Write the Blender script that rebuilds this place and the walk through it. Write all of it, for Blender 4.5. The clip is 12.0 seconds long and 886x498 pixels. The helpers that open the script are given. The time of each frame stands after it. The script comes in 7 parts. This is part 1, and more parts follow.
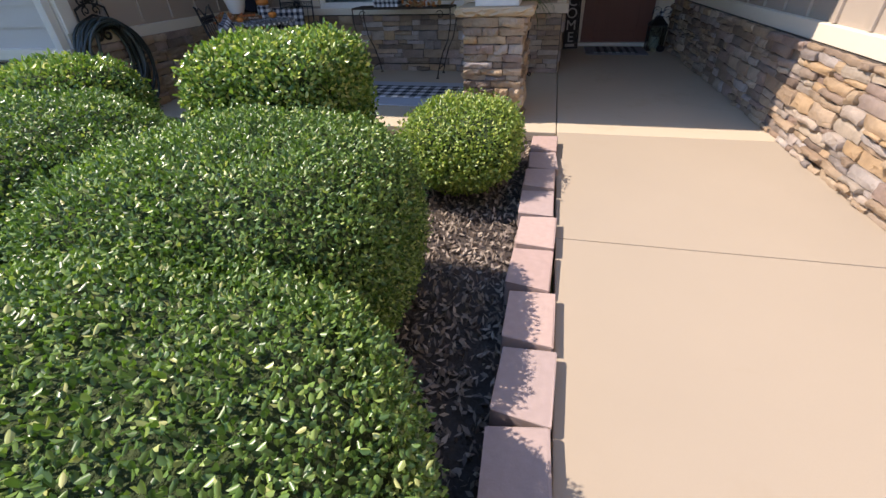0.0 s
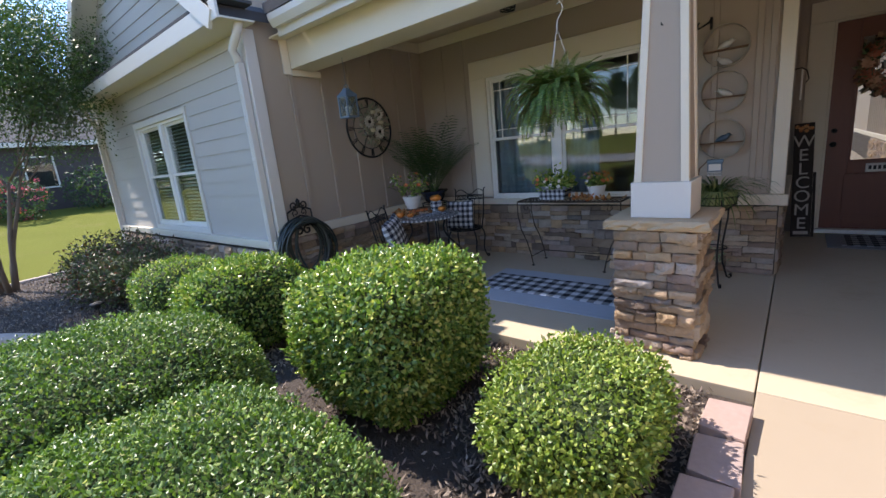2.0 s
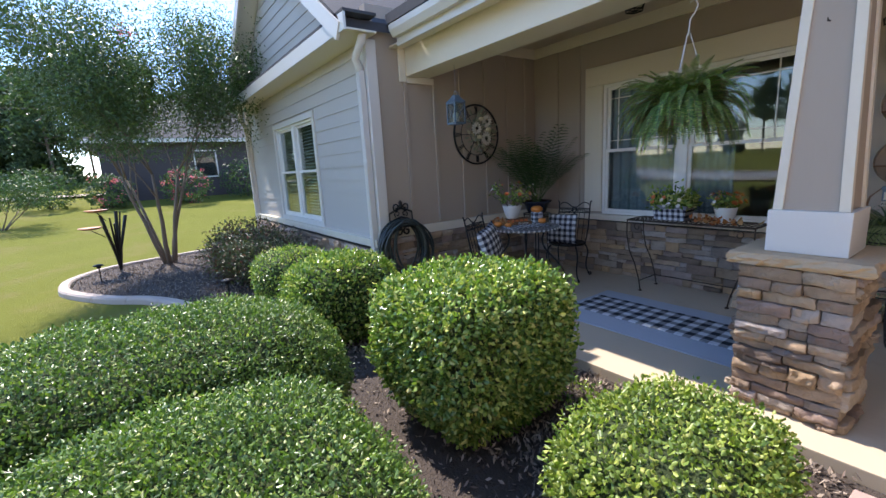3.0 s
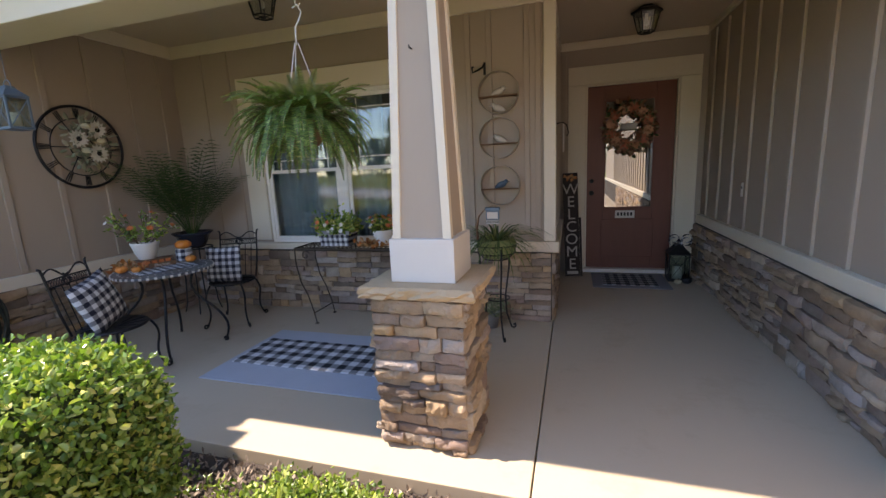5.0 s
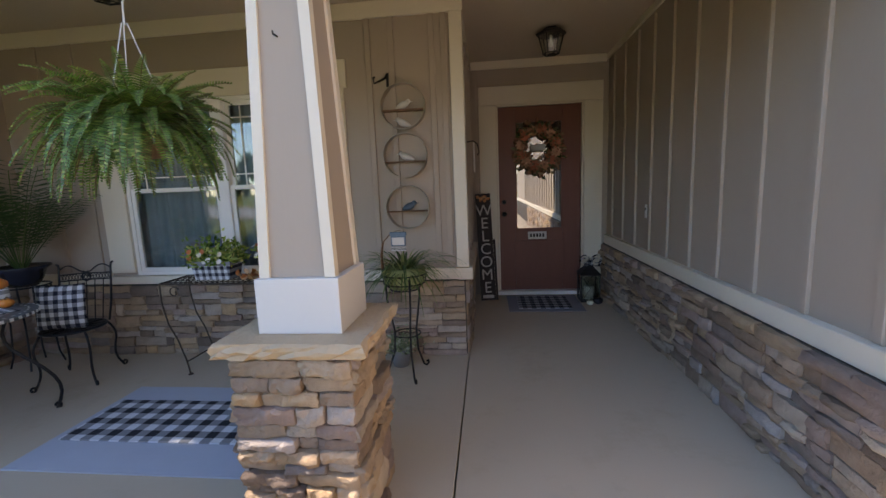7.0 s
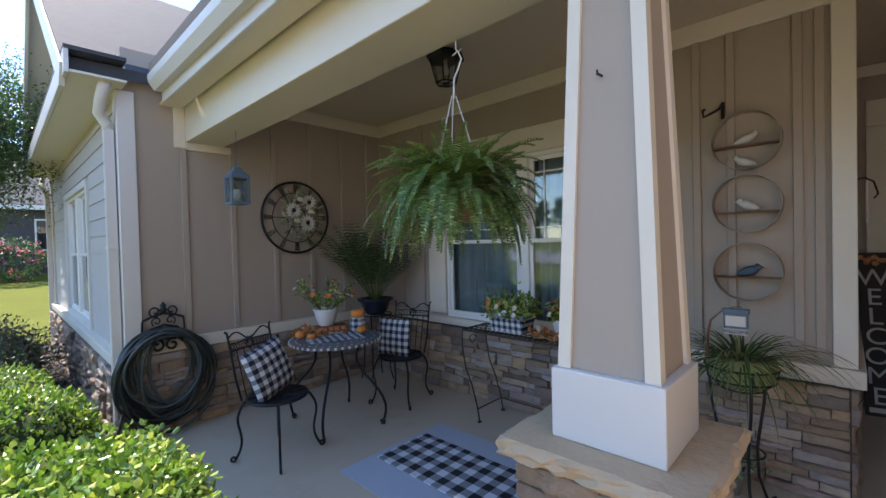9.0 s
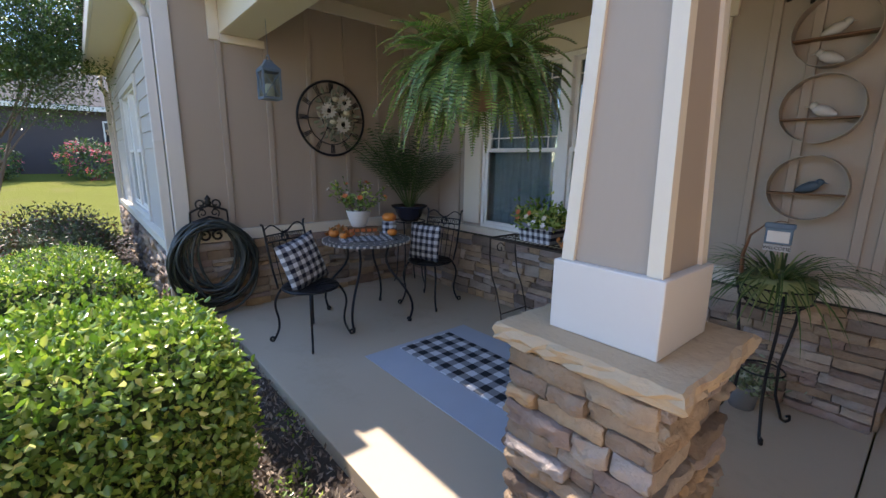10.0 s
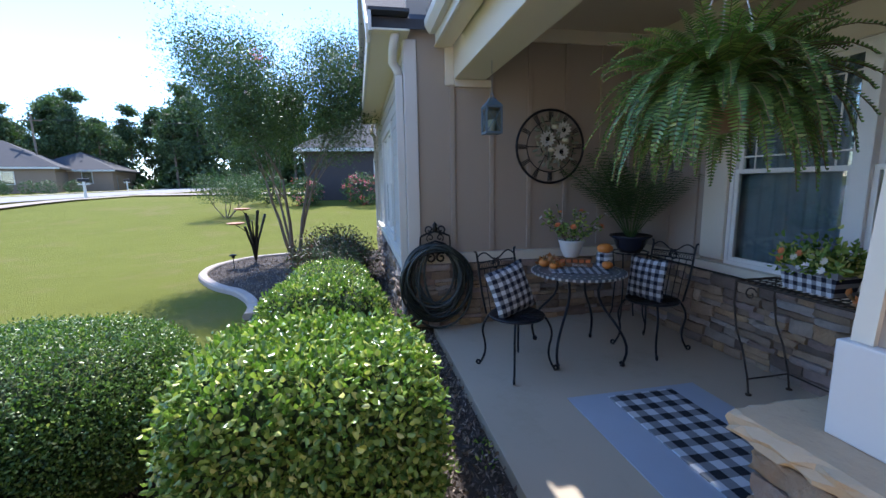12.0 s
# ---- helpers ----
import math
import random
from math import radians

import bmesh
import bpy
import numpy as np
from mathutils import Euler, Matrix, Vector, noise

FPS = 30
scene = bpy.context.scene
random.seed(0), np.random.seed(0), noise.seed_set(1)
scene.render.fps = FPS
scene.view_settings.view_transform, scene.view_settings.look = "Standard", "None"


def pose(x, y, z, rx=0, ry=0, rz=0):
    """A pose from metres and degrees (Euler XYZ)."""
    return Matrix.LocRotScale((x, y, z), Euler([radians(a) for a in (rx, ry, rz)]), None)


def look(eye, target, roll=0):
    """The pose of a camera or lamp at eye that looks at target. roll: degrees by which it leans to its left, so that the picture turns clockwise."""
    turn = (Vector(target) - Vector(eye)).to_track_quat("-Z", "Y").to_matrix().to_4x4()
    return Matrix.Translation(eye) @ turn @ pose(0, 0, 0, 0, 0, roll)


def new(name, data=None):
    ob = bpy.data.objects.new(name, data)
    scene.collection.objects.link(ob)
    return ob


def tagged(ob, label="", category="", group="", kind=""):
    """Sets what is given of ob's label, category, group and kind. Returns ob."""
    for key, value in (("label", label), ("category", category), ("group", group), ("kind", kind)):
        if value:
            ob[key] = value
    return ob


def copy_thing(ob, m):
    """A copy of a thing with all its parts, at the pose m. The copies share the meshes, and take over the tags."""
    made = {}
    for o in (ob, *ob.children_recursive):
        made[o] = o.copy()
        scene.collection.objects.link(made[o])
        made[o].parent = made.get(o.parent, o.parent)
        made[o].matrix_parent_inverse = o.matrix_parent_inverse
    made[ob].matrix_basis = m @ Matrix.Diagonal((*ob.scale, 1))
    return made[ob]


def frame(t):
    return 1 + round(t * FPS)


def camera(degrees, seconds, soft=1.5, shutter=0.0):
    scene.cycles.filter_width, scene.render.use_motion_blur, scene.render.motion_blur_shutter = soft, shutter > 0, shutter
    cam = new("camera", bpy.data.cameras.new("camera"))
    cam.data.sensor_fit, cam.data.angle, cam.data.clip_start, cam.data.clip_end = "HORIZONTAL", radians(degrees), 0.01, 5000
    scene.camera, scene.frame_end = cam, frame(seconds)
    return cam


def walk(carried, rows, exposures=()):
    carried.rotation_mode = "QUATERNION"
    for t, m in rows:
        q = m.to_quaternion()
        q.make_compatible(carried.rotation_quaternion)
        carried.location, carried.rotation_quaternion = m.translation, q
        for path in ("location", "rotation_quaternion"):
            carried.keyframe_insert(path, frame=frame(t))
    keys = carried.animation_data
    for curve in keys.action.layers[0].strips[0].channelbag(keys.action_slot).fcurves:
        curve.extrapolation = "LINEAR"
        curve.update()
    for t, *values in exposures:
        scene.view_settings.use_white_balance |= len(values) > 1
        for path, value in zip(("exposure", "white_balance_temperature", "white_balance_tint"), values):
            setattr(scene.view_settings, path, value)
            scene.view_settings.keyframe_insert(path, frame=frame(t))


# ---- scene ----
cam = camera(92.4, 12.0)
PATH = [
    (0, (0.76, 2.80, 1.20), (0.364, 4.40, 0.09), -2.1),
    (0.5, (0.873, 3.105, 1.224), (0.264, 4.831, 0.417), -2.4),
    (1, (0.922, 3.318, 1.304), (0.206, 5.066, 0.647), -2.3),
    (1.5, (1.053, 3.534, 1.35), (0.106, 5.221, 0.843), -2.9),
    (2, (0.975, 3.755, 1.448), (-0.288, 5.24, 1.003), -5.7),
    (2.5, (0.964, 3.838, 1.443), (-0.582, 5.049, 1.067), -3.6),
    (2.7, (0.972, 3.846, 1.464), (-0.657, 4.945, 1.093), -3.2),
    (4.3, (0.979, 4.411, 1.421), (0.041, 6.119, 0.974), -1.7),
    (4.5, (0.99, 4.513, 1.433), (0.158, 6.282, 1.01), -1.6),
    (5, (1.053, 4.693, 1.465), (0.468, 6.572, 1.103), -2.7),
    (5.5, (1.065, 4.774, 1.483), (0.998, 6.747, 1.159), -2.7),
    (6, (1.031, 4.839, 1.467), (1.172, 6.811, 1.159), -2.7),
    (6.5, (1.009, 4.945, 1.443), (1.149, 6.917, 1.144), -2.4),
    (7, (1.077, 5.122, 1.463), (0.86, 7.089, 1.175), -2.3),
    (7.5, (0.952, 5.335, 1.507), (0.346, 7.226, 1.27), -2.3),
    (7.7, (0.902, 5.391, 1.538), (0.177, 7.246, 1.362), -2.2),
    (9.3, (0.845, 5.448, 1.551), (-0.612, 6.815, 1.464), 0.0),
    (9.5, (0.878, 5.459, 1.51), (-0.609, 6.78, 1.306), 0.4),
    (10, (0.923, 5.557, 1.433), (-0.57, 6.824, 1.023), 0.8),
    (10.5, (0.775, 5.627, 1.362), (-0.819, 6.703, 0.813), 1.5),
    (11, (0.804, 5.616, 1.408), (-0.998, 6.241, 0.806), -1.1),
    (11.5, (0.866, 5.65, 1.456), (-1.024, 6.015, 0.911), -1.3),
    (12, (0.857, 5.66, 1.486), (-1.082, 6.042, 1.178), -1.0),
]
walk(cam, [(t, look(eye, target, roll)) for t, eye, target, roll in PATH],
     [(0, 1.34, 7100, 18), (1.5, 1.6, 7100, 17), (2.5, 1.62, 6500, 16), (4.5, 1.98, 7700, 20), (5, 2.06, 7800, 20), (5.5, 1.94, 7800, 20), (6.5, 1.82, 7700, 19), (7.5, 2.38, 7400, 18), (9.5, 1.88, 6700, 15), (10.5, 2.02, 7500, 20), (12, 1.58, 5950, 15)])

# ---- world, sun ----
SUN_FROM = Vector((-0.8, -0.11, 1.0))
world = bpy.data.worlds.new("world")
scene.world = world
world.use_nodes = True
wn = world.node_tree.nodes
sky = wn.new("ShaderNodeTexSky")
sky.sky_type = "NISHITA"
sky.sun_disc = False
sky.sun_elevation = math.atan2(1.0, math.hypot(0.8, 0.11))
sky.sun_rotation = math.atan2(SUN_FROM.x, SUN_FROM.y)
sky.air_density, sky.dust_density, sky.ozone_density = 1.0, 0.0, 6.0
wn["Background"].inputs[1].default_value = 0.15
world.node_tree.links.new(sky.outputs[0], wn["Background"].inputs[0])
sun_data = bpy.data.lights.new("sun", "SUN")
sun_data.energy, sun_data.angle, sun_data.color = 3.0, radians(0.55), (1.0, 0.95, 0.87)
sun = new("sun", sun_data)
sun.matrix_world = look(SUN_FROM * 30, (0, 0, 0))


# ---- materials ----
def tex_coord(nt, scale, kind="Object"):
    tc = nt.nodes.new("ShaderNodeTexCoord")
    mp = nt.nodes.new("ShaderNodeMapping")
    mp.inputs["Scale"].default_value = scale
    nt.links.new(tc.outputs[kind], mp.inputs["Vector"])
    return mp.outputs[0]


def noise_node(nt, vec, scale, detail=4.0, rough=0.6):
    n = nt.nodes.new("ShaderNodeTexNoise")
    n.inputs["Scale"].default_value, n.inputs["Detail"].default_value, n.inputs["Roughness"].default_value = scale, detail, rough
    nt.links.new(vec, n.inputs["Vector"])
    return n.outputs["Fac"]


def ramp(nt, fac, stops):
    r = nt.nodes.new("ShaderNodeValToRGB")
    el = r.color_ramp.elements
    while len(el) < len(stops):
        el.new(0.5)
    for e, (p, c) in zip(el, stops):
        e.position, e.color = p, (*c, 1)
    nt.links.new(fac, r.inputs[0])
    return r.outputs[0]


def mix(nt, fac, a, b, mode="MIX"):
    m = nt.nodes.new("ShaderNodeMix")
    m.data_type, m.blend_type = "RGBA", mode
    for sock, v in ((m.inputs[0], fac), (m.inputs[6], a), (m.inputs[7], b)):
        if isinstance(v, (int, float)):
            sock.default_value = v
        elif isinstance(v, tuple):
            sock.default_value = (*v, 1)
        else:
            nt.links.new(v, sock)
    return m.outputs[2]


def shade(c, k):
    return tuple(min(1, v * k) for v in c)


def surface(name, color, rough=0.7, metal=0.0, vary=0.15, fine=60.0, coarse=3.0, bump=0.2, depth=0.002, stretch=(1, 1, 1), coords="Object", stain=None):
    """A painted, cast or woven surface: a base colour with grain and slow unevenness, and fine relief."""
    m = bpy.data.materials.new(name)
    m.use_nodes = True
    nt = m.node_tree
    b = nt.nodes["Principled BSDF"]
    vec = tex_coord(nt, stretch, coords)
    slow = noise_node(nt, vec, coarse, 5)
    grain = noise_node(nt, vec, fine, 4)
    col = mix(nt, slow, shade(color, 1 - vary), shade(color, 1 + vary))
    col = mix(nt, grain, col, shade(color, 1 - vary * 0.6))
    if stain:
        st = noise_node(nt, vec, stain[1], 6, 0.7)
        msk = ramp(nt, st, [(stain[2], (0, 0, 0)), (min(1, stain[2] + 0.12), (1, 1, 1))])
        col = mix(nt, msk, col, stain[0])
    nt.links.new(col, b.inputs["Base Color"])
    b.inputs["Roughness"].default_value, b.inputs["Metallic"].default_value = rough, metal
    if bump:
        bp = nt.nodes.new("ShaderNodeBump")
        bp.inputs["Strength"].default_value, bp.inputs["Distance"].default_value = bump, depth
        nt.links.new(grain, bp.inputs["Height"])
        nt.links.new(bp.outputs[0], b.inputs["Normal"])
    return m


def random_source(nt, island):
    n = nt.nodes.new("ShaderNodeNewGeometry" if island else "ShaderNodeObjectInfo")
    return n.outputs["Random Per Island" if island else "Random"]


def varied(name, stops, rough=0.8, island=False, fine=30.0, bump=0.4, depth=0.006, vary=0.35, spec=0.5, trans=0.0, metal=0.0):
    """A surface whose pieces differ in colour."""
    m = bpy.data.materials.new(name)
    m.use_nodes = True
    nt = m.node_tree
    b = nt.nodes["Principled BSDF"]
    col = ramp(nt, random_source(nt, island), stops)
    if bump or vary:
        vec = tex_coord(nt, (1, 1, 1))
        n1 = noise_node(nt, vec, fine * 0.25, 5)
        n2 = noise_node(nt, vec, fine, 6, 0.7)
        dark = mix(nt, n1, (1 - vary, 1 - vary, 1 - vary), (1 + vary * 0.6, 1 + vary * 0.55, 1 + vary * 0.5))
        col = mix(nt, 1.0, col, dark, "MULTIPLY")
    if bump:
        bp = nt.nodes.new("ShaderNodeBump")
        bp.inputs["Strength"].default_value, bp.inputs["Distance"].default_value = bump, depth
        nt.links.new(n2, bp.inputs["Height"])
        nt.links.new(bp.outputs[0], b.inputs["Normal"])
    nt.links.new(col, b.inputs["Base Color"])
    b.inputs["Roughness"].default_value, b.inputs["Metallic"].default_value = rough, metal
    b.inputs["Specular IOR Level"].default_value = spec
    if trans:
        tr = nt.nodes.new("ShaderNodeBsdfTranslucent")
        ms = nt.nodes.new("ShaderNodeMixShader")
        ms.inputs[0].default_value = trans
        nt.links.new(mix(nt, 1.0, col, (1.05, 1.4, 0.5), "MULTIPLY"), tr.inputs[0])
        nt.links.new(b.outputs[0], ms.inputs[1])
        nt.links.new(tr.outputs[0], ms.inputs[2])
        nt.links.new(ms.outputs[0], nt.nodes["Material Output"].inputs[0])
    return m


def glass_material(name, base=0.08, tint=(0.85, 0.9, 0.88)):
    m = bpy.data.materials.new(name)
    m.use_nodes = True
    nt = m.node_tree
    nt.nodes.remove(nt.nodes["Principled BSDF"])
    tr, gl, lw, ms = (nt.nodes.new("ShaderNode" + k) for k in ("BsdfTransparent", "BsdfGlossy", "LayerWeight", "MixShader"))
    lw.inputs[0].default_value = 0.5
    pw, ma = nt.nodes.new("ShaderNodeMath"), nt.nodes.new("ShaderNodeMath")
    pw.operation, ma.operation = "POWER", "MULTIPLY_ADD"
    pw.inputs[1].default_value = 3.5
    ma.inputs[1].default_value, ma.inputs[2].default_value = 0.9 - base, base
    nt.links.new(lw.outputs["Facing"], pw.inputs[0])
    nt.links.new(pw.outputs[0], ma.inputs[0])
    tr.inputs[0].default_value = (*tint, 1)
    gl.inputs["Roughness"].default_value = 0.0
    nt.links.new(ma.outputs[0], ms.inputs[0])
    nt.links.new(tr.outputs[0], ms.inputs[1])
    nt.links.new(gl.outputs[0], ms.inputs[2])
    nt.links.new(ms.outputs[0], nt.nodes["Material Output"].inputs[0])
    return m


def check_material(name, pitch, dark=(0.012, 0.014, 0.02), light=(0.72, 0.74, 0.76), uvw=("X", "Y"), mid=0.35, coords="Object", fine=400):
    """Buffalo check cloth: two sets of stripes, dark where both meet, half tone where one runs."""
    m = bpy.data.materials.new(name)
    m.use_nodes = True
    nt = m.node_tree
    b = nt.nodes["Principled BSDF"]
    vec = tex_coord(nt, (1, 1, 1), coords)
    sep = nt.nodes.new("ShaderNodeSeparateXYZ")
    nt.links.new(vec, sep.inputs[0])
    stripes = []
    for axis in uvw:
        a = nt.nodes.new("ShaderNodeMath")
        a.operation = "MULTIPLY"
        a.inputs[1].default_value = 1 / pitch
        nt.links.new(sep.outputs[axis], a.inputs[0])
        f = nt.nodes.new("ShaderNodeMath")
        f.operation = "FRACT"
        nt.links.new(a.outputs[0], f.inputs[0])
        g = nt.nodes.new("ShaderNodeMath")
        g.operation = "GREATER_THAN"
        g.inputs[1].default_value = 0.5
        nt.links.new(f.outputs[0], g.inputs[0])
        stripes.append(g.outputs[0])
    s = nt.nodes.new("ShaderNodeMath")
    s.operation = "ADD"
    nt.links.new(stripes[0], s.inputs[0])
    nt.links.new(stripes[1], s.inputs[1])
    h = nt.nodes.new("ShaderNodeMath")
    h.operation = "MULTIPLY"
    h.inputs[1].default_value = 0.5
    nt.links.new(s.outputs[0], h.inputs[0])
    half = tuple(d * (1 - mid) + l * mid for d, l in zip(dark, light))
    r = ramp(nt, h.outputs[0], [(0.0, light), (0.3, half), (0.8, dark)])
    nt.nodes[-1].color_ramp.interpolation = "CONSTANT"
    weave = noise_node(nt, vec, fine, 2)
    col = mix(nt, weave, r, mix(nt, 1.0, r, (0.7, 0.7, 0.7), "MULTIPLY"))
    nt.links.new(col, b.inputs["Base Color"])
    b.inputs["Roughness"].default_value = 0.95
    bp = nt.nodes.new("ShaderNodeBump")
    bp.inputs["Strength"].default_value, bp.inputs["Distance"].default_value = 0.5, 0.002
    nt.links.new(weave, bp.inputs["Height"])
    nt.links.new(bp.outputs[0], b.inputs["Normal"])
    return m


M = {
    "concrete": surface("concrete", (0.355, 0.29, 0.215), 0.85, vary=0.1, fine=180, coarse=1.3, bump=0.25, depth=0.001, stain=((0.33, 0.265, 0.19), 0.9, 0.62)),
    "porch_concrete": surface("porch concrete", (0.51, 0.425, 0.31), 0.7, vary=0.1, fine=150, coarse=1.1, bump=0.2, depth=0.001, stain=((0.45, 0.37, 0.26), 1.7, 0.55)),
    "siding": surface("taupe siding", (0.385, 0.318, 0.252), 0.75, vary=0.07, fine=90, coarse=2.2, bump=0.35, depth=0.0015, stretch=(1, 1, 0.12)),
    "lap": surface("taupe lap siding", (0.46, 0.43, 0.39), 0.7, vary=0.05, fine=60, coarse=2, bump=0.3, depth=0.001, stretch=(0.1, 1, 1)),
    "trim": surface("cream trim", (0.70, 0.63, 0.50), 0.55, vary=0.05, fine=40, coarse=2, bump=0.1),
    "white": surface("white trim", (0.64, 0.61, 0.56), 0.5, vary=0.05, fine=40, coarse=3, bump=0.1, stain=((0.6, 0.52, 0.42), 9, 0.72)),
    "vinyl": surface("white vinyl", (0.78, 0.76, 0.71), 0.4, vary=0.03, bump=0),
    "ceiling": surface("porch ceiling", (0.56, 0.47, 0.36), 0.8, vary=0.05, fine=30, coarse=1.2, bump=0.1),
    "mortar": surface("dark mortar", (0.08, 0.066, 0.052), 0.95, vary=0.2, bump=0.6, depth=0.004),
    "stone": varied("ledge stone", [(0.0, (0.366, 0.258, 0.169)), (0.14, (0.515, 0.393, 0.271)), (0.24, (0.176, 0.129, 0.102)), (0.36, (0.488, 0.353, 0.224)), (0.46, (0.271, 0.197, 0.156)), (0.56, (0.407, 0.298, 0.244)), (0.66, (0.488, 0.434, 0.393)), (0.76, (0.542, 0.366, 0.203)), (0.86, (0.231, 0.197, 0.183)), (0.94, (0.407, 0.339, 0.271)), (1.0, (0.624, 0.515, 0.393))], 0.92, fine=46, bump=1.0, depth=0.02, vary=0.55),
    "capstone": surface("sandstone cap", (0.48, 0.355, 0.22), 0.85, vary=0.2, fine=26, coarse=3, bump=0.8, depth=0.008, stain=((0.30, 0.20, 0.13), 14, 0.6)),
    "kerb": varied("pink block", [(0.0, (0.38, 0.27, 0.24)), (0.5, (0.44, 0.32, 0.28)), (1.0, (0.36, 0.28, 0.26))], 0.9, fine=120, bump=0.5, depth=0.003, vary=0.2),
    "border": surface("pale border concrete", (0.48, 0.40, 0.34), 0.9, vary=0.12, bump=0.4, coarse=4),
    "mulch": surface("mulch", (0.075, 0.058, 0.048), 0.95, vary=0.5, fine=70, coarse=8, bump=1.0, depth=0.02),
    "chip": varied("mulch chip", [(0.0, (0.10, 0.075, 0.06)), (0.4, (0.23, 0.18, 0.14)), (0.75, (0.40, 0.33, 0.26)), (1.0, (0.15, 0.11, 0.09))], 0.9, island=True, bump=0, vary=0),
    "door": surface("red brown stained wood", (0.18, 0.056, 0.034), 0.5, vary=0.25, fine=14, coarse=3, bump=0.15, stretch=(5, 5, 0.5)),
    "metal_black": surface("black iron", (0.018, 0.017, 0.017), 0.5, 0.4, vary=0.3, fine=120, bump=0.2),
    "glass": glass_material("window glass", 0.09),
    "door_glass": glass_material("door glass", 0.42, (0.4, 0.44, 0.42)),
    "interior": surface("interior paint", (0.45, 0.42, 0.38), 0.9, vary=0.05, bump=0),
    "curtain": surface("sheer curtain", (0.30, 0.37, 0.44), 0.95, vary=0.5, fine=25, coarse=6, bump=0.2),
    "road": surface("asphalt", (0.30, 0.29, 0.28), 0.9, vary=0.1, fine=40, bump=0.3),
    "shingle": surface("grey shingles", (0.06, 0.06, 0.065), 0.9, vary=0.25, fine=18, coarse=4, bump=0.4, depth=0.01),
    "dark_brick": surface("dark brick", (0.075, 0.06, 0.06), 0.9, vary=0.2, fine=20, bump=0.3),
    "bark": surface("smooth tan bark", (0.20, 0.15, 0.11), 0.8, vary=0.3, fine=40, coarse=6, bump=0.4, depth=0.004),
    "twig": surface("brown twigs", (0.09, 0.065, 0.045), 0.9, vary=0.2, bump=0),
}
M["leaf_small"] = varied("boxwood leaf", [(0.0, (0.045, 0.095, 0.023)), (0.4, (0.100, 0.178, 0.040)), (0.75, (0.180, 0.280, 0.062)), (0.93, (0.29, 0.38, 0.10)), (1.0, (0.56, 0.54, 0.22))], 0.34, True, bump=0, vary=0, trans=0.22)
M["leaf_large"] = varied("privet leaf", [(0.0, (0.072, 0.145, 0.036)), (0.4, (0.165, 0.265, 0.060)), (0.75, (0.315, 0.415, 0.100)), (0.93, (0.50, 0.52, 0.14)), (1.0, (0.68, 0.64, 0.26))], 0.24, True, bump=0, vary=0, trans=0.22)
M["leaf_tree"] = varied("myrtle leaf", [(0.0, (0.035, 0.075, 0.02)), (0.6, (0.06, 0.11, 0.03)), (1.0, (0.12, 0.17, 0.05))], 0.4, True, bump=0, vary=0, trans=0.2)
M["leaf_dark"] = varied("far leaf", [(0.0, (0.035, 0.065, 0.028)), (0.6, (0.065, 0.105, 0.04)), (1.0, (0.11, 0.15, 0.055))], 0.6, True, bump=0, vary=0, trans=0.25)
M["leaf_red"] = varied("purple shrub leaf", [(0.0, (0.07, 0.03, 0.03)), (0.5, (0.06, 0.08, 0.03)), (0.85, (0.10, 0.13, 0.05)), (1.0, (0.22, 0.06, 0.05))], 0.45, True, bump=0, vary=0, trans=0.15)
M["flower_pink"] = varied("pink bloom", [(0.0, (0.55, 0.06, 0.12)), (1.0, (0.75, 0.20, 0.26))], 0.6, True, bump=0, vary=0, trans=0.2)


def lawn_material():
    m = surface("lawn", (0.160, 0.172, 0.034), 0.95, vary=0.22, fine=55, coarse=0.7, bump=0.8, depth=0.03, stain=((0.175, 0.165, 0.05), 0.45, 0.52))
    m.node_tree.nodes["Principled BSDF"].inputs["Specular IOR Level"].default_value = 0.05
    return m


M["lawn"] = lawn_material()
M["grass"] = varied("grass blade", [(0.0, (0.10, 0.16, 0.03)), (0.6, (0.17, 0.23, 0.04)), (1.0, (0.28, 0.30, 0.08))], 0.6, True, bump=0, vary=0, trans=0.25)


# ---- mesh helpers ----
def obj(name, bm, material, smooth=False):
    me = bpy.data.meshes.new(name)
    if smooth:
        for f in bm.faces:
            f.smooth = True
    bm.to_mesh(me)
    bm.free()
    me.materials.append(M[material] if isinstance(material, str) else material)
    return new(name, me)


def part(name, bm, material, parent, label="", smooth=False):
    ob = obj(name, bm, material, smooth)
    ob.parent = parent
    if label:
        ob["label"] = label
    return ob


def thing(name, loc, label, category, group="", turn=0.0):
    ob = new(name)
    ob.matrix_world = pose(*loc, 0, 0, turn)
    return tagged(ob, label, category, group)


def box(bm, x0, x1, y0, y1, z0, z1, m=None):
    vs = [bm.verts.new(c) for c in ((x0, y0, z0), (x1, y0, z0), (x1, y1, z0), (x0, y1, z0), (x0, y0, z1), (x1, y0, z1), (x1, y1, z1), (x0, y1, z1))]
    for f in ((0, 3, 2, 1), (4, 5, 6, 7), (0, 1, 5, 4), (1, 2, 6, 5), (2, 3, 7, 6), (3, 0, 4, 7)):
        bm.faces.new([vs[i] for i in f])
    if m is not None:
        bmesh.ops.transform(bm, matrix=m, verts=vs)
    return vs


def bevelled(x0, x1, y0, y1, z0, z1, r=0.004, seg=1):
    bm = bmesh.new()
    box(bm, x0, x1, y0, y1, z0, z1)
    bmesh.ops.bevel(bm, geom=bm.edges[:], offset=r, segments=seg, affect="EDGES", profile=0.6)
    return bm


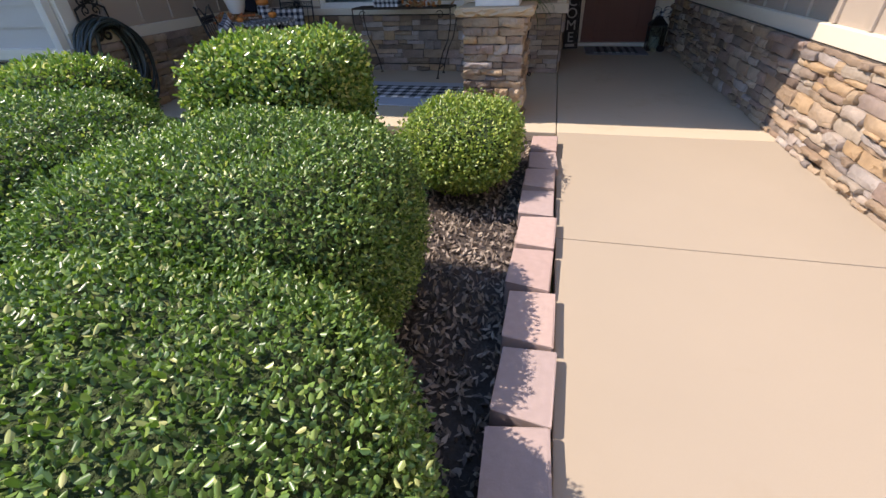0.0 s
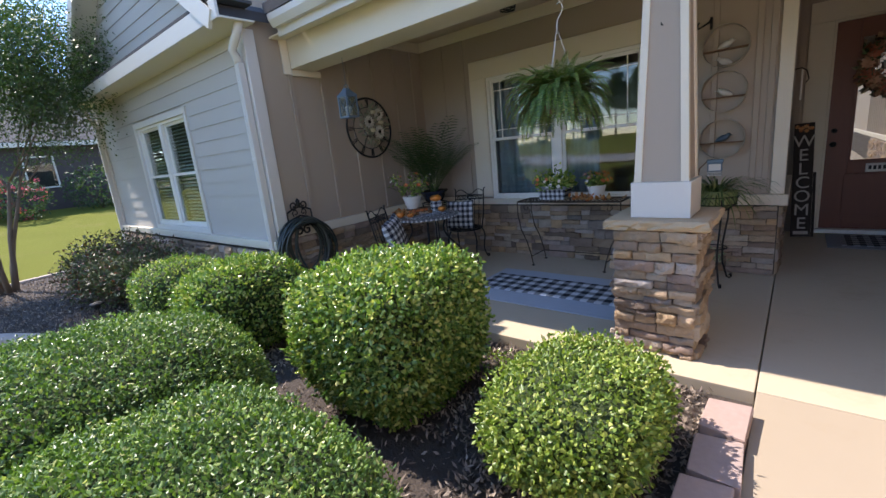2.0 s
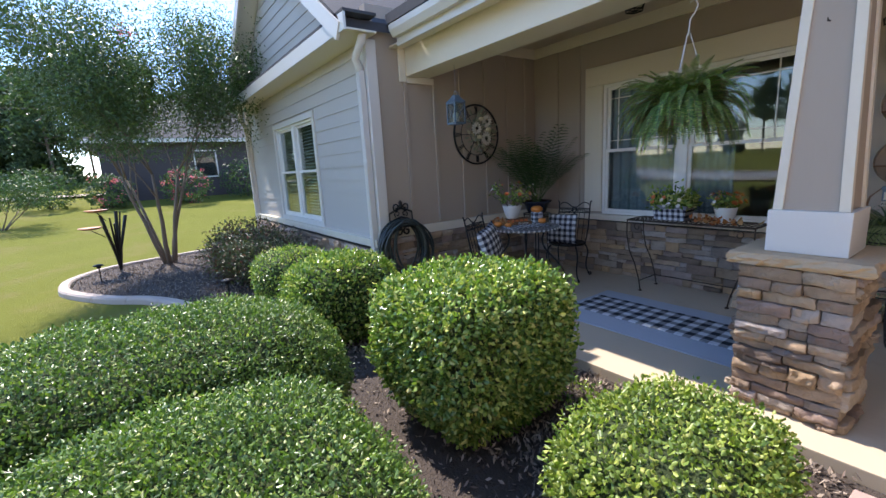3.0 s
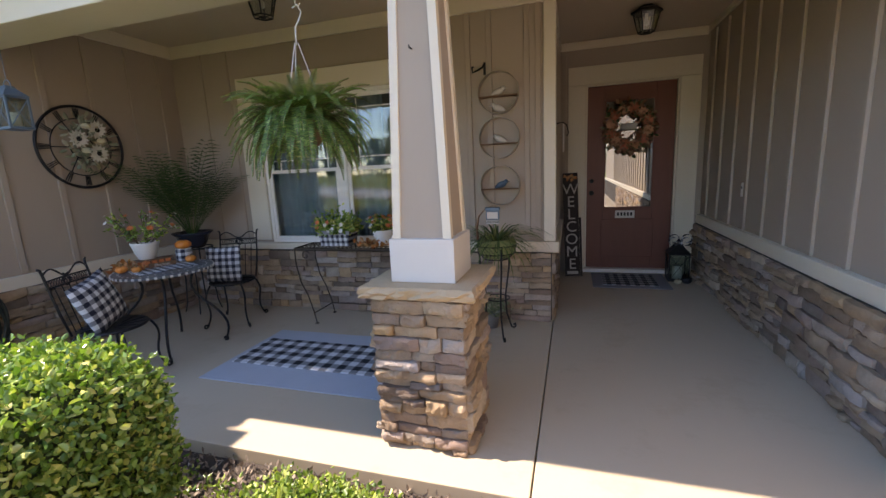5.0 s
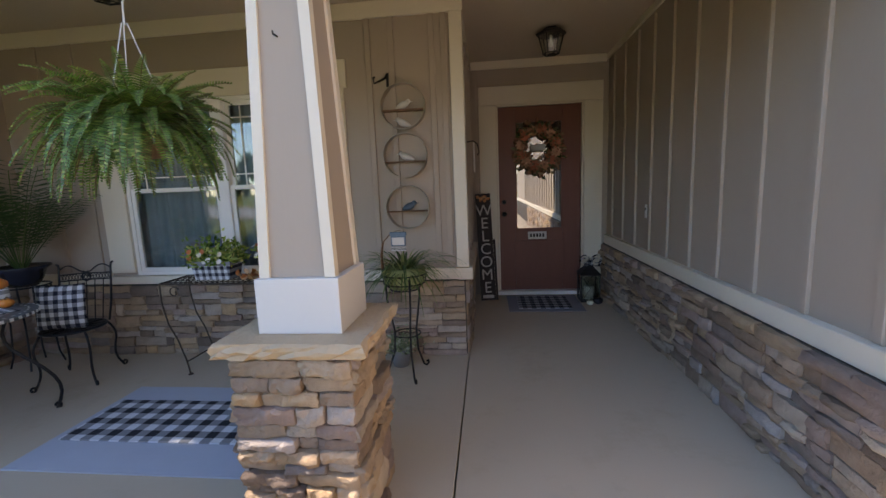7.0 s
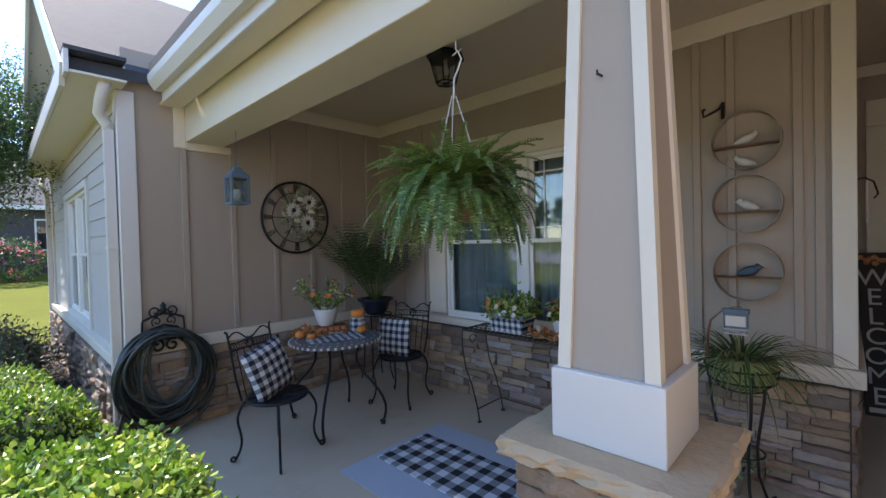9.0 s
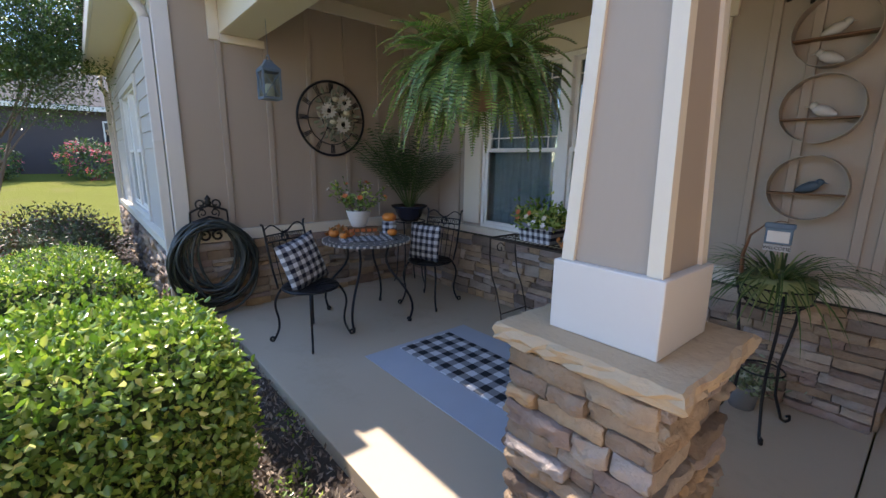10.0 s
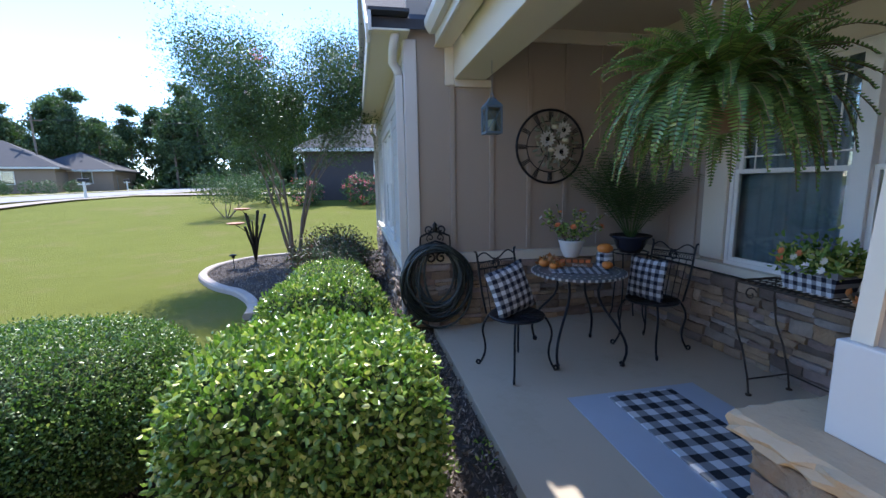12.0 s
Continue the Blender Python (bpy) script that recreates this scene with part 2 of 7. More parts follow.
def boxes(*dims):
    bm = bmesh.new()
    for d in dims:
        box(bm, *d)
    return bm


def tube(bm, pts, r, seg=7, closed=False, flat=1.0):
    """A round bar along points; r may be a list."""
    pts = [Vector(p) for p in pts]
    n = len(pts)
    rs = r if isinstance(r, (list, tuple)) else [r] * n
    rings, up = [], None
    for i, p in enumerate(pts):
        a = pts[(i - 1) % n] if closed or i else p
        b = pts[(i + 1) % n] if closed or i < n - 1 else p
        d = (b - a).normalized() if (b - a).length > 1e-9 else Vector((0, 0, 1))
        if up is None:
            up = Vector((0, 0, 1)) if abs(d.z) < 0.9 else Vector((1, 0, 0))
        side = d.cross(up).normalized()
        up = side.cross(d).normalized()
        rings.append([bm.verts.new(p + (side * math.cos(k * math.tau / seg) + up * math.sin(k * math.tau / seg) * flat) * rs[i]) for k in range(seg)])
    for i in range(n if closed else n - 1):
        a, b = rings[i], rings[(i + 1) % n]
        for k in range(seg):
            bm.faces.new((a[k], a[(k + 1) % seg], b[(k + 1) % seg], b[k]))
    if not closed:
        bm.faces.new(rings[0][::-1])
        bm.faces.new(rings[-1])


def lathe(bm, profile, seg=24, centre=(0, 0, 0), wob=0.0):
    """A turned body round z from (radius, height) pairs; ends close on the axis where the radius is 0."""
    cx, cy, cz = centre
    rings = []
    for r, z in profile:
        if r < 1e-6:
            rings.append([bm.verts.new((cx, cy, cz + z))])
        else:
            rings.append([bm.verts.new((cx + r * (1 + wob * math.cos(8 * k * math.tau / seg)) * math.cos(k * math.tau / seg), cy + r * (1 + wob * math.cos(8 * k * math.tau / seg)) * math.sin(k * math.tau / seg), cz + z)) for k in range(seg)])
    for a, b in zip(rings, rings[1:]):
        for k in range(seg):
            j = (k + 1) % seg
            if len(a) == 1 and len(b) == 1:
                continue
            if len(a) == 1:
                bm.faces.new((a[0], b[j], b[k]))
            elif len(b) == 1:
                bm.faces.new((a[k], a[j], b[0]))
            else:
                bm.faces.new((a[k], a[j], b[j], b[k]))


def curl(cx, cz, r0, r1, a0, a1, n=14):
    """Points of a spiral in the x-z plane."""
    return [(cx + (r0 + (r1 - r0) * i / n) * math.cos(a0 + (a1 - a0) * i / n), 0, cz + (r0 + (r1 - r0) * i / n) * math.sin(a0 + (a1 - a0) * i / n)) for i in range(n + 1)]


def structure(ob, label=""):
    return tagged(ob, label, kind="structure")


rng = np.random.default_rng(7)


def leaves_mesh(name, P, N, length, width, material, parent=None, spread=0.6, fold=0.25, fine=True, seed=1, label=""):
    """Leaves at points P, turned outward along N with a scatter, as one mesh of small pointed blades."""
    r = np.random.default_rng(seed)
    n = len(P)
    D = N + r.normal(0, spread, (n, 3))
    D /= np.linalg.norm(D, axis=1)[:, None]
    A = r.normal(0, 1, (n, 3))
    S = np.cross(D, A)
    S /= np.linalg.norm(S, axis=1)[:, None]
    T = np.cross(S, D)
    # the blade runs along L, mostly across the outward way, and its face looks outward
    k_out = r.uniform(0.25, 1.1, n)[:, None]
    L = (T * 0.75 + D * k_out)
    L /= np.linalg.norm(L, axis=1)[:, None]
    U = np.cross(S, L)
    ln = length * r.uniform(0.65, 1.25, n)[:, None]
    wd = width * r.uniform(0.7, 1.2, n)[:, None]
    lift = U * wd * fold
    if fine:
        vs = [P, P + L * ln * 0.3 + S * wd * 0.42 + lift, P + L * ln * 0.7 + S * wd * 0.45 + lift, P + L * ln + U * ln * -0.1, P + L * ln * 0.7 - S * wd * 0.45 + lift, P + L * ln * 0.3 - S * wd * 0.42 + lift]
        tri = [(0, 1, 2, 3), (0, 3, 4, 5)]
    else:
        vs = [P, P + L * ln * 0.5 + S * wd * 0.5 + lift, P + L * ln, P + L * ln * 0.5 - S * wd * 0.5 + lift]
        tri = [(0, 1, 2), (0, 2, 3)]
    k, c = len(vs), len(tri[0])
    V = np.stack(vs, 1).reshape(-1, 3)
    F = (np.arange(n)[:, None, None] * k + np.array(tri)[None]).reshape(-1, c)
    me = bpy.data.meshes.new(name)
    me.vertices.add(len(V))
    me.vertices.foreach_set("co", V.astype(np.float32).ravel())
    me.loops.add(F.size)
    me.loops.foreach_set("vertex_index", F.astype(np.int32).ravel())
    me.polygons.add(len(F))
    me.polygons.foreach_set("loop_start", (np.arange(len(F)) * c).astype(np.int32))
    me.update(calc_edges=True)
    me.materials.append(M[material])
    ob = new(name, me)
    if parent:
        ob.parent = parent
    if label:
        ob["label"] = label
    return ob


# ---- ground ----
def ground_z(x, y):
    t = min(max((-x - 9.5) / 19, 0), 1)
    return -0.12 + 0.98 * t * t * (3 - 2 * t) + 0.45 * min(max((-x - 28) / 30, 0), 1)


def strip_grid(name, xs, ys, lift, material, keep=lambda x, y: True):
    bm = bmesh.new()
    grid = [[bm.verts.new((x, y, ground_z(x, y) + lift)) for y in ys] for x in xs]
    for i in range(len(xs) - 1):
        for j in range(len(ys) - 1):
            if keep((xs[i] + xs[i + 1]) / 2, (ys[j] + ys[j + 1]) / 2):
                bm.faces.new((grid[i][j], grid[i + 1][j], grid[i + 1][j + 1], grid[i][j + 1]))
    return obj(name, bm, material, True)


xs = [-2000, -500, -200, -120] + list(range(-90, -10, 2)) + [-9.5, 0, 10, 40, 120, 400, 2000]
structure(strip_grid("ground", xs, [-2000, -400, -100] + list(range(-60, 62, 6)) + [100, 400, 2000], 0, "lawn"), "green lawn")


def slab(name, x0, x1, y0, y1, z0, z1, material, label):
    return structure(obj(name, bevelled(x0, x1, y0, y1, z0, z1, 0.006, 2), material), label)


GROOVE = 0.88
for i, (y0, y1) in enumerate(((-6.5, 1.129), (1.135, 2.929), (2.935, 4.731), (4.737, 6.39))):
    slab("walkway", GROOVE + 0.004, 2.66, y0, y1, -0.3, 0.0, "concrete", "tan broom-finished concrete walkway slab")
slab("porch_slab", GROOVE + 0.004, 2.66, 6.396, 10.9, -0.3, -0.001, "porch_concrete", "tan concrete porch floor")
slab("porch_slab", -3.54, GROOVE - 0.004, 6.38, 8.9, -0.3, 0.0, "porch_concrete", "tan concrete porch floor")

# ---- walls ----
RW, LW, FW, DW = 2.59, -3.43, 8.82, 10.78
CEIL = 3.0


def wall_panel(name, axis, at, a0, a1, z0, z1, out, holes=(), material="siding"):
    """A wall slab of 0.12 m whose face lies at one x or y, with holes (a0, a1, z0, z1) right through."""
    bm = bmesh.new()
    As = sorted({a0, a1, *[h[0] for h in holes], *[h[1] for h in holes]})
    Zs = sorted({z0, z1, *[h[2] for h in holes], *[h[3] for h in holes]})
    inner = at + 0.12 * (-out)
    lo, hi = min(at, inner), max(at, inner)
    for p, q in zip(As, As[1:]):
        for r, s in zip(Zs, Zs[1:]):
            if any(h[0] <= p and q <= h[1] and h[2] <= r and s <= h[3] for h in holes):
                continue
            if axis == "x":
                box(bm, lo, hi, p, q, r, s)
            else:
                box(bm, p, q, lo, hi, r, s)
    bmesh.ops.remove_doubles(bm, verts=bm.verts[:], dist=1e-5)
    return structure(obj(name, bm, material))


WIN = (-2.30, -0.34, 0.735, 2.335)
wall_right = wall_panel("wall_east", "x", RW, -6, 10.9, -0.2, 3.6, -1)
wall_door = wall_panel("wall_door", "y", DW, 0.74, 2.71, -0.2, 3.2, -1, [(1.2, 2.29, 0.03, 2.46)])
wall_window = wall_panel("wall_window", "y", FW, -3.55, 0.86, -0.2, 3.2, -1, [WIN])
wall_jog = wall_panel("wall_entry_side", "x", 0.86, 8.942, 10.78, -0.2, 3.2, 1)
wall_left = wall_panel("wall_west", "x", LW, 6.19, 8.82, -0.2, 3.2, 1)
WWIN = (-7.23, -5.28, 0.735, 2.255)
wall_wing = wall_panel("wall_wing", "y", 6.19, -9.25, -3.44, -0.2, 3.1, -1, [WWIN], "lap")
structure(obj("wall_back", boxes((-9.6, 9, 14, 14.1, -0.2, 3.6), (-9.4, -9.25, 6.16, 14, -0.2, 3.1), (8.9, 9, -6, 14, -0.2, 3.6), (2.77, 9, -6.1, -6, -0.2, 3.6)), "siding"))
structure(obj("ceiling", boxes((LW, RW, 6.97, FW, CEIL, CEIL + 0.08), (0.88, RW, FW + 0.001, 10.78, CEIL, CEIL + 0.08)), "ceiling"), "tan painted porch ceiling")


def battens(wall, axis, at, out, positions, z0, z1):
    for p in positions:
        t = sorted((at, at + 0.022 * out))
        bm = bevelled(t[0] , t[1], p - 0.024, p + 0.024, z0, z1, 0.003) if axis == "x" else bevelled(p - 0.024, p + 0.024, t[0], t[1], z0, z1, 0.003)
        part("batten", bm, "siding", wall)


battens(wall_right, "x", RW, -1, [10.52 - 0.405 * i for i in range(30)], 0.79, 2.9)
battens(wall_right, "x", RW, -1, [6.06 - 0.405 * i for i in range(22)], 2.9, 3.6)
battens(wall_left, "x", LW, 1, [6.62, 7.03, 7.44, 7.85, 8.26, 8.62], 0.78, 2.88)
battens(wall_window, "y", FW, -1, [-3.02, -2.66, 0.10, 0.30, 0.64, 0.74], 0.78, 2.88)
battens(wall_door, "y", DW, -1, [0.93], 0.1, 2.94)
battens(wall_jog, "x", 0.86, 1, [9.3, 9.7, 10.1, 10.5], 0.78, 2.9)


def trims(name, label, material, *dims):
    return structure(obj(name, (lambda bm: (bmesh.ops.bevel(bm, geom=bm.edges[:], offset=0.004, segments=1, affect="EDGES"), bm)[1])(boxes(*dims)), material), label)


def ledge(name, *dims):
    return trims(name, "cream painted ledge board above the stone", "trim", *dims)


ledge("trim_ledge", (RW - 0.055, RW + 0.01, -5.9, 10.72, 0.675, 0.785))
ledge("trim_ledge", (LW - 0.01, LW + 0.05, 6.20, 8.765, 0.655, 0.76))
ledge("trim_ledge", (LW + 0.06, -2.56, FW - 0.055, FW + 0.01, 0.665, 0.765))
ledge("trim_ledge", (-0.12, 0.93, FW - 0.06, FW - 0.002, 0.655, 0.76))
ledge("trim_ledge", (0.862, 0.93, FW + 0.002, 10.5, 0.655, 0.76))
trims("trim_corner", "cream corner board", "trim", (0.79, 0.897, FW - 0.035, FW - 0.001, 0.762, 2.868), (0.862, 0.897, FW + 0.002, FW + 0.09, 0.762, 2.868))
trims("trim_frieze", "cream frieze board under the ceiling", "trim", (LW + 0.03, 0.905, FW - 0.03, FW - 0.001, 2.87, CEIL))
trims("trim_frieze", "cream frieze board under the ceiling", "trim", (LW, LW + 0.028, 6.97, FW, 2.87, CEIL))
trims("trim_frieze", "cream frieze board under the ceiling", "trim", (0.89, RW - 0.03, DW - 0.028, DW, 2.90, CEIL - 0.002))
trims("trim_frieze", "cream frieze board under the ceiling", "trim", (RW - 0.028, RW, 6.97, DW, 2.93, CEIL - 0.002))
trims("trim_frieze", "cream frieze board under the ceiling", "trim", (0.861, 0.888, FW + 0.002, DW - 0.03, 2.90, CEIL - 0.002))

# ---- beam, eaves and roof ----
trims("porch_beam", "cream boxed porch beam", "trim", (LW, RW, 6.64, 6.965, 2.49, 2.998))
trims("trim_bracket", "white trim round the beam end", "trim", (LW + 0.002, LW + 0.03, 6.55, 6.638, 2.43, 2.80), (LW + 0.002, LW + 0.03, 6.64, 7.02, 2.42, 2.488))
trims("porch_soffit", "cream soffit", "trim", (LW - 0.1, RW + 3, 6.45, 6.62, 2.78, 2.80))
trims("porch_fascia", "white fascia board", "white", (-3.2, RW + 3, 6.42, 6.449, 2.74, 2.95))


def gutter(name, x0, x1, y, z):
    bm = bmesh.new()
    prof = [(0.0, 0.0), (0.0, -0.11), (-0.055, -0.115), (-0.075, -0.085), (-0.095, -0.055), (-0.10, 0.0), (-0.09, 0.0), (-0.085, -0.05), (-0.05, -0.10), (-0.008, -0.10), (-0.008, 0.0)]
    a = [bm.verts.new((x0, y + p, z + q)) for p, q in prof]
    b = [bm.verts.new((x1, y + p, z + q)) for p, q in prof]
    for i in range(len(prof)):
        j = (i + 1) % len(prof)
        bm.faces.new((a[i], a[j], b[j], b[i]))
    bm.faces.new(a)
    bm.faces.new(b[::-1])
    return structure(obj(name, bm, "white"), "white metal gutter")


gutter("gutter", -3.18, RW + 3, 6.418, 2.93)


def roof_sheet(name, corners, thick=0.1):
    bm = bmesh.new()
    top = [bm.verts.new(c) for c in corners]
    low = [bm.verts.new((c[0], c[1], c[2] - thick)) for c in corners]
    bm.faces.new(top)
    bm.faces.new(low[::-1])
    for i in range(len(top)):
        j = (i + 1) % len(top)
        bm.faces.new((top[j], top[i], low[i], low[j]))
    return structure(obj(name, bm, "shingle"), "grey shingle roof")


roof_sheet("roof", [(-3.3, 6.36, 3.07), (6, 6.36, 3.07), (6, 14.2, 6.9), (-3.3, 14.2, 6.9)])
# unseen slabs added to keep the sun out of the house from above
structure(obj("attic_floor", boxes((-9.4, 8.9, 9.0, 14, 3.1, 3.2), (2.8, 8.9, -6, 9.0, 3.62, 3.7)), "interior"))
GX, GZ, SL = -6.33, 5.13, 0.71
for s in (-1, 1):
    e = GX + s * 3.02
    back = e if s < 0 else GX + 2.78
    roof_sheet("roof_wing", [(e, 5.82, GZ - SL * 3.02), (e, 6.42, GZ - SL * 3.02), (GX, 6.42, GZ), (GX, 5.82, GZ)][::s], 0.09)
    roof_sheet("roof_wing", [(back, 6.42, GZ - SL * abs(back - GX)), (back, 14.2, GZ - SL * abs(back - GX)), (GX, 14.2, GZ), (GX, 6.42, GZ)][::s], 0.09)
    bm = bmesh.new()
    ang = math.atan(SL) * -s
    L = math.hypot(3.02, SL * 3.02)
    m = Matrix.Translation(((e + GX) / 2, 5.84, GZ - SL * 3.02 / 2 - 0.13)) @ Matrix.Rotation(-ang, 4, "Y")
    box(bm, -L / 2, L / 2, -0.035, 0.0, -0.10, 0.075, m)
    box(bm, -L / 2, L / 2, 0.0, 0.30, -0.02, 0.0, m)
    structure(obj("rake_board", bm, "white"), "white rake board and soffit of the gable")
# return eave across the gable's foot
trims("wing_soffit", "cream soffit", "trim", (-9.3, -3.2, 5.85, 6.19, 2.84, 2.86))
trims("wing_fascia", "white fascia board", "white", (-9.32, -3.19, 5.82, 5.849, 2.83, 3.0))
structure(obj("wing_eave_cap", boxes((-9.32, -3.19, 5.82, 6.19, 3.002, 3.03)), "shingle"))
gable = structure(obj("wall_gable", (lambda bm: (bm.faces.new([bm.verts.new(c) for c in ((-9.15, 6.15, 3.03), (-3.45, 6.15, 3.03), (GX, 6.15, 5.02))]), bmesh.ops.extrude_face_region(bm, geom=bm.faces[:]), bmesh.ops.translate(bm, verts=bm.verts[-3:], vec=(0, 0.1, 0)), bm)[3])(bmesh.new()), "lap"))


def lap_boards(parent, y, spans, z0, n, reveal=0.172):
    """Overlapping boards, each leaning out at its lower edge; spans(z) gives the stretches at that height."""
    for i in range(n):
        z = z0 + i * reveal
        for a, b in spans(z):
            if b - a < 0.05:
                continue
            bm = bmesh.new()
            a2, b2 = a, b
            c = [(a, y - 0.024, z), (b, y - 0.024, z), (b2, y - 0.012, z + reveal + 0.02), (a2, y - 0.012, z + reveal + 0.02), (a, y - 0.003, z), (b, y - 0.003, z), (b2, y - 0.003, z + reveal + 0.02), (a2, y - 0.003, z + reveal + 0.02)]
            v = [bm.verts.new(q) for q in c]
            for f in ((0, 1, 2, 3), (5, 4, 7, 6), (4, 5, 1, 0), (3, 2, 6, 7), (1, 5, 6, 2), (4, 0, 3, 7)):
                bm.faces.new([v[k] for k in f])
            part("siding_board", bm, "lap", parent)


lap_boards(wall_wing, 6.19, lambda z: [(-9.14, -7.312), (-5.198, -3.55)] if z + 0.1 > 0.62 and z < 2.30 else [(-9.14, -3.55)], 0.655, 13)
lap_boards(gable, 6.15, lambda z: [(GX - (4.86 - z) / SL, GX + (4.86 - z) / SL)], 3.05, 10)
trims("trim_corner", "white corner board", "white", (-3.55, LW + 0.004, 6.145, 6.188, 0.55, 2.84), (LW + 0.005, LW + 0.03, 6.146, 6.27, 0.775, 2.838))
trims("trim_corner", "white corner board", "white", (-9.25, -9.14, 6.145, 6.188, 0.55, 2.84))
ledge("trim_ledge", (-9.25, -3.41, 6.09, 6.186, 0.565, 0.655))


def downspout(x, y, z0, z1, side):
    t = thing("downspout", (x, y, z0), "white ribbed metal downspout on the corner board", "downspout")
    bm = bmesh.new()
    prof = [(-0.04, 0.03)]
    for k in range(5):
        x0 = -0.04 + k * 0.0164
        prof += [(x0, -0.035), (x0 + 0.0115, -0.035), (x0 + 0.0125, -0.029), (x0 + 0.0150, -0.029)]
    prof += [(0.04, -0.035), (0.04, 0.03)]
    lo, hi = ([bm.verts.new((px, py, z)) for px, py in prof] for z in (0, z1 - z0))
    for k in range(len(prof)):
        j = (k + 1) % len(prof)
        bm.faces.new((lo[k], lo[j], hi[j], hi[k]))
    bm.faces.new(lo[::-1])
    bm.faces.new(hi)
    part("pipe", bm, "white", t)
    bm = bmesh.new()
    h = z1 - z0
    tube(bm, [(0, 0, h), (0, -0.01, h + 0.05), (0.03 * side, -0.06, h + 0.12), (0.13 * side, -0.06, h + 0.2), (0.19 * side, -0.05, h + 0.27), (0.2 * side, -0.03, h + 0.34)], 0.042, 10)
    part("elbow", bm, "white", t, smooth=True)
    for z in (0.3, 1.4):
        part("strap", bevelled(-0.05, 0.05, -0.038, 0.032, z, z + 0.025, 0.002), "white", t)


downspout(-3.49, 6.105, 0.15, 2.52, 1)
downspout(-9.19, 6.105, 0.0, 2.5, -1)


# ---- windows and front door ----
def window(name, x0, x1, z0, z1, y, material="vinyl", units=2, mull=0.11, grid=True):
    """Twin double-hung sashes in the opening, with panes and bars."""
    w = new(name)
    structure(w, "white double-hung window pair")
    fr = 0.035
    bm = boxes((x0, x1, y, y + 0.08, z0, z0 + fr), (x0, x1, y, y + 0.08, z1 - fr, z1), (x0, x0 + fr, y, y + 0.08, z0 + fr, z1 - fr), (x1 - fr, x1, y, y + 0.08, z0 + fr, z1 - fr))
    part("window_frame", bm, material, w)
    mid = (x0 + x1) / 2
    part("mullion", bevelled(mid - mull / 2, mid + mull / 2, y - 0.015, y + 0.08, z0 + fr, z1 - fr, 0.004), material, w)
    rail = z0 + (z1 - z0) * 0.50
    for a, b in ((x0 + fr, mid - mull / 2), (mid + mull / 2, x1 - fr)):
        for k, (p, q, dy) in enumerate(((z0 + fr, rail + 0.02, 0.012), (rail - 0.02, z1 - fr, 0.042))):
            s = 0.035
            bm = boxes((a, b, y + dy, y + dy + 0.028, p, p + s), (a, b, y + dy, y + dy + 0.028, q - s, q), (a, a + s, y + dy, y + dy + 0.028, p + s, q - s), (b - s, b, y + dy, y + dy + 0.028, p + s, q - s))
            part("sash", bm, material, w)
            part("pane", boxes((a + s, b - s, y + dy + 0.012, y + dy + 0.016, p + s, q - s)), "glass", w)
            if grid and k:
                g = 0.012
                e = 0.10
                part("glazing_bars", boxes((a + s + e, a + s + e + g, y + dy + 0.005, y + dy + 0.011, p + s, q - s), (b - s - e - g, b - s - e, y + dy + 0.005, y + dy + 0.011, p + s, q - s), (a + s, b - s, y + dy + 0.004, y + dy + 0.010, p + s + e, p + s + e + g), (a + s, b - s, y + dy + 0.004, y + dy + 0.010, q - s - e - g, q - s - e)), material, w)
    return w


window("window_1", *WIN, FW + 0.0)
window("window_2", *WWIN, 6.19 - 0.01, grid=False)
trims("trim_window", "wide cream window casing", "trim", (-2.55, -0.10, FW - 0.03, FW - 0.001, 2.337, 2.565), (-2.55, -2.302, FW - 0.03, FW - 0.001, 0.768, 2.335), (-0.338, -0.13, FW - 0.03, FW - 0.001, 0.768, 2.335))
trims("trim_sill", "cream window sill", "trim", (-2.559, -0.121, FW - 0.075, FW + 0.01, 0.665, 0.738))
trims("trim_window", "white casing round the wing window", "white", (-7.31, -5.20, 6.145, 6.187, 2.257, 2.34), (-7.31, -7.232, 6.145, 6.187, 0.657, 2.255), (-5.278, -5.20, 6.145, 6.187, 0.657, 2.255), (-7.23, -5.28, 6.145, 6.187, 0.657, 0.733))


def room(name, x0, x1, y0, y1, z0, z1):
    bm = boxes((x0 - 0.1, x0, y0, y1, z0, z1), (x1, x1 + 0.1, y0, y1, z0, z1), (x0, x1, y1, y1 + 0.1, z0, z1), (x0, x1, y0, y1, z0 - 0.1, z0), (x0, x1, y0, y1, z1, z1 + 0.1))
    return structure(obj(name, bm, "interior"))


room("room_wall", -3.43, 0.7, FW + 0.12, 12.5, 0.0, 2.7)
room("room_wall", -9.3, -3.8, 6.33, 9.5, 0.0, 2.7)
room("room_wall", 0.77, 2.75, DW + 0.125, 13.5, 0.0, 2.8)


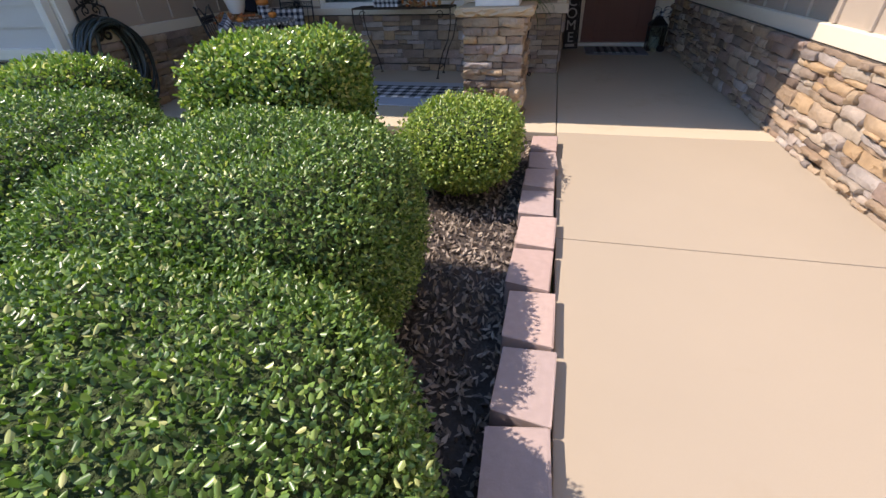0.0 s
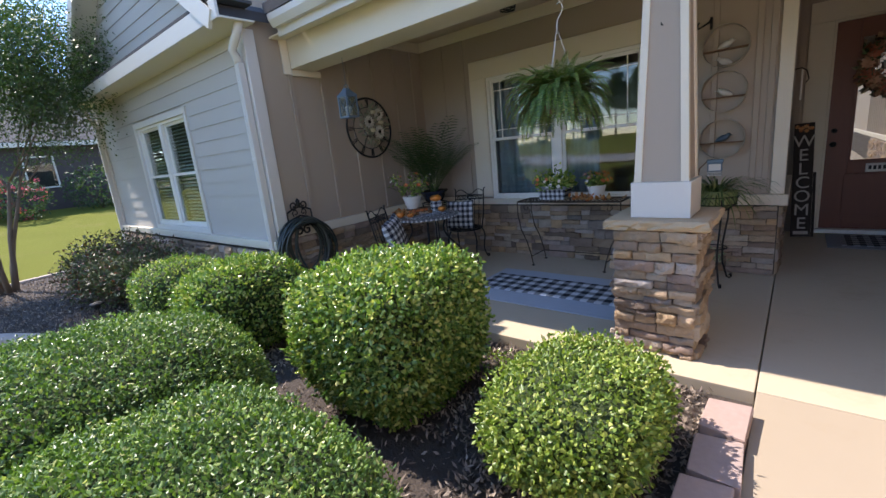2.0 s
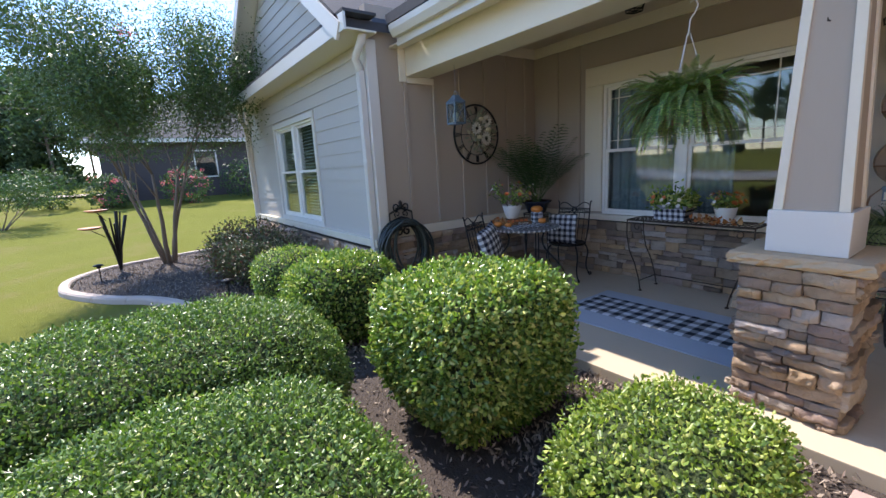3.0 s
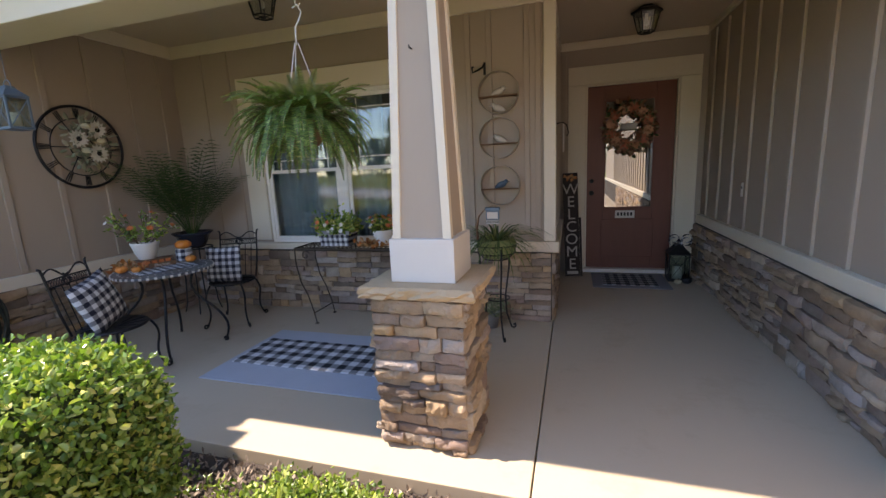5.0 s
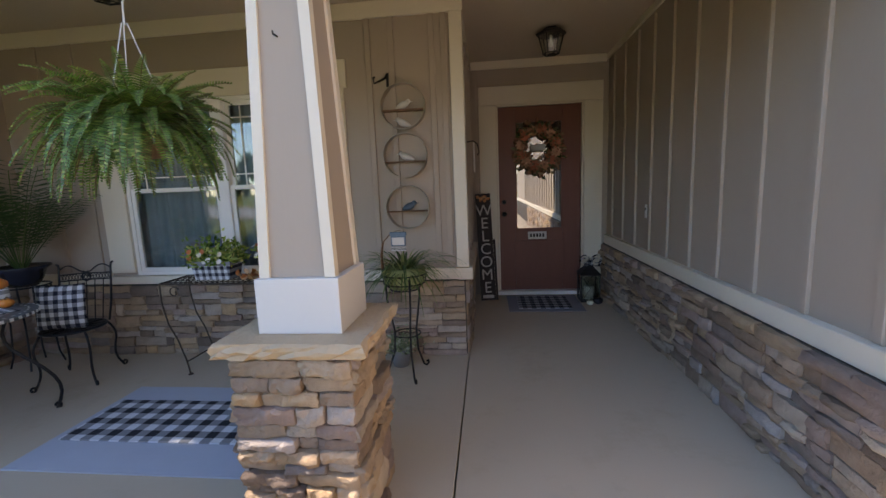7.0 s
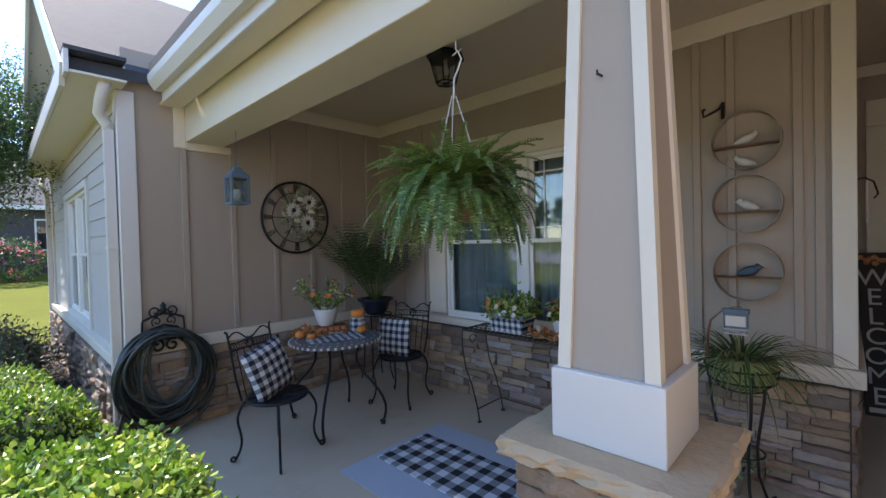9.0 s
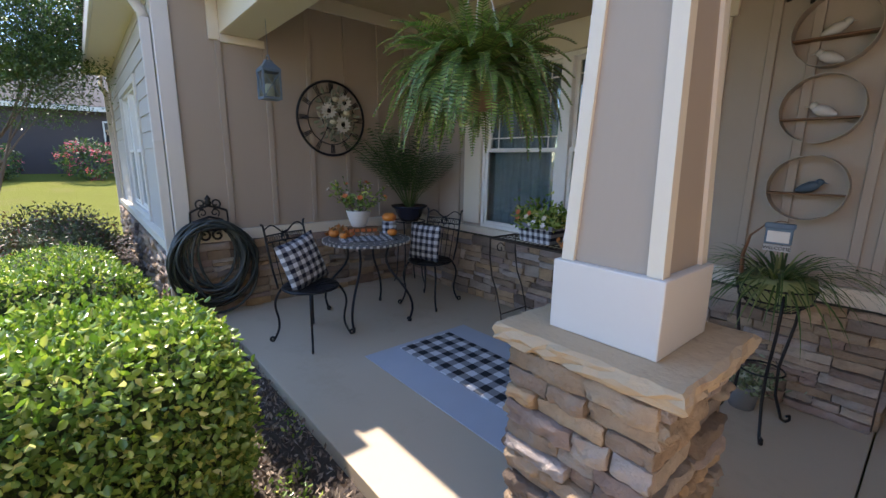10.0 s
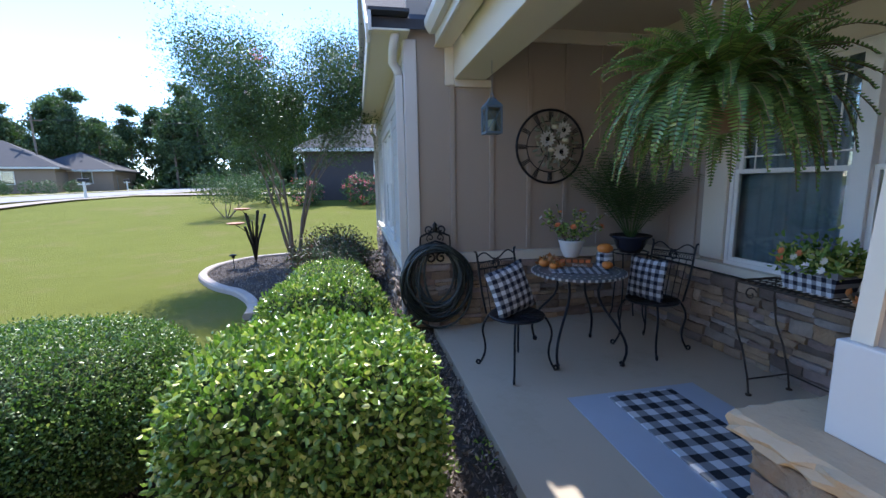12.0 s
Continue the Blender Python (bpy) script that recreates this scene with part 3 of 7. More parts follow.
def curtain(x0, x1, y, z0, z1, seed):
    r = random.Random(seed)
    bm = bmesh.new()
    n = int((x1 - x0) / 0.012)
    ph = [r.uniform(0, 6) for _ in range(3)]
    cols = []
    for i in range(n + 1):
        x = x0 + (x1 - x0) * i / n
        yy = y + 0.018 * math.sin(x * 52 + ph[0]) + 0.012 * math.sin(x * 23 + ph[1])
        cols.append([bm.verts.new((x, yy + 0.01 * math.sin(3 * z + ph[2]), z)) for z in (z0, z0 + (z1 - z0) * 0.5, z1)])
    for a, b in zip(cols, cols[1:]):
        for k in range(2):
            bm.faces.new((a[k], b[k], b[k + 1], a[k + 1]))
    ob = obj("curtain", bm, "curtain", True)
    tagged(ob, "blue-grey patterned sheer curtain hanging behind the window", "curtain", "curtains behind the window")


curtain(-2.6, -1.45, FW + 0.135, 0.5, 2.5, 1)
curtain(-1.3, -0.85, FW + 0.135, 0.5, 2.5, 2)


def blinds(x0, x1, y, z0, z1):
    t = thing("window_blind", ((x0 + x1) / 2, y, z0), "white horizontal slat blind behind the window glass", "blind", "blinds behind the wing window")
    h = (x1 - x0) / 2
    n = int((z1 - z0) / 0.05)
    bm = bmesh.new()
    box(bm, -h, h, -0.025, 0.025, z1 - z0 - 0.04, z1 - z0)
    part("headrail", bm, "vinyl", t)
    me = None
    for i in range(n - 1):
        if me is None:
            bm = bmesh.new()
            box(bm, -h, h, -0.024, 0.024, -0.0015, 0.0015, Matrix.Rotation(radians(28), 4, "X"))
            s = part("slat", bm, "vinyl", t)
            me = s.data
        else:
            s = new("slat", me)
            s.parent = t
        s.location = (0, 0, 0.02 + i * 0.05)


blinds(-7.20, -6.31, 6.31, 0.75, 2.28)
blinds(-6.20, -5.32, 6.31, 0.75, 2.28)


def front_door():
    d = new("door_1")
    structure(d, "red-brown stained wooden front door with a tall mirrored pane")
    x0, x1, z0, z1, y = 1.225, 2.265, 0.05, 2.44, DW + 0.03
    gx0, gx1, gz0, gz1 = 1.43, 2.04, 0.86, 2.26
    for nm, dm in (("stile", (x0, gx0, z0, z1)), ("stile", (gx1, x1, z0, z1)), ("rail", (gx0 + 0.001, gx1 - 0.001, gz1, z1)), ("rail", (gx0 + 0.001, gx1 - 0.001, z0, gz0))):
        part(nm, bevelled(dm[0], dm[1], y, y + 0.045, dm[2], dm[3], 0.003), "door", d)
    part("kick_panel", bevelled(gx0 - 0.02, gx1 + 0.02, y - 0.008, y - 0.001, z0 + 0.16, gz0 - 0.14, 0.005), "door", d)
    m = 0.022
    part("glass_bead", boxes((gx0, gx1, y - 0.008, y + 0.02, gz0, gz0 + m), (gx0, gx1, y - 0.008, y + 0.02, gz1 - m, gz1), (gx0, gx0 + m, y - 0.008, y + 0.02, gz0 + m, gz1 - m), (gx1 - m, gx1, y - 0.008, y + 0.02, gz0 + m, gz1 - m)), "door", d)
    part("pane", boxes((gx0 + m, gx1 - m, y + 0.012, y + 0.018, gz0 + m, gz1 - m)), "door_glass", d)
    for z, r in ((1.075, 0.032), (1.235, 0.028)):
        bm = bmesh.new()
        lathe(bm, [(0, 0), (r, 0), (r, 0.012), (r * 0.45, 0.018), (r * 0.45, 0.035), (r * 0.85, 0.05), (r * 0.8, 0.066), (0, 0.072)], 16)
        bmesh.ops.rotate(bm, verts=bm.verts[:], matrix=Matrix.Rotation(radians(90), 3, "X"))
        bmesh.ops.translate(bm, verts=bm.verts[:], vec=(1.285, y, z))
        part("door_handle" if r > 0.03 else "deadbolt", bm, "metal_black", d, smooth=True)
    # address plate
    pl = part("address_plate", bevelled(1.59, 1.83, y - 0.02, y - 0.002, 0.735, 0.835, 0.004), "white", d, "pale address plate with dark bars")
    bm = bmesh.new()
    for k in range(5):
        box(bm, 1.615 + k * 0.04, 1.64 + k * 0.04, y - 0.024, y - 0.019, 0.765, 0.81)
    part("numerals", bm, "metal_black", pl)
    structure(obj("door_frame", boxes((1.2, 1.223, DW - 0.01, DW + 0.1, 0.05, 2.46), (2.267, 2.29, DW - 0.01, DW + 0.1, 0.05, 2.46), (1.223, 2.267, DW - 0.01, DW + 0.1, 2.442, 2.46)), "trim"))
    structure(obj("door_sill", bevelled(1.18, 2.31, DW - 0.06, DW + 0.11, 0.0, 0.048, 0.006), "vinyl"), "metal threshold")
    trims("trim_door", "wide cream door casing", "trim", (0.98, 2.52, DW - 0.03, DW - 0.001, 2.462, 2.69), (0.98, 1.198, DW - 0.03, DW - 0.001, 0.0, 2.46), (2.292, 2.52, DW - 0.03, DW - 0.001, 0.0, 2.46))


front_door()


# ---- pier and column ----
def column():
    t = thing("porch_column", (0.300, 6.868, 0.0), "tapered taupe column with cream corner boards on a ledge-stone pier", "column")
    part("pier_core", boxes((-0.225, 0.225, -0.235, 0.235, 0.0, 0.825)), "mortar", t)
    r = random.Random(4)
    # rough cap slab
    bm = bmesh.new()
    nx, ny = 14, 14
    hx, hy = 0.308, 0.298
    rim = []
    for k in range(56):
        a = k / 56 * 4
        s, f = int(a), a - int(a)
        p = [(-1 + 2 * f, -1), (1, -1 + 2 * f), (1 - 2 * f, 1), (-1, 1 - 2 * f)][s]
        rim.append(p)
    rings = []
    for z, ins, jit in ((0.832, 0.03, 0.008), (0.842, 0.010, 0.012), (0.856, 0.0, 0.012), (0.872, -0.002, 0.011), (0.890, 0.002, 0.010), (0.900, 0.014, 0.006)):
        rings.append([bm.verts.new((p[0] * (hx - ins + r.uniform(-jit, jit)), p[1] * (hy - ins + r.uniform(-jit, jit)), z + r.uniform(-0.004, 0.004) * (z < 0.89))) for p in rim])
    for a, b in zip(rings, rings[1:]):
        for k in range(56):
            j = (k + 1) % 56
            bm.faces.new((a[k], a[j], b[j], b[k]))
    bm.faces.new(rings[0][::-1])
    bm.faces.new(rings[-1])
    part("capstone", bm, "capstone", t, "rough-edged tan sandstone cap")
    part("column_base", bevelled(-0.163, 0.187, -0.175, 0.175, 0.901, 1.128, 0.005, 2), "white", t, "white painted box base")
    # tapered shaft: panels set back between corner boards
    z0, z1, b, e, w = 1.129, 2.49, 0.158, 0.112, 0.043
    bm = bmesh.new()
    lo = [bm.verts.new((0.012 + sx * (b - 0.012), sy * (b - 0.012), z0)) for sx, sy in ((-1, -1), (1, -1), (1, 1), (-1, 1))]
    hi = [bm.verts.new((0.012 + sx * (e - 0.012), sy * (e - 0.012), z1)) for sx, sy in ((-1, -1), (1, -1), (1, 1), (-1, 1))]
    for k in range(4):
        j = (k + 1) % 4
        bm.faces.new((lo[k], lo[j], hi[j], hi[k]))
    part("panel", bm, "siding", t)
    for sx in (-1, 1):
        for sy in (-1, 1):
            bm = bmesh.new()
            vs = []
            for z, h in ((z0, b), (z1, e)):
                for ax, ay in ((h, h), (h - w, h), (h - w, h - 0.014), (h - 0.014, h - 0.014), (h - 0.014, h - w), (h, h - w)):
                    vs.append(bm.verts.new((0.012 + sx * ax, sy * ay, z)))
            for k in range(6):
                j = (k + 1) % 6
                bm.faces.new((vs[k], vs[j], vs[6 + j], vs[6 + k]))
            bm.faces.new(vs[:6])
            bm.faces.new(vs[6:])
            bmesh.ops.recalc_face_normals(bm, faces=bm.faces[:])
            part("corner_board", bm, "trim", t)
    bm = bmesh.new()
    tube(bm, [(0, -0.112, 2.05), (0, -0.142, 2.05)], 0.004)
    tube(bm, [(0, -0.137, 2.05), (0, -0.149, 2.045), (0, -0.151, 2.06)], 0.003)
    part("hook", bm, "metal_black", t)
    return t


pier = column()


def flagged_surface(name, poly, lift, material, step=0.25):
    """A level sheet within a closed outline."""
    bm = bmesh.new()
    bm.faces.new([bm.verts.new((x, y, lift)) for x, y in poly])
    bmesh.ops.triangulate(bm, faces=bm.faces[:])
    return structure(obj(name, bm, material))


BED = [(0.872, 1.2), (0.872, 6.375), (-3.4, 6.375), (-3.4, 6.18), (-9.25, 6.18), (-9.4, 4.9), (-9.15, 3.95), (-8.85, 3.35), (-8.15, 2.95), (-7.5, 2.92), (-7.0, 3.08), (-6.3, 3.5), (-5.8, 3.95), (-5.1, 4.3), (-3.9, 4.35), (-2.75, 4.2), (-2.5, 3.4), (-2.4, 1.2)]
flagged_surface("mulch_bed", BED, -0.075, "mulch")


def inside(x, y, poly=BED):
    c = False
    for (x0, y0), (x1, y1) in zip(poly, poly[1:] + poly[:1]):
        if (y0 > y) != (y1 > y) and x < (x1 - x0) * (y - y0) / (y1 - y0) + x0:
            c = not c
    return c


def chips():
    """Bark flakes over the beds, thickest along the walk and the porch."""
    r = np.random.default_rng(3)
    pts = []
    for x0, x1, y0, y1, n in ((-0.2, 0.7, 1.5, 6.37, 9000), (-3.5, -0.2, 5.2, 6.37, 6000), (-9.4, -3.5, 2.9, 6.1, 9000), (-2.4, -0.2, 1.5, 5.2, 3000)):
        p = np.stack([r.uniform(x0, x1, n), r.uniform(y0, y1, n)], 1)
        pts += [q for q in p if inside(*q)]
    P = np.array([(x, y, -0.07 + r.uniform(0, 0.02)) for x, y in pts])
    N = np.tile(np.array([[0, 0, 1.0]]), (len(P), 1))
    ob = leaves_mesh("mulch_chips", P, N, 0.042, 0.016, "chip", spread=0.5, fold=0.1, fine=False, seed=5)
    tagged(ob, "dark brown bark mulch flakes covering the beds", "mulch", kind="stuff")


chips()


def border():
    t = thing("bed_border", (-8.3, 3.2, -0.12), "pale pink scalloped concrete border round the mulch bed", "garden border")
    pts = [(-9.5, 5.4), (-9.45, 4.9), (-9.2, 3.93), (-8.9, 3.3), (-8.2, 2.87), (-7.5, 2.84), (-6.98, 3.0), (-6.25, 3.43), (-5.75, 3.88), (-5.06, 4.22), (-4.4, 4.3)]
    dense = []
    for k in range(len(pts) - 1):
        p0, p1, p2, p3 = (Vector(pts[max(0, min(len(pts) - 1, k + d))]) for d in (-1, 0, 1, 2))
        for i in range(6):
            u = i / 6
            dense.append(0.5 * (2 * p1 + (p2 - p0) * u + (2 * p0 - 5 * p1 + 4 * p2 - p3) * u * u + (3 * p1 - p0 - 3 * p2 + p3) * u ** 3))
    n = 12
    for k in range(n):
        seg = dense[k * len(dense) // n: (k + 1) * len(dense) // n + 1]
        bm = bmesh.new()
        rows = []
        for i, p in enumerate(seg):
            a, b = seg[max(0, i - 1)], seg[min(len(seg) - 1, i + 1)]
            d = (b - a).normalized()
            s = Vector((-d.y, d.x))
            q = p - (d * 0.012 if i == len(seg) - 1 else Vector((0, 0)))
            rows.append([bm.verts.new((q.x + s.x * w + 8.3, q.y + s.y * w - 3.2, h)) for w, h in ((-0.075, 0.0), (-0.07, 0.06), (-0.05, 0.085), (0.05, 0.085), (0.07, 0.06), (0.075, 0.0))])
        for a, b in zip(rows, rows[1:]):
            for j in range(5):
                bm.faces.new((a[j], a[j + 1], b[j + 1], b[j]))
        bm.faces.new(rows[0])
        bm.faces.new(rows[-1][::-1])
        bmesh.ops.recalc_face_normals(bm, faces=bm.faces[:])
        part("border_piece", bm, "border", t)


border()


def kerb_blocks():
    r = random.Random(12)
    y = 1.20
    while y < 6.15:
        bm = bevelled(-0.094, 0.094, -0.154, 0.154, -0.12, 0.058, 0.007, 2)
        for v in bm.verts:
            if v.co.x < 0:
                v.co.y *= 0.86 if v.co.z > 0 else 0.84
            v.co += Vector((r.uniform(-1, 1), r.uniform(-1, 1), r.uniform(-1, 1))) * 0.0025
        b = obj("edging_block", bm, "kerb")
        tagged(b, "pinkish grey concrete retaining block edging the mulch bed beside the walk", "edging block", "blocks edging the walk")
        b.matrix_world = pose(0.779 + r.uniform(-0.010, 0.010), y, r.uniform(-0.006, 0.006), r.uniform(-1, 1), r.uniform(-1.5, 1.5), r.uniform(-3, 3))
        y += 0.318


kerb_blocks()


# ---- hedges ----
def hedge(name, cx, cy, a, b, z_top, label, leaf="leaf_small", length=0.028, width=0.014, density=4200, power=3.4, base=0.05, seed=1, turn=0.0, loose=0.02, undercut=0.14, group="clipped shrubs beside the walk"):
    """A clipped shrub: stems, a solid core coloured as inner shade and many small leaves on a rounded box."""
    t = thing(name, (cx, cy, -0.08), label, "shrub", group, turn)
    H = z_top + 0.08
    r = np.random.default_rng(seed)
    c = (H + base) / 2
    hz = (H - base) / 2
    area = 4 * a * b + (a + b) * 4 * 2 * hz
    n = int(area * density)
    D = r.normal(0, 1, (n, 3))
    # even out over the box-like form
    D = D / np.linalg.norm(D, axis=1)[:, None] * np.array([[a, b, hz]])
    D = D / np.linalg.norm(D, axis=1)[:, None]
    q = (np.abs(D[:, 0] / a) ** power + np.abs(D[:, 1] / b) ** power + np.abs(D[:, 2] / hz) ** power) ** (-1 / power)
    S = D * q[:, None]
    G = np.sign(S) * np.abs(S / np.array([[a, b, hz]])) ** (power - 1) / np.array([[a, b, hz]])
    N = G / np.linalg.norm(G, axis=1)[:, None]
    lump = np.array([noise.noise(Vector((p[0] * 3.1 + seed, p[1] * 3.1, p[2] * 3.1))) * 0.035 + noise.noise(Vector((p[0] * 11, p[1] * 11 + seed, p[2] * 11))) * 0.018 for p in S])
    depth = -r.exponential(0.022, n) + loose * r.random(n) ** 3 * 2
    S = S + N * (lump + depth)[:, None]
    low = np.clip((0.0 - S[:, 2]) / hz, 0, 1)
    S[:, :2] *= (1 - undercut * low ** 1.5)[:, None]
    S[:, 2] += c
    keep = (S[:, 2] > 0.03) & (r.random(n) > 0.35 * low * (S[:, 2] < 0.22))
    N2 = N.copy()
    N2[:, 2] += 0.35
    ob = leaves_mesh("foliage", S[keep], N2[keep], length, width, leaf, t, spread=0.55 if length < 0.03 else 0.85, seed=seed)
    # solid core, coloured dark as the shade between the leaves
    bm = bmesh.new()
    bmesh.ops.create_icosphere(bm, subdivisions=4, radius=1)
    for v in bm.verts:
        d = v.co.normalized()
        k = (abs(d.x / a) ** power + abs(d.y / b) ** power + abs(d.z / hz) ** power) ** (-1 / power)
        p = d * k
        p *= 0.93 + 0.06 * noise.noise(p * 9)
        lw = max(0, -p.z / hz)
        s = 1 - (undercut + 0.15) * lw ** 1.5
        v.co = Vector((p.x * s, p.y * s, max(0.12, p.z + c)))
    part("inner_growth", bm, "hedge_shade", t)
    bm = bmesh.new()
    rr = random.Random(seed)
    for k in range(6):
        ang = rr.uniform(0, math.tau)
        tube(bm, [(0.05 * math.cos(ang), 0.05 * math.sin(ang), 0.0), (0.1 * math.cos(ang), 0.1 * math.sin(ang), 0.12), (a * 0.55 * math.cos(ang), b * 0.55 * math.sin(ang), 0.3)], [0.02, 0.014, 0.009], 6)
    part("stems", bm, "twig", t)
    return t


# dark mottled green that paints the shade deep inside the shrubs
M["hedge_shade"] = surface("dark shade between leaves", (0.05, 0.075, 0.02), 1.0, vary=0.6, fine=60, coarse=14, bump=1.0, depth=0.03)
M["leaf_holly"] = varied("yellow-green holly leaf", [(0.0, (0.08, 0.14, 0.03)), (0.4, (0.17, 0.25, 0.045)), (0.75, (0.30, 0.38, 0.07)), (1.0, (0.48, 0.50, 0.14))], 0.38, True, bump=0, vary=0, trans=0.25)
hedge("shrub", 0.275, 5.42, 0.33, 0.45, 0.45, "low clipped yellow-green holly shrub in the mulch beside the walk", "leaf_holly", 0.024, 0.016, 9500, 3.6, 0.08, 11, undercut=0.38, loose=0.03)
hedge("shrub", -0.92, 5.44, 0.46, 0.49, 0.825, "tall clipped bright green privet shrub in front of the porch", "leaf_large", 0.033, 0.021, 7500, 5.0, 0.05, 12, loose=0.03, undercut=0.2)
hedge("shrub", -0.20, 3.91, 0.54, 0.51, 0.75, "clipped dark green boxwood hedge with a flat top", length=0.016, width=0.0095, density=20000, power=4.0, seed=13)
hedge("shrub", -0.03, 2.60, 0.68, 0.99, 0.72, "long clipped dark green boxwood hedge beside the walk", length=0.016, width=0.0095, density=21000, power=3.2, seed=14)
hedge("shrub", -1.49, 3.78, 0.64, 0.97, 0.76, "clipped dark green boxwood hedge at the lawn edge", power=3.0, seed=15, length=0.019, width=0.011, density=13000)
hedge("shrub", -1.75, 1.9, 0.62, 0.85, 0.70, "clipped dark green boxwood hedge at the lawn edge", power=3.0, seed=19, length=0.024, width=0.014, density=7000)
hedge("shrub", -2.70, 5.33, 0.45, 0.50, 0.70, "low wide clipped light green shrub before the wing", "leaf_large", 0.036, 0.02, 3300, 2.9, 0.02, 16, undercut=0.2)
hedge("shrub", -4.05, 5.30, 0.48, 0.44, 0.60, "small clipped green shrub before the wing window", "leaf_large", 0.034, 0.018, 2000, 2.8, 0.02, 17)
hedge("shrub", -6.0, 5.25, 1.1, 0.5, 0.62, "loose purple-green loropetalum shrub under the wing window", "leaf_red", 0.045, 0.022, 1400, 2.4, 0.02, 18, loose=0.12)


# ---- trees ----
def limb(bm, p, d, length, r, depth, rr, tips, gravity=0.0):
    pts, rs = [p.copy()], [r]
    q, dd = p.copy(), d.copy()
    for k in range(4):
        dd = (dd + Vector((rr.uniform(-1, 1), rr.uniform(-1, 1), rr.uniform(-0.3, 0.6))) * 0.13).normalized()
        q = q + dd * length / 4
        pts.append(q.copy())
        rs.append(r * (1 - 0.13 * (k + 1)))
    tube(bm, pts, rs, 6 if depth > 1 else 4)
    tips.append((pts[-1], dd))
    if depth <= 1:
        tips.append((pts[2], dd))
    if depth > 0:
        for k in range(3 if depth > 1 else 2):
            s = Vector((rr.uniform(-1, 1), rr.uniform(-1, 1), rr.uniform(-0.1, 0.9))).normalized()
            limb(bm, pts[-1 if k < 2 else 3], (dd * 1.3 + s * 0.75).normalized(), length * rr.uniform(0.55, 0.8), rs[-1] * 0.72, depth - 1, rr, tips)


def tree(name, loc, label, height, stems, spread, leaf, n_leaf, leaf_size, seed, r0=0.045, cluster=0.28, crown=(0.35, 1.0), flowers=0, lean=0.5, depth=3):
    t = thing(name, loc, label, "tree")
    rr = random.Random(seed)
    bm = bmesh.new()
    tips = []
    for k in range(stems):
        a = math.tau * k / stems + rr.uniform(-0.4, 0.4)
        d = Vector((math.cos(a) * lean, math.sin(a) * lean, 1)).normalized()
        limb(bm, Vector((0.06 * math.cos(a), 0.06 * math.sin(a), -0.05)), d, height * 0.36, r0 * rr.uniform(0.8, 1.1), depth, rr, tips)
    part("trunk", bm, "bark", t, smooth=True)
    r = np.random.default_rng(seed)
    T = np.array([tuple(p) for p, _ in tips if p.z > height * crown[0] * 0.9])
    idx = r.integers(0, len(T), n_leaf)
    off = r.normal(0, cluster, (n_leaf, 3))
    P = T[idx] + off * np.array([[1, 1, 0.9]])
    P = P[(P[:, 2] > height * crown[0]) & (P[:, 2] < height * crown[1] * 1.04)]
    N = P - np.array([[0, 0, height * 0.55]])
    N /= np.linalg.norm(N, axis=1)[:, None]
    N[:, 2] += 0.3
    leaves_mesh("crown", P, N, leaf_size, leaf_size * 0.5, leaf, t, spread=0.9, fine=False, seed=seed)
    if flowers:
        K = T[r.integers(0, len(T), flowers)]
        K = K[K[:, 2] > height * 0.5]
        Q = np.repeat(K, 40, 0) + r.normal(0, 0.07, (len(K) * 40, 3))
        leaves_mesh("blossom_mass", Q, np.tile([[0, 0, 1.0]], (len(Q), 1)), 0.03, 0.03, "flower_pink", t, spread=1.0, fine=False, seed=seed)["kind"] = "stuff"
    return t


tree("crape_myrtle", (-8.6, 4.3, -0.08), "multi-stemmed crape myrtle with a smooth tan trunk in the mulch bed", 5.0, 5, 1.4, "leaf_tree", 80000, 0.05, 21, 0.045, 0.26, (0.38, 1.0), 2, 0.2)
tree("small_tree", (-17.5, 0.5, ground_z(-17.5, 0.5)), "low bushy young tree on the lawn", 2.3, 5, 1.0, "leaf_tree", 7000, 0.07, 22, 0.03, 0.22, (0.25, 1.0), 0, 0.8, 2)


def pine(seed):
    rr = random.Random(seed)
    h = rr.uniform(15, 18)
    t = new("pine_tree")
    tagged(t, "tall dark green pine at the edge of the woods", "tree", "trees of the far woods")
    bm = bmesh.new()
    tube(bm, [(0, 0, -0.5), (rr.uniform(-0.2, 0.2), rr.uniform(-0.2, 0.2), h * 0.5), (0, 0, h * 0.97)], [0.24, 0.16, 0.04], 7)
    r = np.random.default_rng(seed)
    P, N = [], []
    for k in range(34):
        z = h * rr.uniform(0.36, 0.98)
        reach = (1 - (z / h - 0.36) / 0.70) * rr.uniform(1.8, 4.2) + 0.5
        a = rr.uniform(0, math.tau)
        e = Vector((math.cos(a) * reach, math.sin(a) * reach, z + reach * 0.2))
        tube(bm, [(0, 0, z), tuple(e)], [0.06, 0.02], 4)
        m = 150
        c = np.array(e) * np.array([0.75, 0.75, 1]) + r.normal(0, 1, (m, 3)) * np.array([[0.8, 0.8, 0.42]]) * (0.6 + reach * 0.18)
        P.append(c)
        N.append(r.normal(0, 1, (m, 3)) + np.array([[0, 0, 0.8]]))
    part("trunk", bm, "bark", t)
    P, N = np.concatenate(P), np.concatenate(N)
    N /= np.linalg.norm(N, axis=1)[:, None]
    leaves_mesh("crown", P, N, 0.55, 0.28, "leaf_dark", t, spread=0.5, fine=False, seed=seed)
    return t


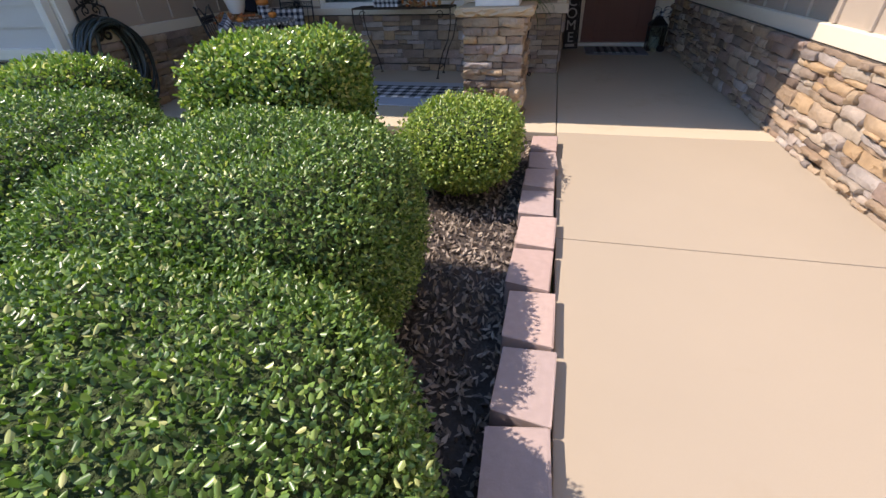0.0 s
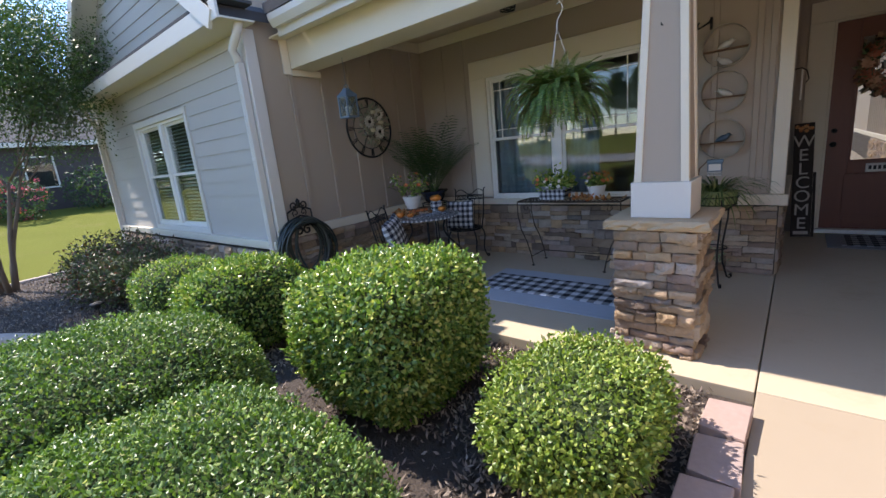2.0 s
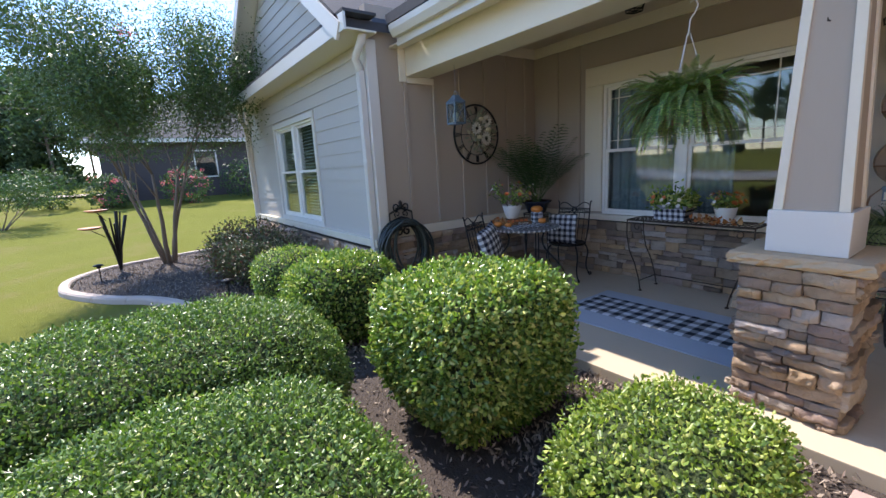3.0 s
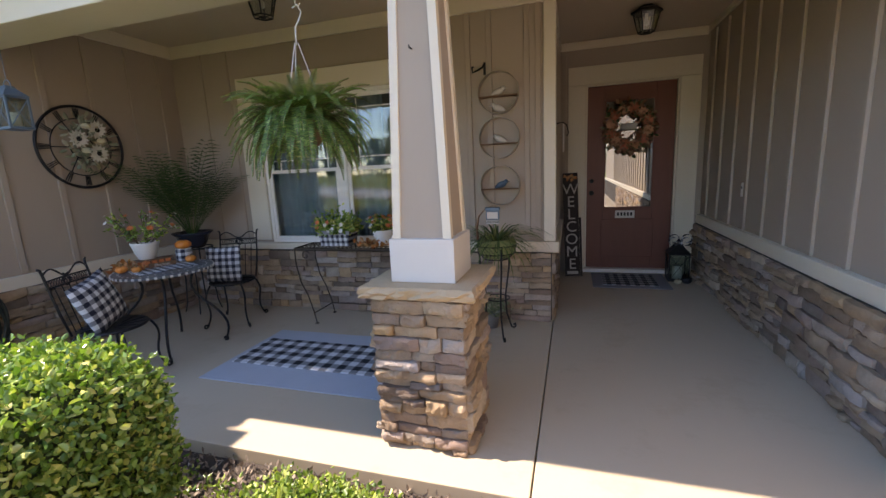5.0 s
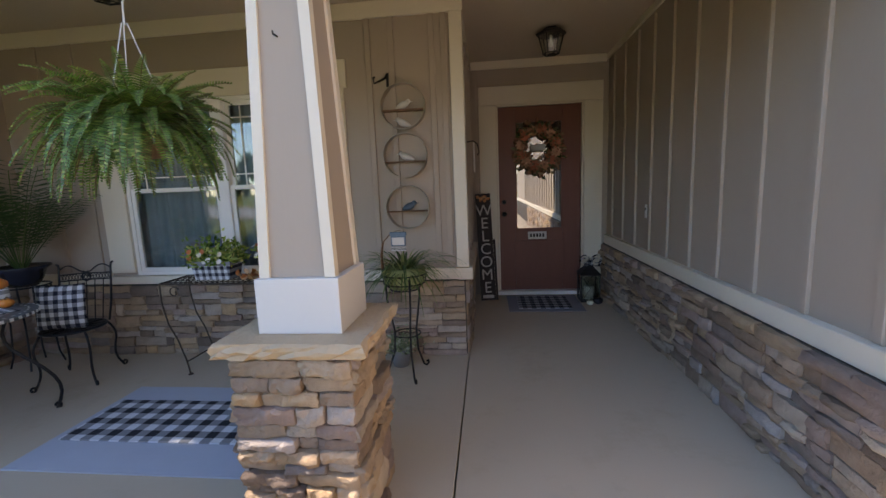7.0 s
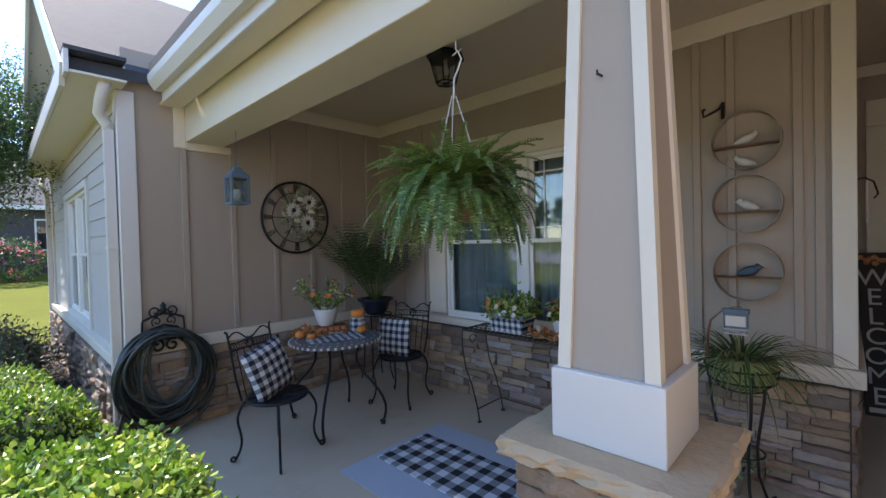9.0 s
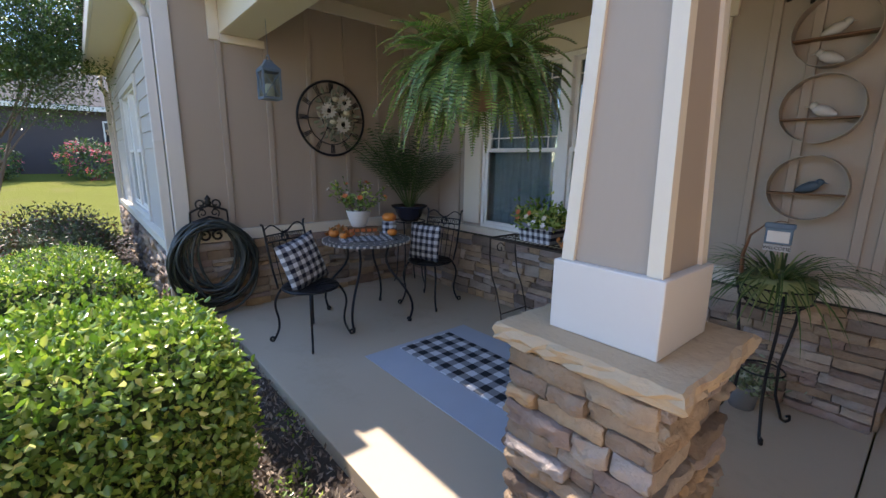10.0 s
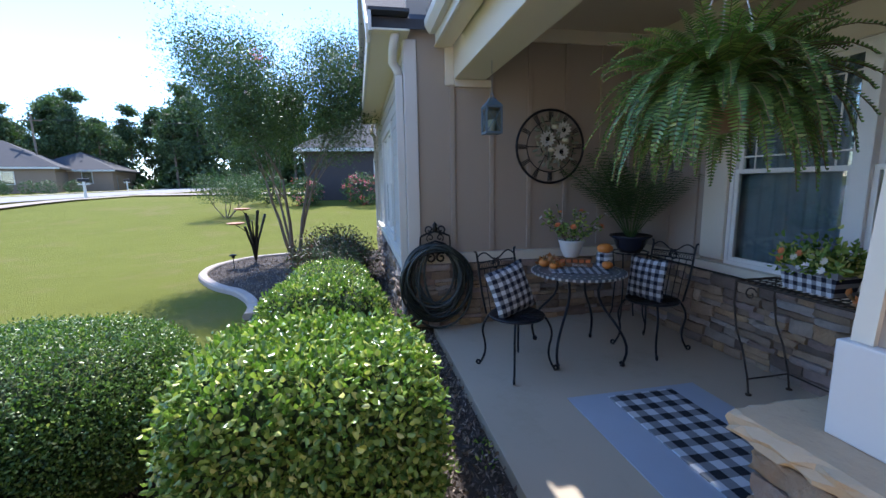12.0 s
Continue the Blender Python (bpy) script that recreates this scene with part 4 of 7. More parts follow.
def broadleaf(seed):
    rr = random.Random(seed)
    h = rr.uniform(9, 12)
    t = new("woodland_tree")
    tagged(t, "round-headed dark green tree at the edge of the woods", "tree", "trees of the far woods")
    bm = bmesh.new()
    tube(bm, [(0, 0, -0.5), (0.1, 0.1, h * 0.4), (0, 0, h * 0.8)], [0.25, 0.18, 0.05], 7)
    r = np.random.default_rng(seed)
    P, N = [], []
    for k in range(26):
        a, z = rr.uniform(0, math.tau), h * rr.uniform(0.12, 0.95)
        reach = rr.uniform(0.4, 1) * 3.2 * math.sqrt(max(0.1, 1 - ((z / h - 0.45) / 0.55) ** 2))
        e = Vector((math.cos(a) * reach, math.sin(a) * reach, z))
        tube(bm, [(0, 0, z * 0.8), tuple(e)], [0.06, 0.02], 4)
        m = 190
        d = r.normal(0, 1, (m, 3))
        d /= np.linalg.norm(d, axis=1)[:, None]
        P.append(np.array(e) + d * rr.uniform(0.8, 1.4) * np.array([[1, 1, 0.8]]))
        N.append(d)
    part("trunk", bm, "bark", t)
    leaves_mesh("crown", np.concatenate(P), np.concatenate(N), 0.5, 0.32, "leaf_dark", t, spread=0.5, fine=False, seed=seed)
    return t


def woods():
    rr = random.Random(77)
    kinds = [pine(1), pine(2), pine(3), broadleaf(4), broadleaf(5)]
    used = set()
    spots = []
    for k in range(96):
        u = k / 96
        # a curved edge of woods from the south-west to the north-west
        x = -74 + 16 * u + rr.uniform(-7, 7)
        y = -75 + 108 * u + rr.uniform(-2, 2)
        spots.append((x, y))
    for k in range(24):
        spots.append((-38 - rr.uniform(0, 10), 16 + k * 1.4 + rr.uniform(-1, 1)))
    for k in range(30):
        spots.append((-60 + k * 4.2 + rr.uniform(-2, 2), -72 + rr.uniform(-5, 5)))
    for k, (x, y) in enumerate(spots):
        i = rr.choice((0, 1, 2, 0, 1, 2, 3, 4))
        s = rr.uniform(0.55, 0.78)
        m = Matrix.Translation((x, y, ground_z(x, y) - 0.1)) @ Matrix.Rotation(rr.uniform(0, 6.28), 4, "Z") @ Matrix.Diagonal((s, s, s, 1))
        if i not in used:
            used.add(i)
            kinds[i].matrix_world = m
        else:
            c = copy_thing(kinds[i], Matrix.Translation(m.translation) @ Matrix.Rotation(rr.uniform(0, 6.28), 4, "Z"))
            c.scale = (s, s, s)
    # undergrowth at the foot of the woods
    r = np.random.default_rng(9)
    n = 48000
    u = r.random(n)
    x = -72 + 16 * u + r.normal(0, 1.5, n)
    y = -75 + 108 * u
    z = 1.0 + np.abs(r.normal(0, 3.0, n)) * (0.6 + 0.5 * np.sin(u * 60))
    ob = leaves_mesh("undergrowth", np.stack([x, y, z], 1), np.tile([[0.6, 0, 0.8]], (n, 1)), 0.7, 0.45, "leaf_dark", spread=0.7, fine=False, seed=9)
    tagged(ob, "dark green brush along the foot of the woods", "brush", kind="stuff")


woods()


# ---- street, drives and neighbours ----
def ribbon(name, pts, width, lift, material, label):
    bm = bmesh.new()
    rows = []
    dense = []
    for (x0, y0), (x1, y1) in zip(pts, pts[1:]):
        n = max(2, int(math.hypot(x1 - x0, y1 - y0) / 2))
        dense += [(x0 + (x1 - x0) * i / n, y0 + (y1 - y0) * i / n) for i in range(n)]
    dense.append(pts[-1])
    for i, (x, y) in enumerate(dense):
        a, b = dense[max(0, i - 1)], dense[min(len(dense) - 1, i + 1)]
        d = Vector((b[0] - a[0], b[1] - a[1])).normalized()
        w = width / 2
        rows.append([bm.verts.new((x + s * w * -d.y, y + s * w * d.x, max(ground_z(x + s * w * -d.y, y + s * w * d.x), ground_z(x, y)) + lift)) for s in (-1, -0.5, 0, 0.5, 1)])
    for a, b in zip(rows, rows[1:]):
        for j in range(4):
            bm.faces.new((a[j], a[j + 1], b[j + 1], b[j]))
    return structure(obj(name, bm, material), label)


ribbon("road", [(30, -17), (0, -17), (-22, -16.5), (-36, -14.5), (-50, -12.5), (-62, -12)], 7.5, 0.05, "road", "pale worn asphalt street")
ribbon("pavement", [(30, -11.8), (0, -11.8), (-18, -11.5), (-30, -9.6), (-44, -8.2), (-60, -7.8)], 1.3, 0.09, "concrete", "pale concrete pavement along the street")
ribbon("driveway_far", [(-33, -9.0), (-31.5, -4), (-30, 1), (-28.5, 4)], 3.6, 0.08, "concrete", "pale concrete neighbouring driveway")
ribbon("pavement", [(8, -21.6), (-24, -21.2), (-38, -19), (-60, -17)], 1.3, 0.09, "concrete", "pale concrete pavement along the street")
ribbon("driveway", [(1.8, -6.5), (1.8, -13.2)], 5.0, 0.10, "concrete", "tan concrete driveway to the street")


def house(name, loc, label, w, d, h, roof_h, turn, body, n_win, over=0.45):
    t = thing(name, loc, label, "house", "", turn)
    part("wall", boxes((0, w, 0, d, -0.4, h)), body, t)
    bm = bmesh.new()
    o = over
    base = [(-o, -o), (w + o, -o), (w + o, d + o), (-o, d + o)]
    v = [bm.verts.new((x, y, h)) for x, y in base]
    lo = [bm.verts.new((x, y, h - 0.18)) for x, y in base]
    k = min(w, d) / 2
    if w > d:
        a, b = bm.verts.new((k, d / 2, h + roof_h)), bm.verts.new((w - k, d / 2, h + roof_h))
        faces = [(v[0], v[1], b, a), (v[2], v[3], a, b), (v[1], v[2], b), (v[3], v[0], a)]
    else:
        a, b = bm.verts.new((w / 2, k, h + roof_h)), bm.verts.new((w / 2, d - k, h + roof_h))
        faces = [(v[0], v[1], a), (v[1], v[2], b, a), (v[2], v[3], b), (v[3], v[0], a, b)]
    for f in faces:
        bm.faces.new(f)
    bm.faces.new(lo)
    for i in range(4):
        bm.faces.new((lo[i], lo[(i + 1) % 4], v[(i + 1) % 4], v[i]))
    bmesh.ops.recalc_face_normals(bm, faces=bm.faces[:])
    part("roof", bm, "shingle", t)
    part("fascia", boxes((-o - 0.02, w + o + 0.02, -o - 0.03, -o - 0.005, h - 0.2, h - 0.02), (w + o + 0.005, w + o + 0.03, -o, d + o, h - 0.2, h - 0.02)), "white", t)
    for i in range(n_win):
        for side in (0, 1):
            L = w if side == 0 else d
            c = L * (i + 0.7) / (n_win + 0.4)
            win = new("window")
            win.parent = t
            f = 0.06
            if side == 0:
                fr = boxes((c - 0.5, c + 0.5, -0.05, -0.004, 0.9, 0.9 + f), (c - 0.5, c + 0.5, -0.05, -0.004, 2.2 - f, 2.2), (c - 0.5, c - 0.5 + f, -0.05, -0.004, 0.9 + f, 2.2 - f), (c + 0.5 - f, c + 0.5, -0.05, -0.004, 0.9 + f, 2.2 - f))
                pn = boxes((c - 0.44, c + 0.44, -0.03, -0.01, 0.96, 2.14))
            else:
                fr = boxes((w + 0.004, w + 0.05, c - 0.5, c + 0.5, 0.9, 0.9 + f), (w + 0.004, w + 0.05, c - 0.5, c + 0.5, 2.2 - f, 2.2), (w + 0.004, w + 0.05, c - 0.5, c - 0.5 + f, 0.9 + f, 2.2 - f), (w + 0.004, w + 0.05, c + 0.5 - f, c + 0.5, 0.9 + f, 2.2 - f))
                pn = boxes((w + 0.01, w + 0.03, c - 0.44, c + 0.44, 0.96, 2.14))
            part("frame", fr, "white", win)
            part("pane", pn, "glass", win)
    return t


house("neighbour_house", (-34, 3.0, 0.66), "dark brick single-storey house with a grey hipped roof", 11.0, 14, 2.75, 3.6, 0, "dark_brick", 2)
M["tan_brick"] = surface("tan brick", (0.30, 0.21, 0.15), 0.9, vary=0.15, fine=25, bump=0.2)
house("far_house", (-53, -38, 1.1), "tan brick single-storey house across the street", 9, 12, 2.6, 2.8, 20, "tan_brick", 2)
house("far_house", (-62, -31, 1.2), "tan brick single-storey house across the street with a dark roof", 9, 8, 2.4, 2.2, 10, "tan_brick", 2)


def small_bush(x, y, r, h, leaf, seed, label, n=900, pink=0):
    t = thing("bush", (x, y, ground_z(x, y)), label, "shrub")
    g = np.random.default_rng(seed)
    d = g.normal(0, 1, (n, 3))
    d /= np.linalg.norm(d, axis=1)[:, None]
    P = d * np.array([[r, r, h / 2]]) * g.uniform(0.75, 1.05, (n, 1)) * (1 + 0.12 * np.sin(d[:, :1] * 9)) + np.array([[0, 0, h / 2]])
    leaves_mesh("foliage", P, d, 0.13, 0.08, leaf, t, spread=0.7, fine=False, seed=seed)
    if pink:
        Q = P[g.integers(0, n, pink)] * 1.04
        Q = np.repeat(Q, 10, 0) + g.normal(0, 0.06, (pink * 10, 3))
        leaves_mesh("blossom_mass", Q, np.tile([[0.5, 0, 0.8]], (len(Q), 1)), 0.09, 0.08, "flower_pink", t, spread=0.8, fine=False, seed=seed)["kind"] = "stuff"
    bm = bmesh.new()
    for k in range(4):
        a = k * 1.6
        tube(bm, [(0, 0, -0.05), (r * 0.5 * math.cos(a), r * 0.5 * math.sin(a), h * 0.6)], [0.02, 0.01], 5)
    part("stems", bm, "twig", t)


small_bush(-20.6, 5.9, 0.9, 1.5, "leaf_dark", 31, "dark shrub covered in pink blooms by the brick house", 1200, 34)
small_bush(-20.9, 3.2, 0.8, 1.3, "leaf_dark", 32, "dark shrub with a few pink blooms by the brick house", 1200, 18)
small_bush(-21.5, 8.5, 1.1, 1.7, "leaf_dark", 33, "dark green shrub by the brick house", 1200)
small_bush(-22.0, 1.2, 0.9, 1.6, "leaf_dark", 34, "dark green shrub by the brick house", 1200)
for k, (x, y) in enumerate(((-43, -24.5), (-43.5, -22.8), (-43.2, -21.2), (-44, -19.6), (-46, -27))):
    small_bush(x, y, 0.7, 1.2, "leaf_dark", 40 + k, "dark green clipped shrub across the street", 500)


def mailbox(x, y, turn):
    t = thing("mailbox", (x, y, ground_z(x, y)), "black mailbox on a white post beside the street", "mailbox", "mailboxes along the street", turn)
    part("post", bevelled(-0.06, 0.06, -0.06, 0.06, -0.1, 1.05, 0.008), "white", t)
    part("arm", bevelled(-0.05, 0.05, -0.3, 0.3, 0.86, 0.94, 0.006), "white", t)
    bm = bmesh.new()
    prof = [(-0.09, 0)] + [(0.09 * math.cos(a), 0.11 + 0.09 * math.sin(a)) for a in [math.pi - math.pi * k / 8 for k in range(9)]] + [(0.09, 0)]
    a = [bm.verts.new((p, -0.28, 1.05 + q)) for p, q in prof]
    b = [bm.verts.new((p, 0.28, 1.05 + q)) for p, q in prof]
    for i in range(len(prof)):
        j = (i + 1) % len(prof)
        bm.faces.new((a[i], a[j], b[j], b[i]))
    bm.faces.new(a[::-1])
    bm.faces.new(b)
    part("box", bm, "metal_black", t)


mailbox(-29.0, -10.6, 10)
mailbox(-52.0, -19.0, 10)


def utility_pole():
    t = thing("utility_pole", (-52, -27, 1.1), "leaning wooden utility pole before the woods", "utility pole")
    bm = bmesh.new()
    tube(bm, [(0, 0, -0.5), (-0.5, -0.4, 8.2)], [0.13, 0.09], 8)
    part("pole", bm, "bark", t)
    part("crossarm", boxes((-0.6, -0.5, -1.4, 0.6, 7.5, 7.62)), "bark", t)
    bm = bmesh.new()
    for o in (-1.2, 0.4):
        tube(bm, [(-0.5 + 1.2 * k, o + 7 * k, 7.7 - 0.9 * math.sin(math.pi * k / 8)) for k in range(9)], 0.012, 4)
    part("wire", bm, "metal_black", t)


utility_pole()


def far_fence():
    t = thing("fence", (-57, -33, 1.1), "weathered grey board fence before the woods", "fence")
    me = None
    for k in range(60):
        if me is None:
            s = part("board", bevelled(-0.01, 0.01, -0.09, 0.09, 0, 1.8, 0.004), "weathered", t)
            me = s.data
        else:
            s = new("board", me)
            s.parent = t
        s.location = (k * 0.02, k * 0.19, 0)


M["weathered"] = surface("weathered wood", (0.26, 0.25, 0.23), 0.9, vary=0.2, fine=30, bump=0.3)
far_fence()


def weeds():
    """Low green sprigs in the mulch along the slab."""
    r = np.random.default_rng(41)
    P = []
    for k in range(38):
        x, y = r.uniform(-1.6, 0.5), r.uniform(5.75, 6.33)
        n = int(r.integers(8, 30))
        P.append(np.stack([r.normal(x, 0.035, n), r.normal(y, 0.03, n), -0.06 + np.abs(r.normal(0, 0.02, n))], 1))
    P = np.concatenate(P)
    ob = leaves_mesh("weeds", P, np.tile([[0, 0, 1.0]], (len(P), 1)), 0.03, 0.017, "leaf_large", spread=0.6, seed=41)
    tagged(ob, "small green weeds growing through the mulch by the slab", "weeds", kind="stuff")


weeds()


# ---- materials of the porch things ----
M.update({
    "rug_blue": surface("pale blue-grey flatweave", (0.42, 0.46, 0.515), 0.95, vary=0.1, fine=220, coarse=5, bump=0.6, depth=0.002),
    "rug_check": check_material("black and white buffalo check rug", 0.131),
    "mat_check": check_material("grey and black check mat", 0.105, light=(0.42, 0.42, 0.44)),
    "mat_grey": surface("grey mat", (0.24, 0.24, 0.26), 0.95, vary=0.1, fine=200, bump=0.5),
    "pillow_check": check_material("buffalo check cloth", 0.068, dark=(0.012, 0.014, 0.03), mid=0.30, uvw=("X", "Z")),
    "small_check": check_material("small buffalo check cloth", 0.056, dark=(0.012, 0.014, 0.03), uvw=("X", "Z")),
    "runner_check": check_material("check table runner", 0.06, uvw=("X", "Y")),
    "iron": surface("black wrought iron", (0.022, 0.022, 0.026), 0.42, 0.5, vary=0.3, fine=140, coarse=9, bump=0.3),
    "rusty": surface("dark rusty iron", (0.07, 0.05, 0.035), 0.7, 0.4, vary=0.35, fine=90, bump=0.4),
    "mosaic": surface("grey mosaic", (0.11, 0.12, 0.13), 0.4, vary=0.5, fine=70, coarse=18, bump=0.4),
    "tile_white": surface("white mosaic tile", (0.62, 0.62, 0.58), 0.35, vary=0.06, bump=0),
    "hose": surface("dark green rubber hose", (0.022, 0.030, 0.026), 0.42, vary=0.2, fine=40, bump=0.1),
    "hose_b": surface("grey green hose", (0.060, 0.075, 0.070), 0.45, vary=0.2, fine=40, bump=0.1),
    "ceramic": surface("white glazed pot", (0.70, 0.69, 0.66), 0.3, vary=0.05, coarse=8, bump=0.1),
    "pumpkin": surface("orange pumpkin", (0.72, 0.24, 0.04), 0.5, vary=0.2, fine=20, coarse=5, bump=0.1),
    "pumpkin_pale": surface("cream pumpkin", (0.68, 0.62, 0.42), 0.5, vary=0.1, bump=0.1),
    "stem": surface("dry stem", (0.16, 0.12, 0.06), 0.9, vary=0.2, bump=0.2),
    "petal_white": surface("white petals", (0.72, 0.69, 0.62), 0.7, vary=0.08, bump=0),
    "petal_orange": surface("orange petals", (0.70, 0.20, 0.06), 0.7, vary=0.25, bump=0),
    "petal_rust": varied("autumn leaf", [(0.0, (0.42, 0.10, 0.03)), (0.35, (0.55, 0.20, 0.06)), (0.6, (0.48, 0.27, 0.12)), (0.8, (0.62, 0.36, 0.22)), (1.0, (0.26, 0.13, 0.06))], 0.7, True, bump=0, vary=0, trans=0.2),
    "flower_eye": surface("dark flower eye", (0.02, 0.015, 0.012), 0.9, vary=0.3, bump=0.4),
    "fern": varied("fern frond", [(0.0, (0.055, 0.12, 0.035)), (0.5, (0.12, 0.215, 0.06)), (0.88, (0.21, 0.33, 0.09)), (1.0, (0.38, 0.42, 0.15))], 0.4, True, bump=0, vary=0, trans=0.3),
    "palm": varied("palm leaflet", [(0.0, (0.025, 0.055, 0.02)), (1.0, (0.06, 0.11, 0.03))], 0.5, True, bump=0, vary=0, trans=0.2),
    "grassy": varied("spider plant leaf", [(0.0, (0.04, 0.085, 0.03)), (0.7, (0.085, 0.15, 0.045)), (1.0, (0.30, 0.32, 0.14))], 0.5, True, bump=0, vary=0, trans=0.25),
    "moss": surface("green basket liner", (0.27, 0.31, 0.13), 0.95, vary=0.3, fine=60, bump=0.8, depth=0.006),
    "coir": surface("brown coir liner", (0.20, 0.13, 0.07), 0.95, vary=0.3, fine=60, bump=0.8, depth=0.006),
    "hoop": surface("galvanised hoop", (0.42, 0.36, 0.28), 0.5, 0.3, vary=0.15, bump=0.1),
    "shelf_wood": surface("brown wood shelf", (0.19, 0.10, 0.05), 0.7, vary=0.25, fine=30, bump=0.2),
    "sign_wood": surface("dark stained board", (0.035, 0.026, 0.022), 0.8, vary=0.3, fine=25, coarse=4, bump=0.4, stretch=(1, 1, 0.2)),
    "letter": surface("faded white paint", (0.50, 0.48, 0.44), 0.8, vary=0.12, bump=0.2),
    "lantern_blue": surface("blue grey lantern metal", (0.13, 0.19, 0.25), 0.5, 0.3, vary=0.15, bump=0.2),
    "candle": surface("cream candle", (0.72, 0.68, 0.58), 0.5, vary=0.04, bump=0),
    "tan_soil": surface("potting soil", (0.05, 0.035, 0.025), 0.95, vary=0.4, bump=0.8, depth=0.01),
    "grey_pot": surface("grey pot", (0.20, 0.21, 0.22), 0.7, vary=0.1, bump=0.2),
    "blue_dish": surface("dark blue glazed bowl", (0.022, 0.026, 0.045), 0.25, vary=0.2, bump=0),
    "bird_dark": surface("blue painted bird", (0.06, 0.10, 0.14), 0.6, vary=0.2, bump=0.1),
    "bird_pale": surface("pale painted bird", (0.58, 0.55, 0.50), 0.6, vary=0.15, bump=0.1),
    "twine": surface("white hanger wire", (0.62, 0.62, 0.60), 0.5, vary=0.05, bump=0),
    "copper": surface("rusty dish", (0.30, 0.13, 0.07), 0.6, 0.3, vary=0.2, bump=0.2),
})


def flat_thing(name, x0, x1, y0, y1, z0, z1, material, label, category, turn=0.0):
    cx, cy = (x0 + x1) / 2, (y0 + y1) / 2
    r = random.Random(int(cx * 100))
    bm = bmesh.new()
    nx, ny = 16, 10
    top = [[bm.verts.new((x0 - cx + (x1 - x0) * i / nx, y0 - cy + (y1 - y0) * j / ny, (z1 - z0) + 0.0015 * math.sin(i * 1.1) * math.cos(j * 0.9))) for j in range(ny + 1)] for i in range(nx + 1)]
    for i in range(nx):
        for j in range(ny):
            bm.faces.new((top[i][j], top[i + 1][j], top[i + 1][j + 1], top[i][j + 1]))
    rim = [top[i][0] for i in range(nx)] + [top[nx][j] for j in range(ny)] + [top[i][ny] for i in range(nx, 0, -1)] + [top[0][j] for j in range(ny, 0, -1)]
    low = [bm.verts.new((v.co.x, v.co.y, 0)) for v in rim]
    for k in range(len(rim)):
        j = (k + 1) % len(rim)
        bm.faces.new((rim[j], rim[k], low[k], low[j]))
    bm.faces.new(low)
    ob = obj(name, bm, material)
    ob.matrix_world = pose(cx, cy, z0, 0, 0, turn)
    return tagged(ob, label, category)


flat_thing("rug", -1.66, -0.06, 7.01, 8.00, 0.001, 0.008, "rug_blue", "pale blue-grey flatweave rug on the porch floor", "rug")
flat_thing("rug", -1.60, -0.13, 7.285, 7.775, 0.0105, 0.019, "rug_check", "black and white buffalo check rug laid on the plain rug", "rug")
flat_thing("doormat", 1.29, 2.16, 9.94, 10.66, 0.001, 0.01, "mat_grey", "grey mat under the smaller mat at the front door", "doormat")
flat_thing("doormat", 1.41, 2.02, 10.02, 10.56, 0.0125, 0.024, "mat_check", "black and grey check doormat at the front door", "doormat")


# ---- bistro set ----
def scroll_leg(bm, top, foot, r=0.009, bulge=0.05):
    """An iron leg that bows outward and ends in a small scroll on the floor."""
    a, b = Vector(top), Vector(foot)
    out = Vector((b.x - a.x, b.y - a.y, 0))
    out = out.normalized() if out.length > 0.01 else Vector((b.x, b.y, 0)).normalized()
    pts = []
    for k in range(13):
        u = k / 12
        p = a.lerp(b, u)
        p += out * (bulge * math.sin(u * math.tau * 0.95 + 0.2) * (1 if u < 0.5 else 0.8))
        p.z = a.z + (b.z + 0.012 - a.z) * u
        pts.append(p)
    e = pts[-1]
    for k in range(1, 9):
        ang = -math.pi / 2 + k * 0.62
        rr = 0.020 - 0.0012 * k
        pts.append(e + out * (rr * math.cos(ang) + 0.004) + Vector((0, 0, rr * math.sin(ang) + 0.020)))
    tube(bm, pts, r, 7)


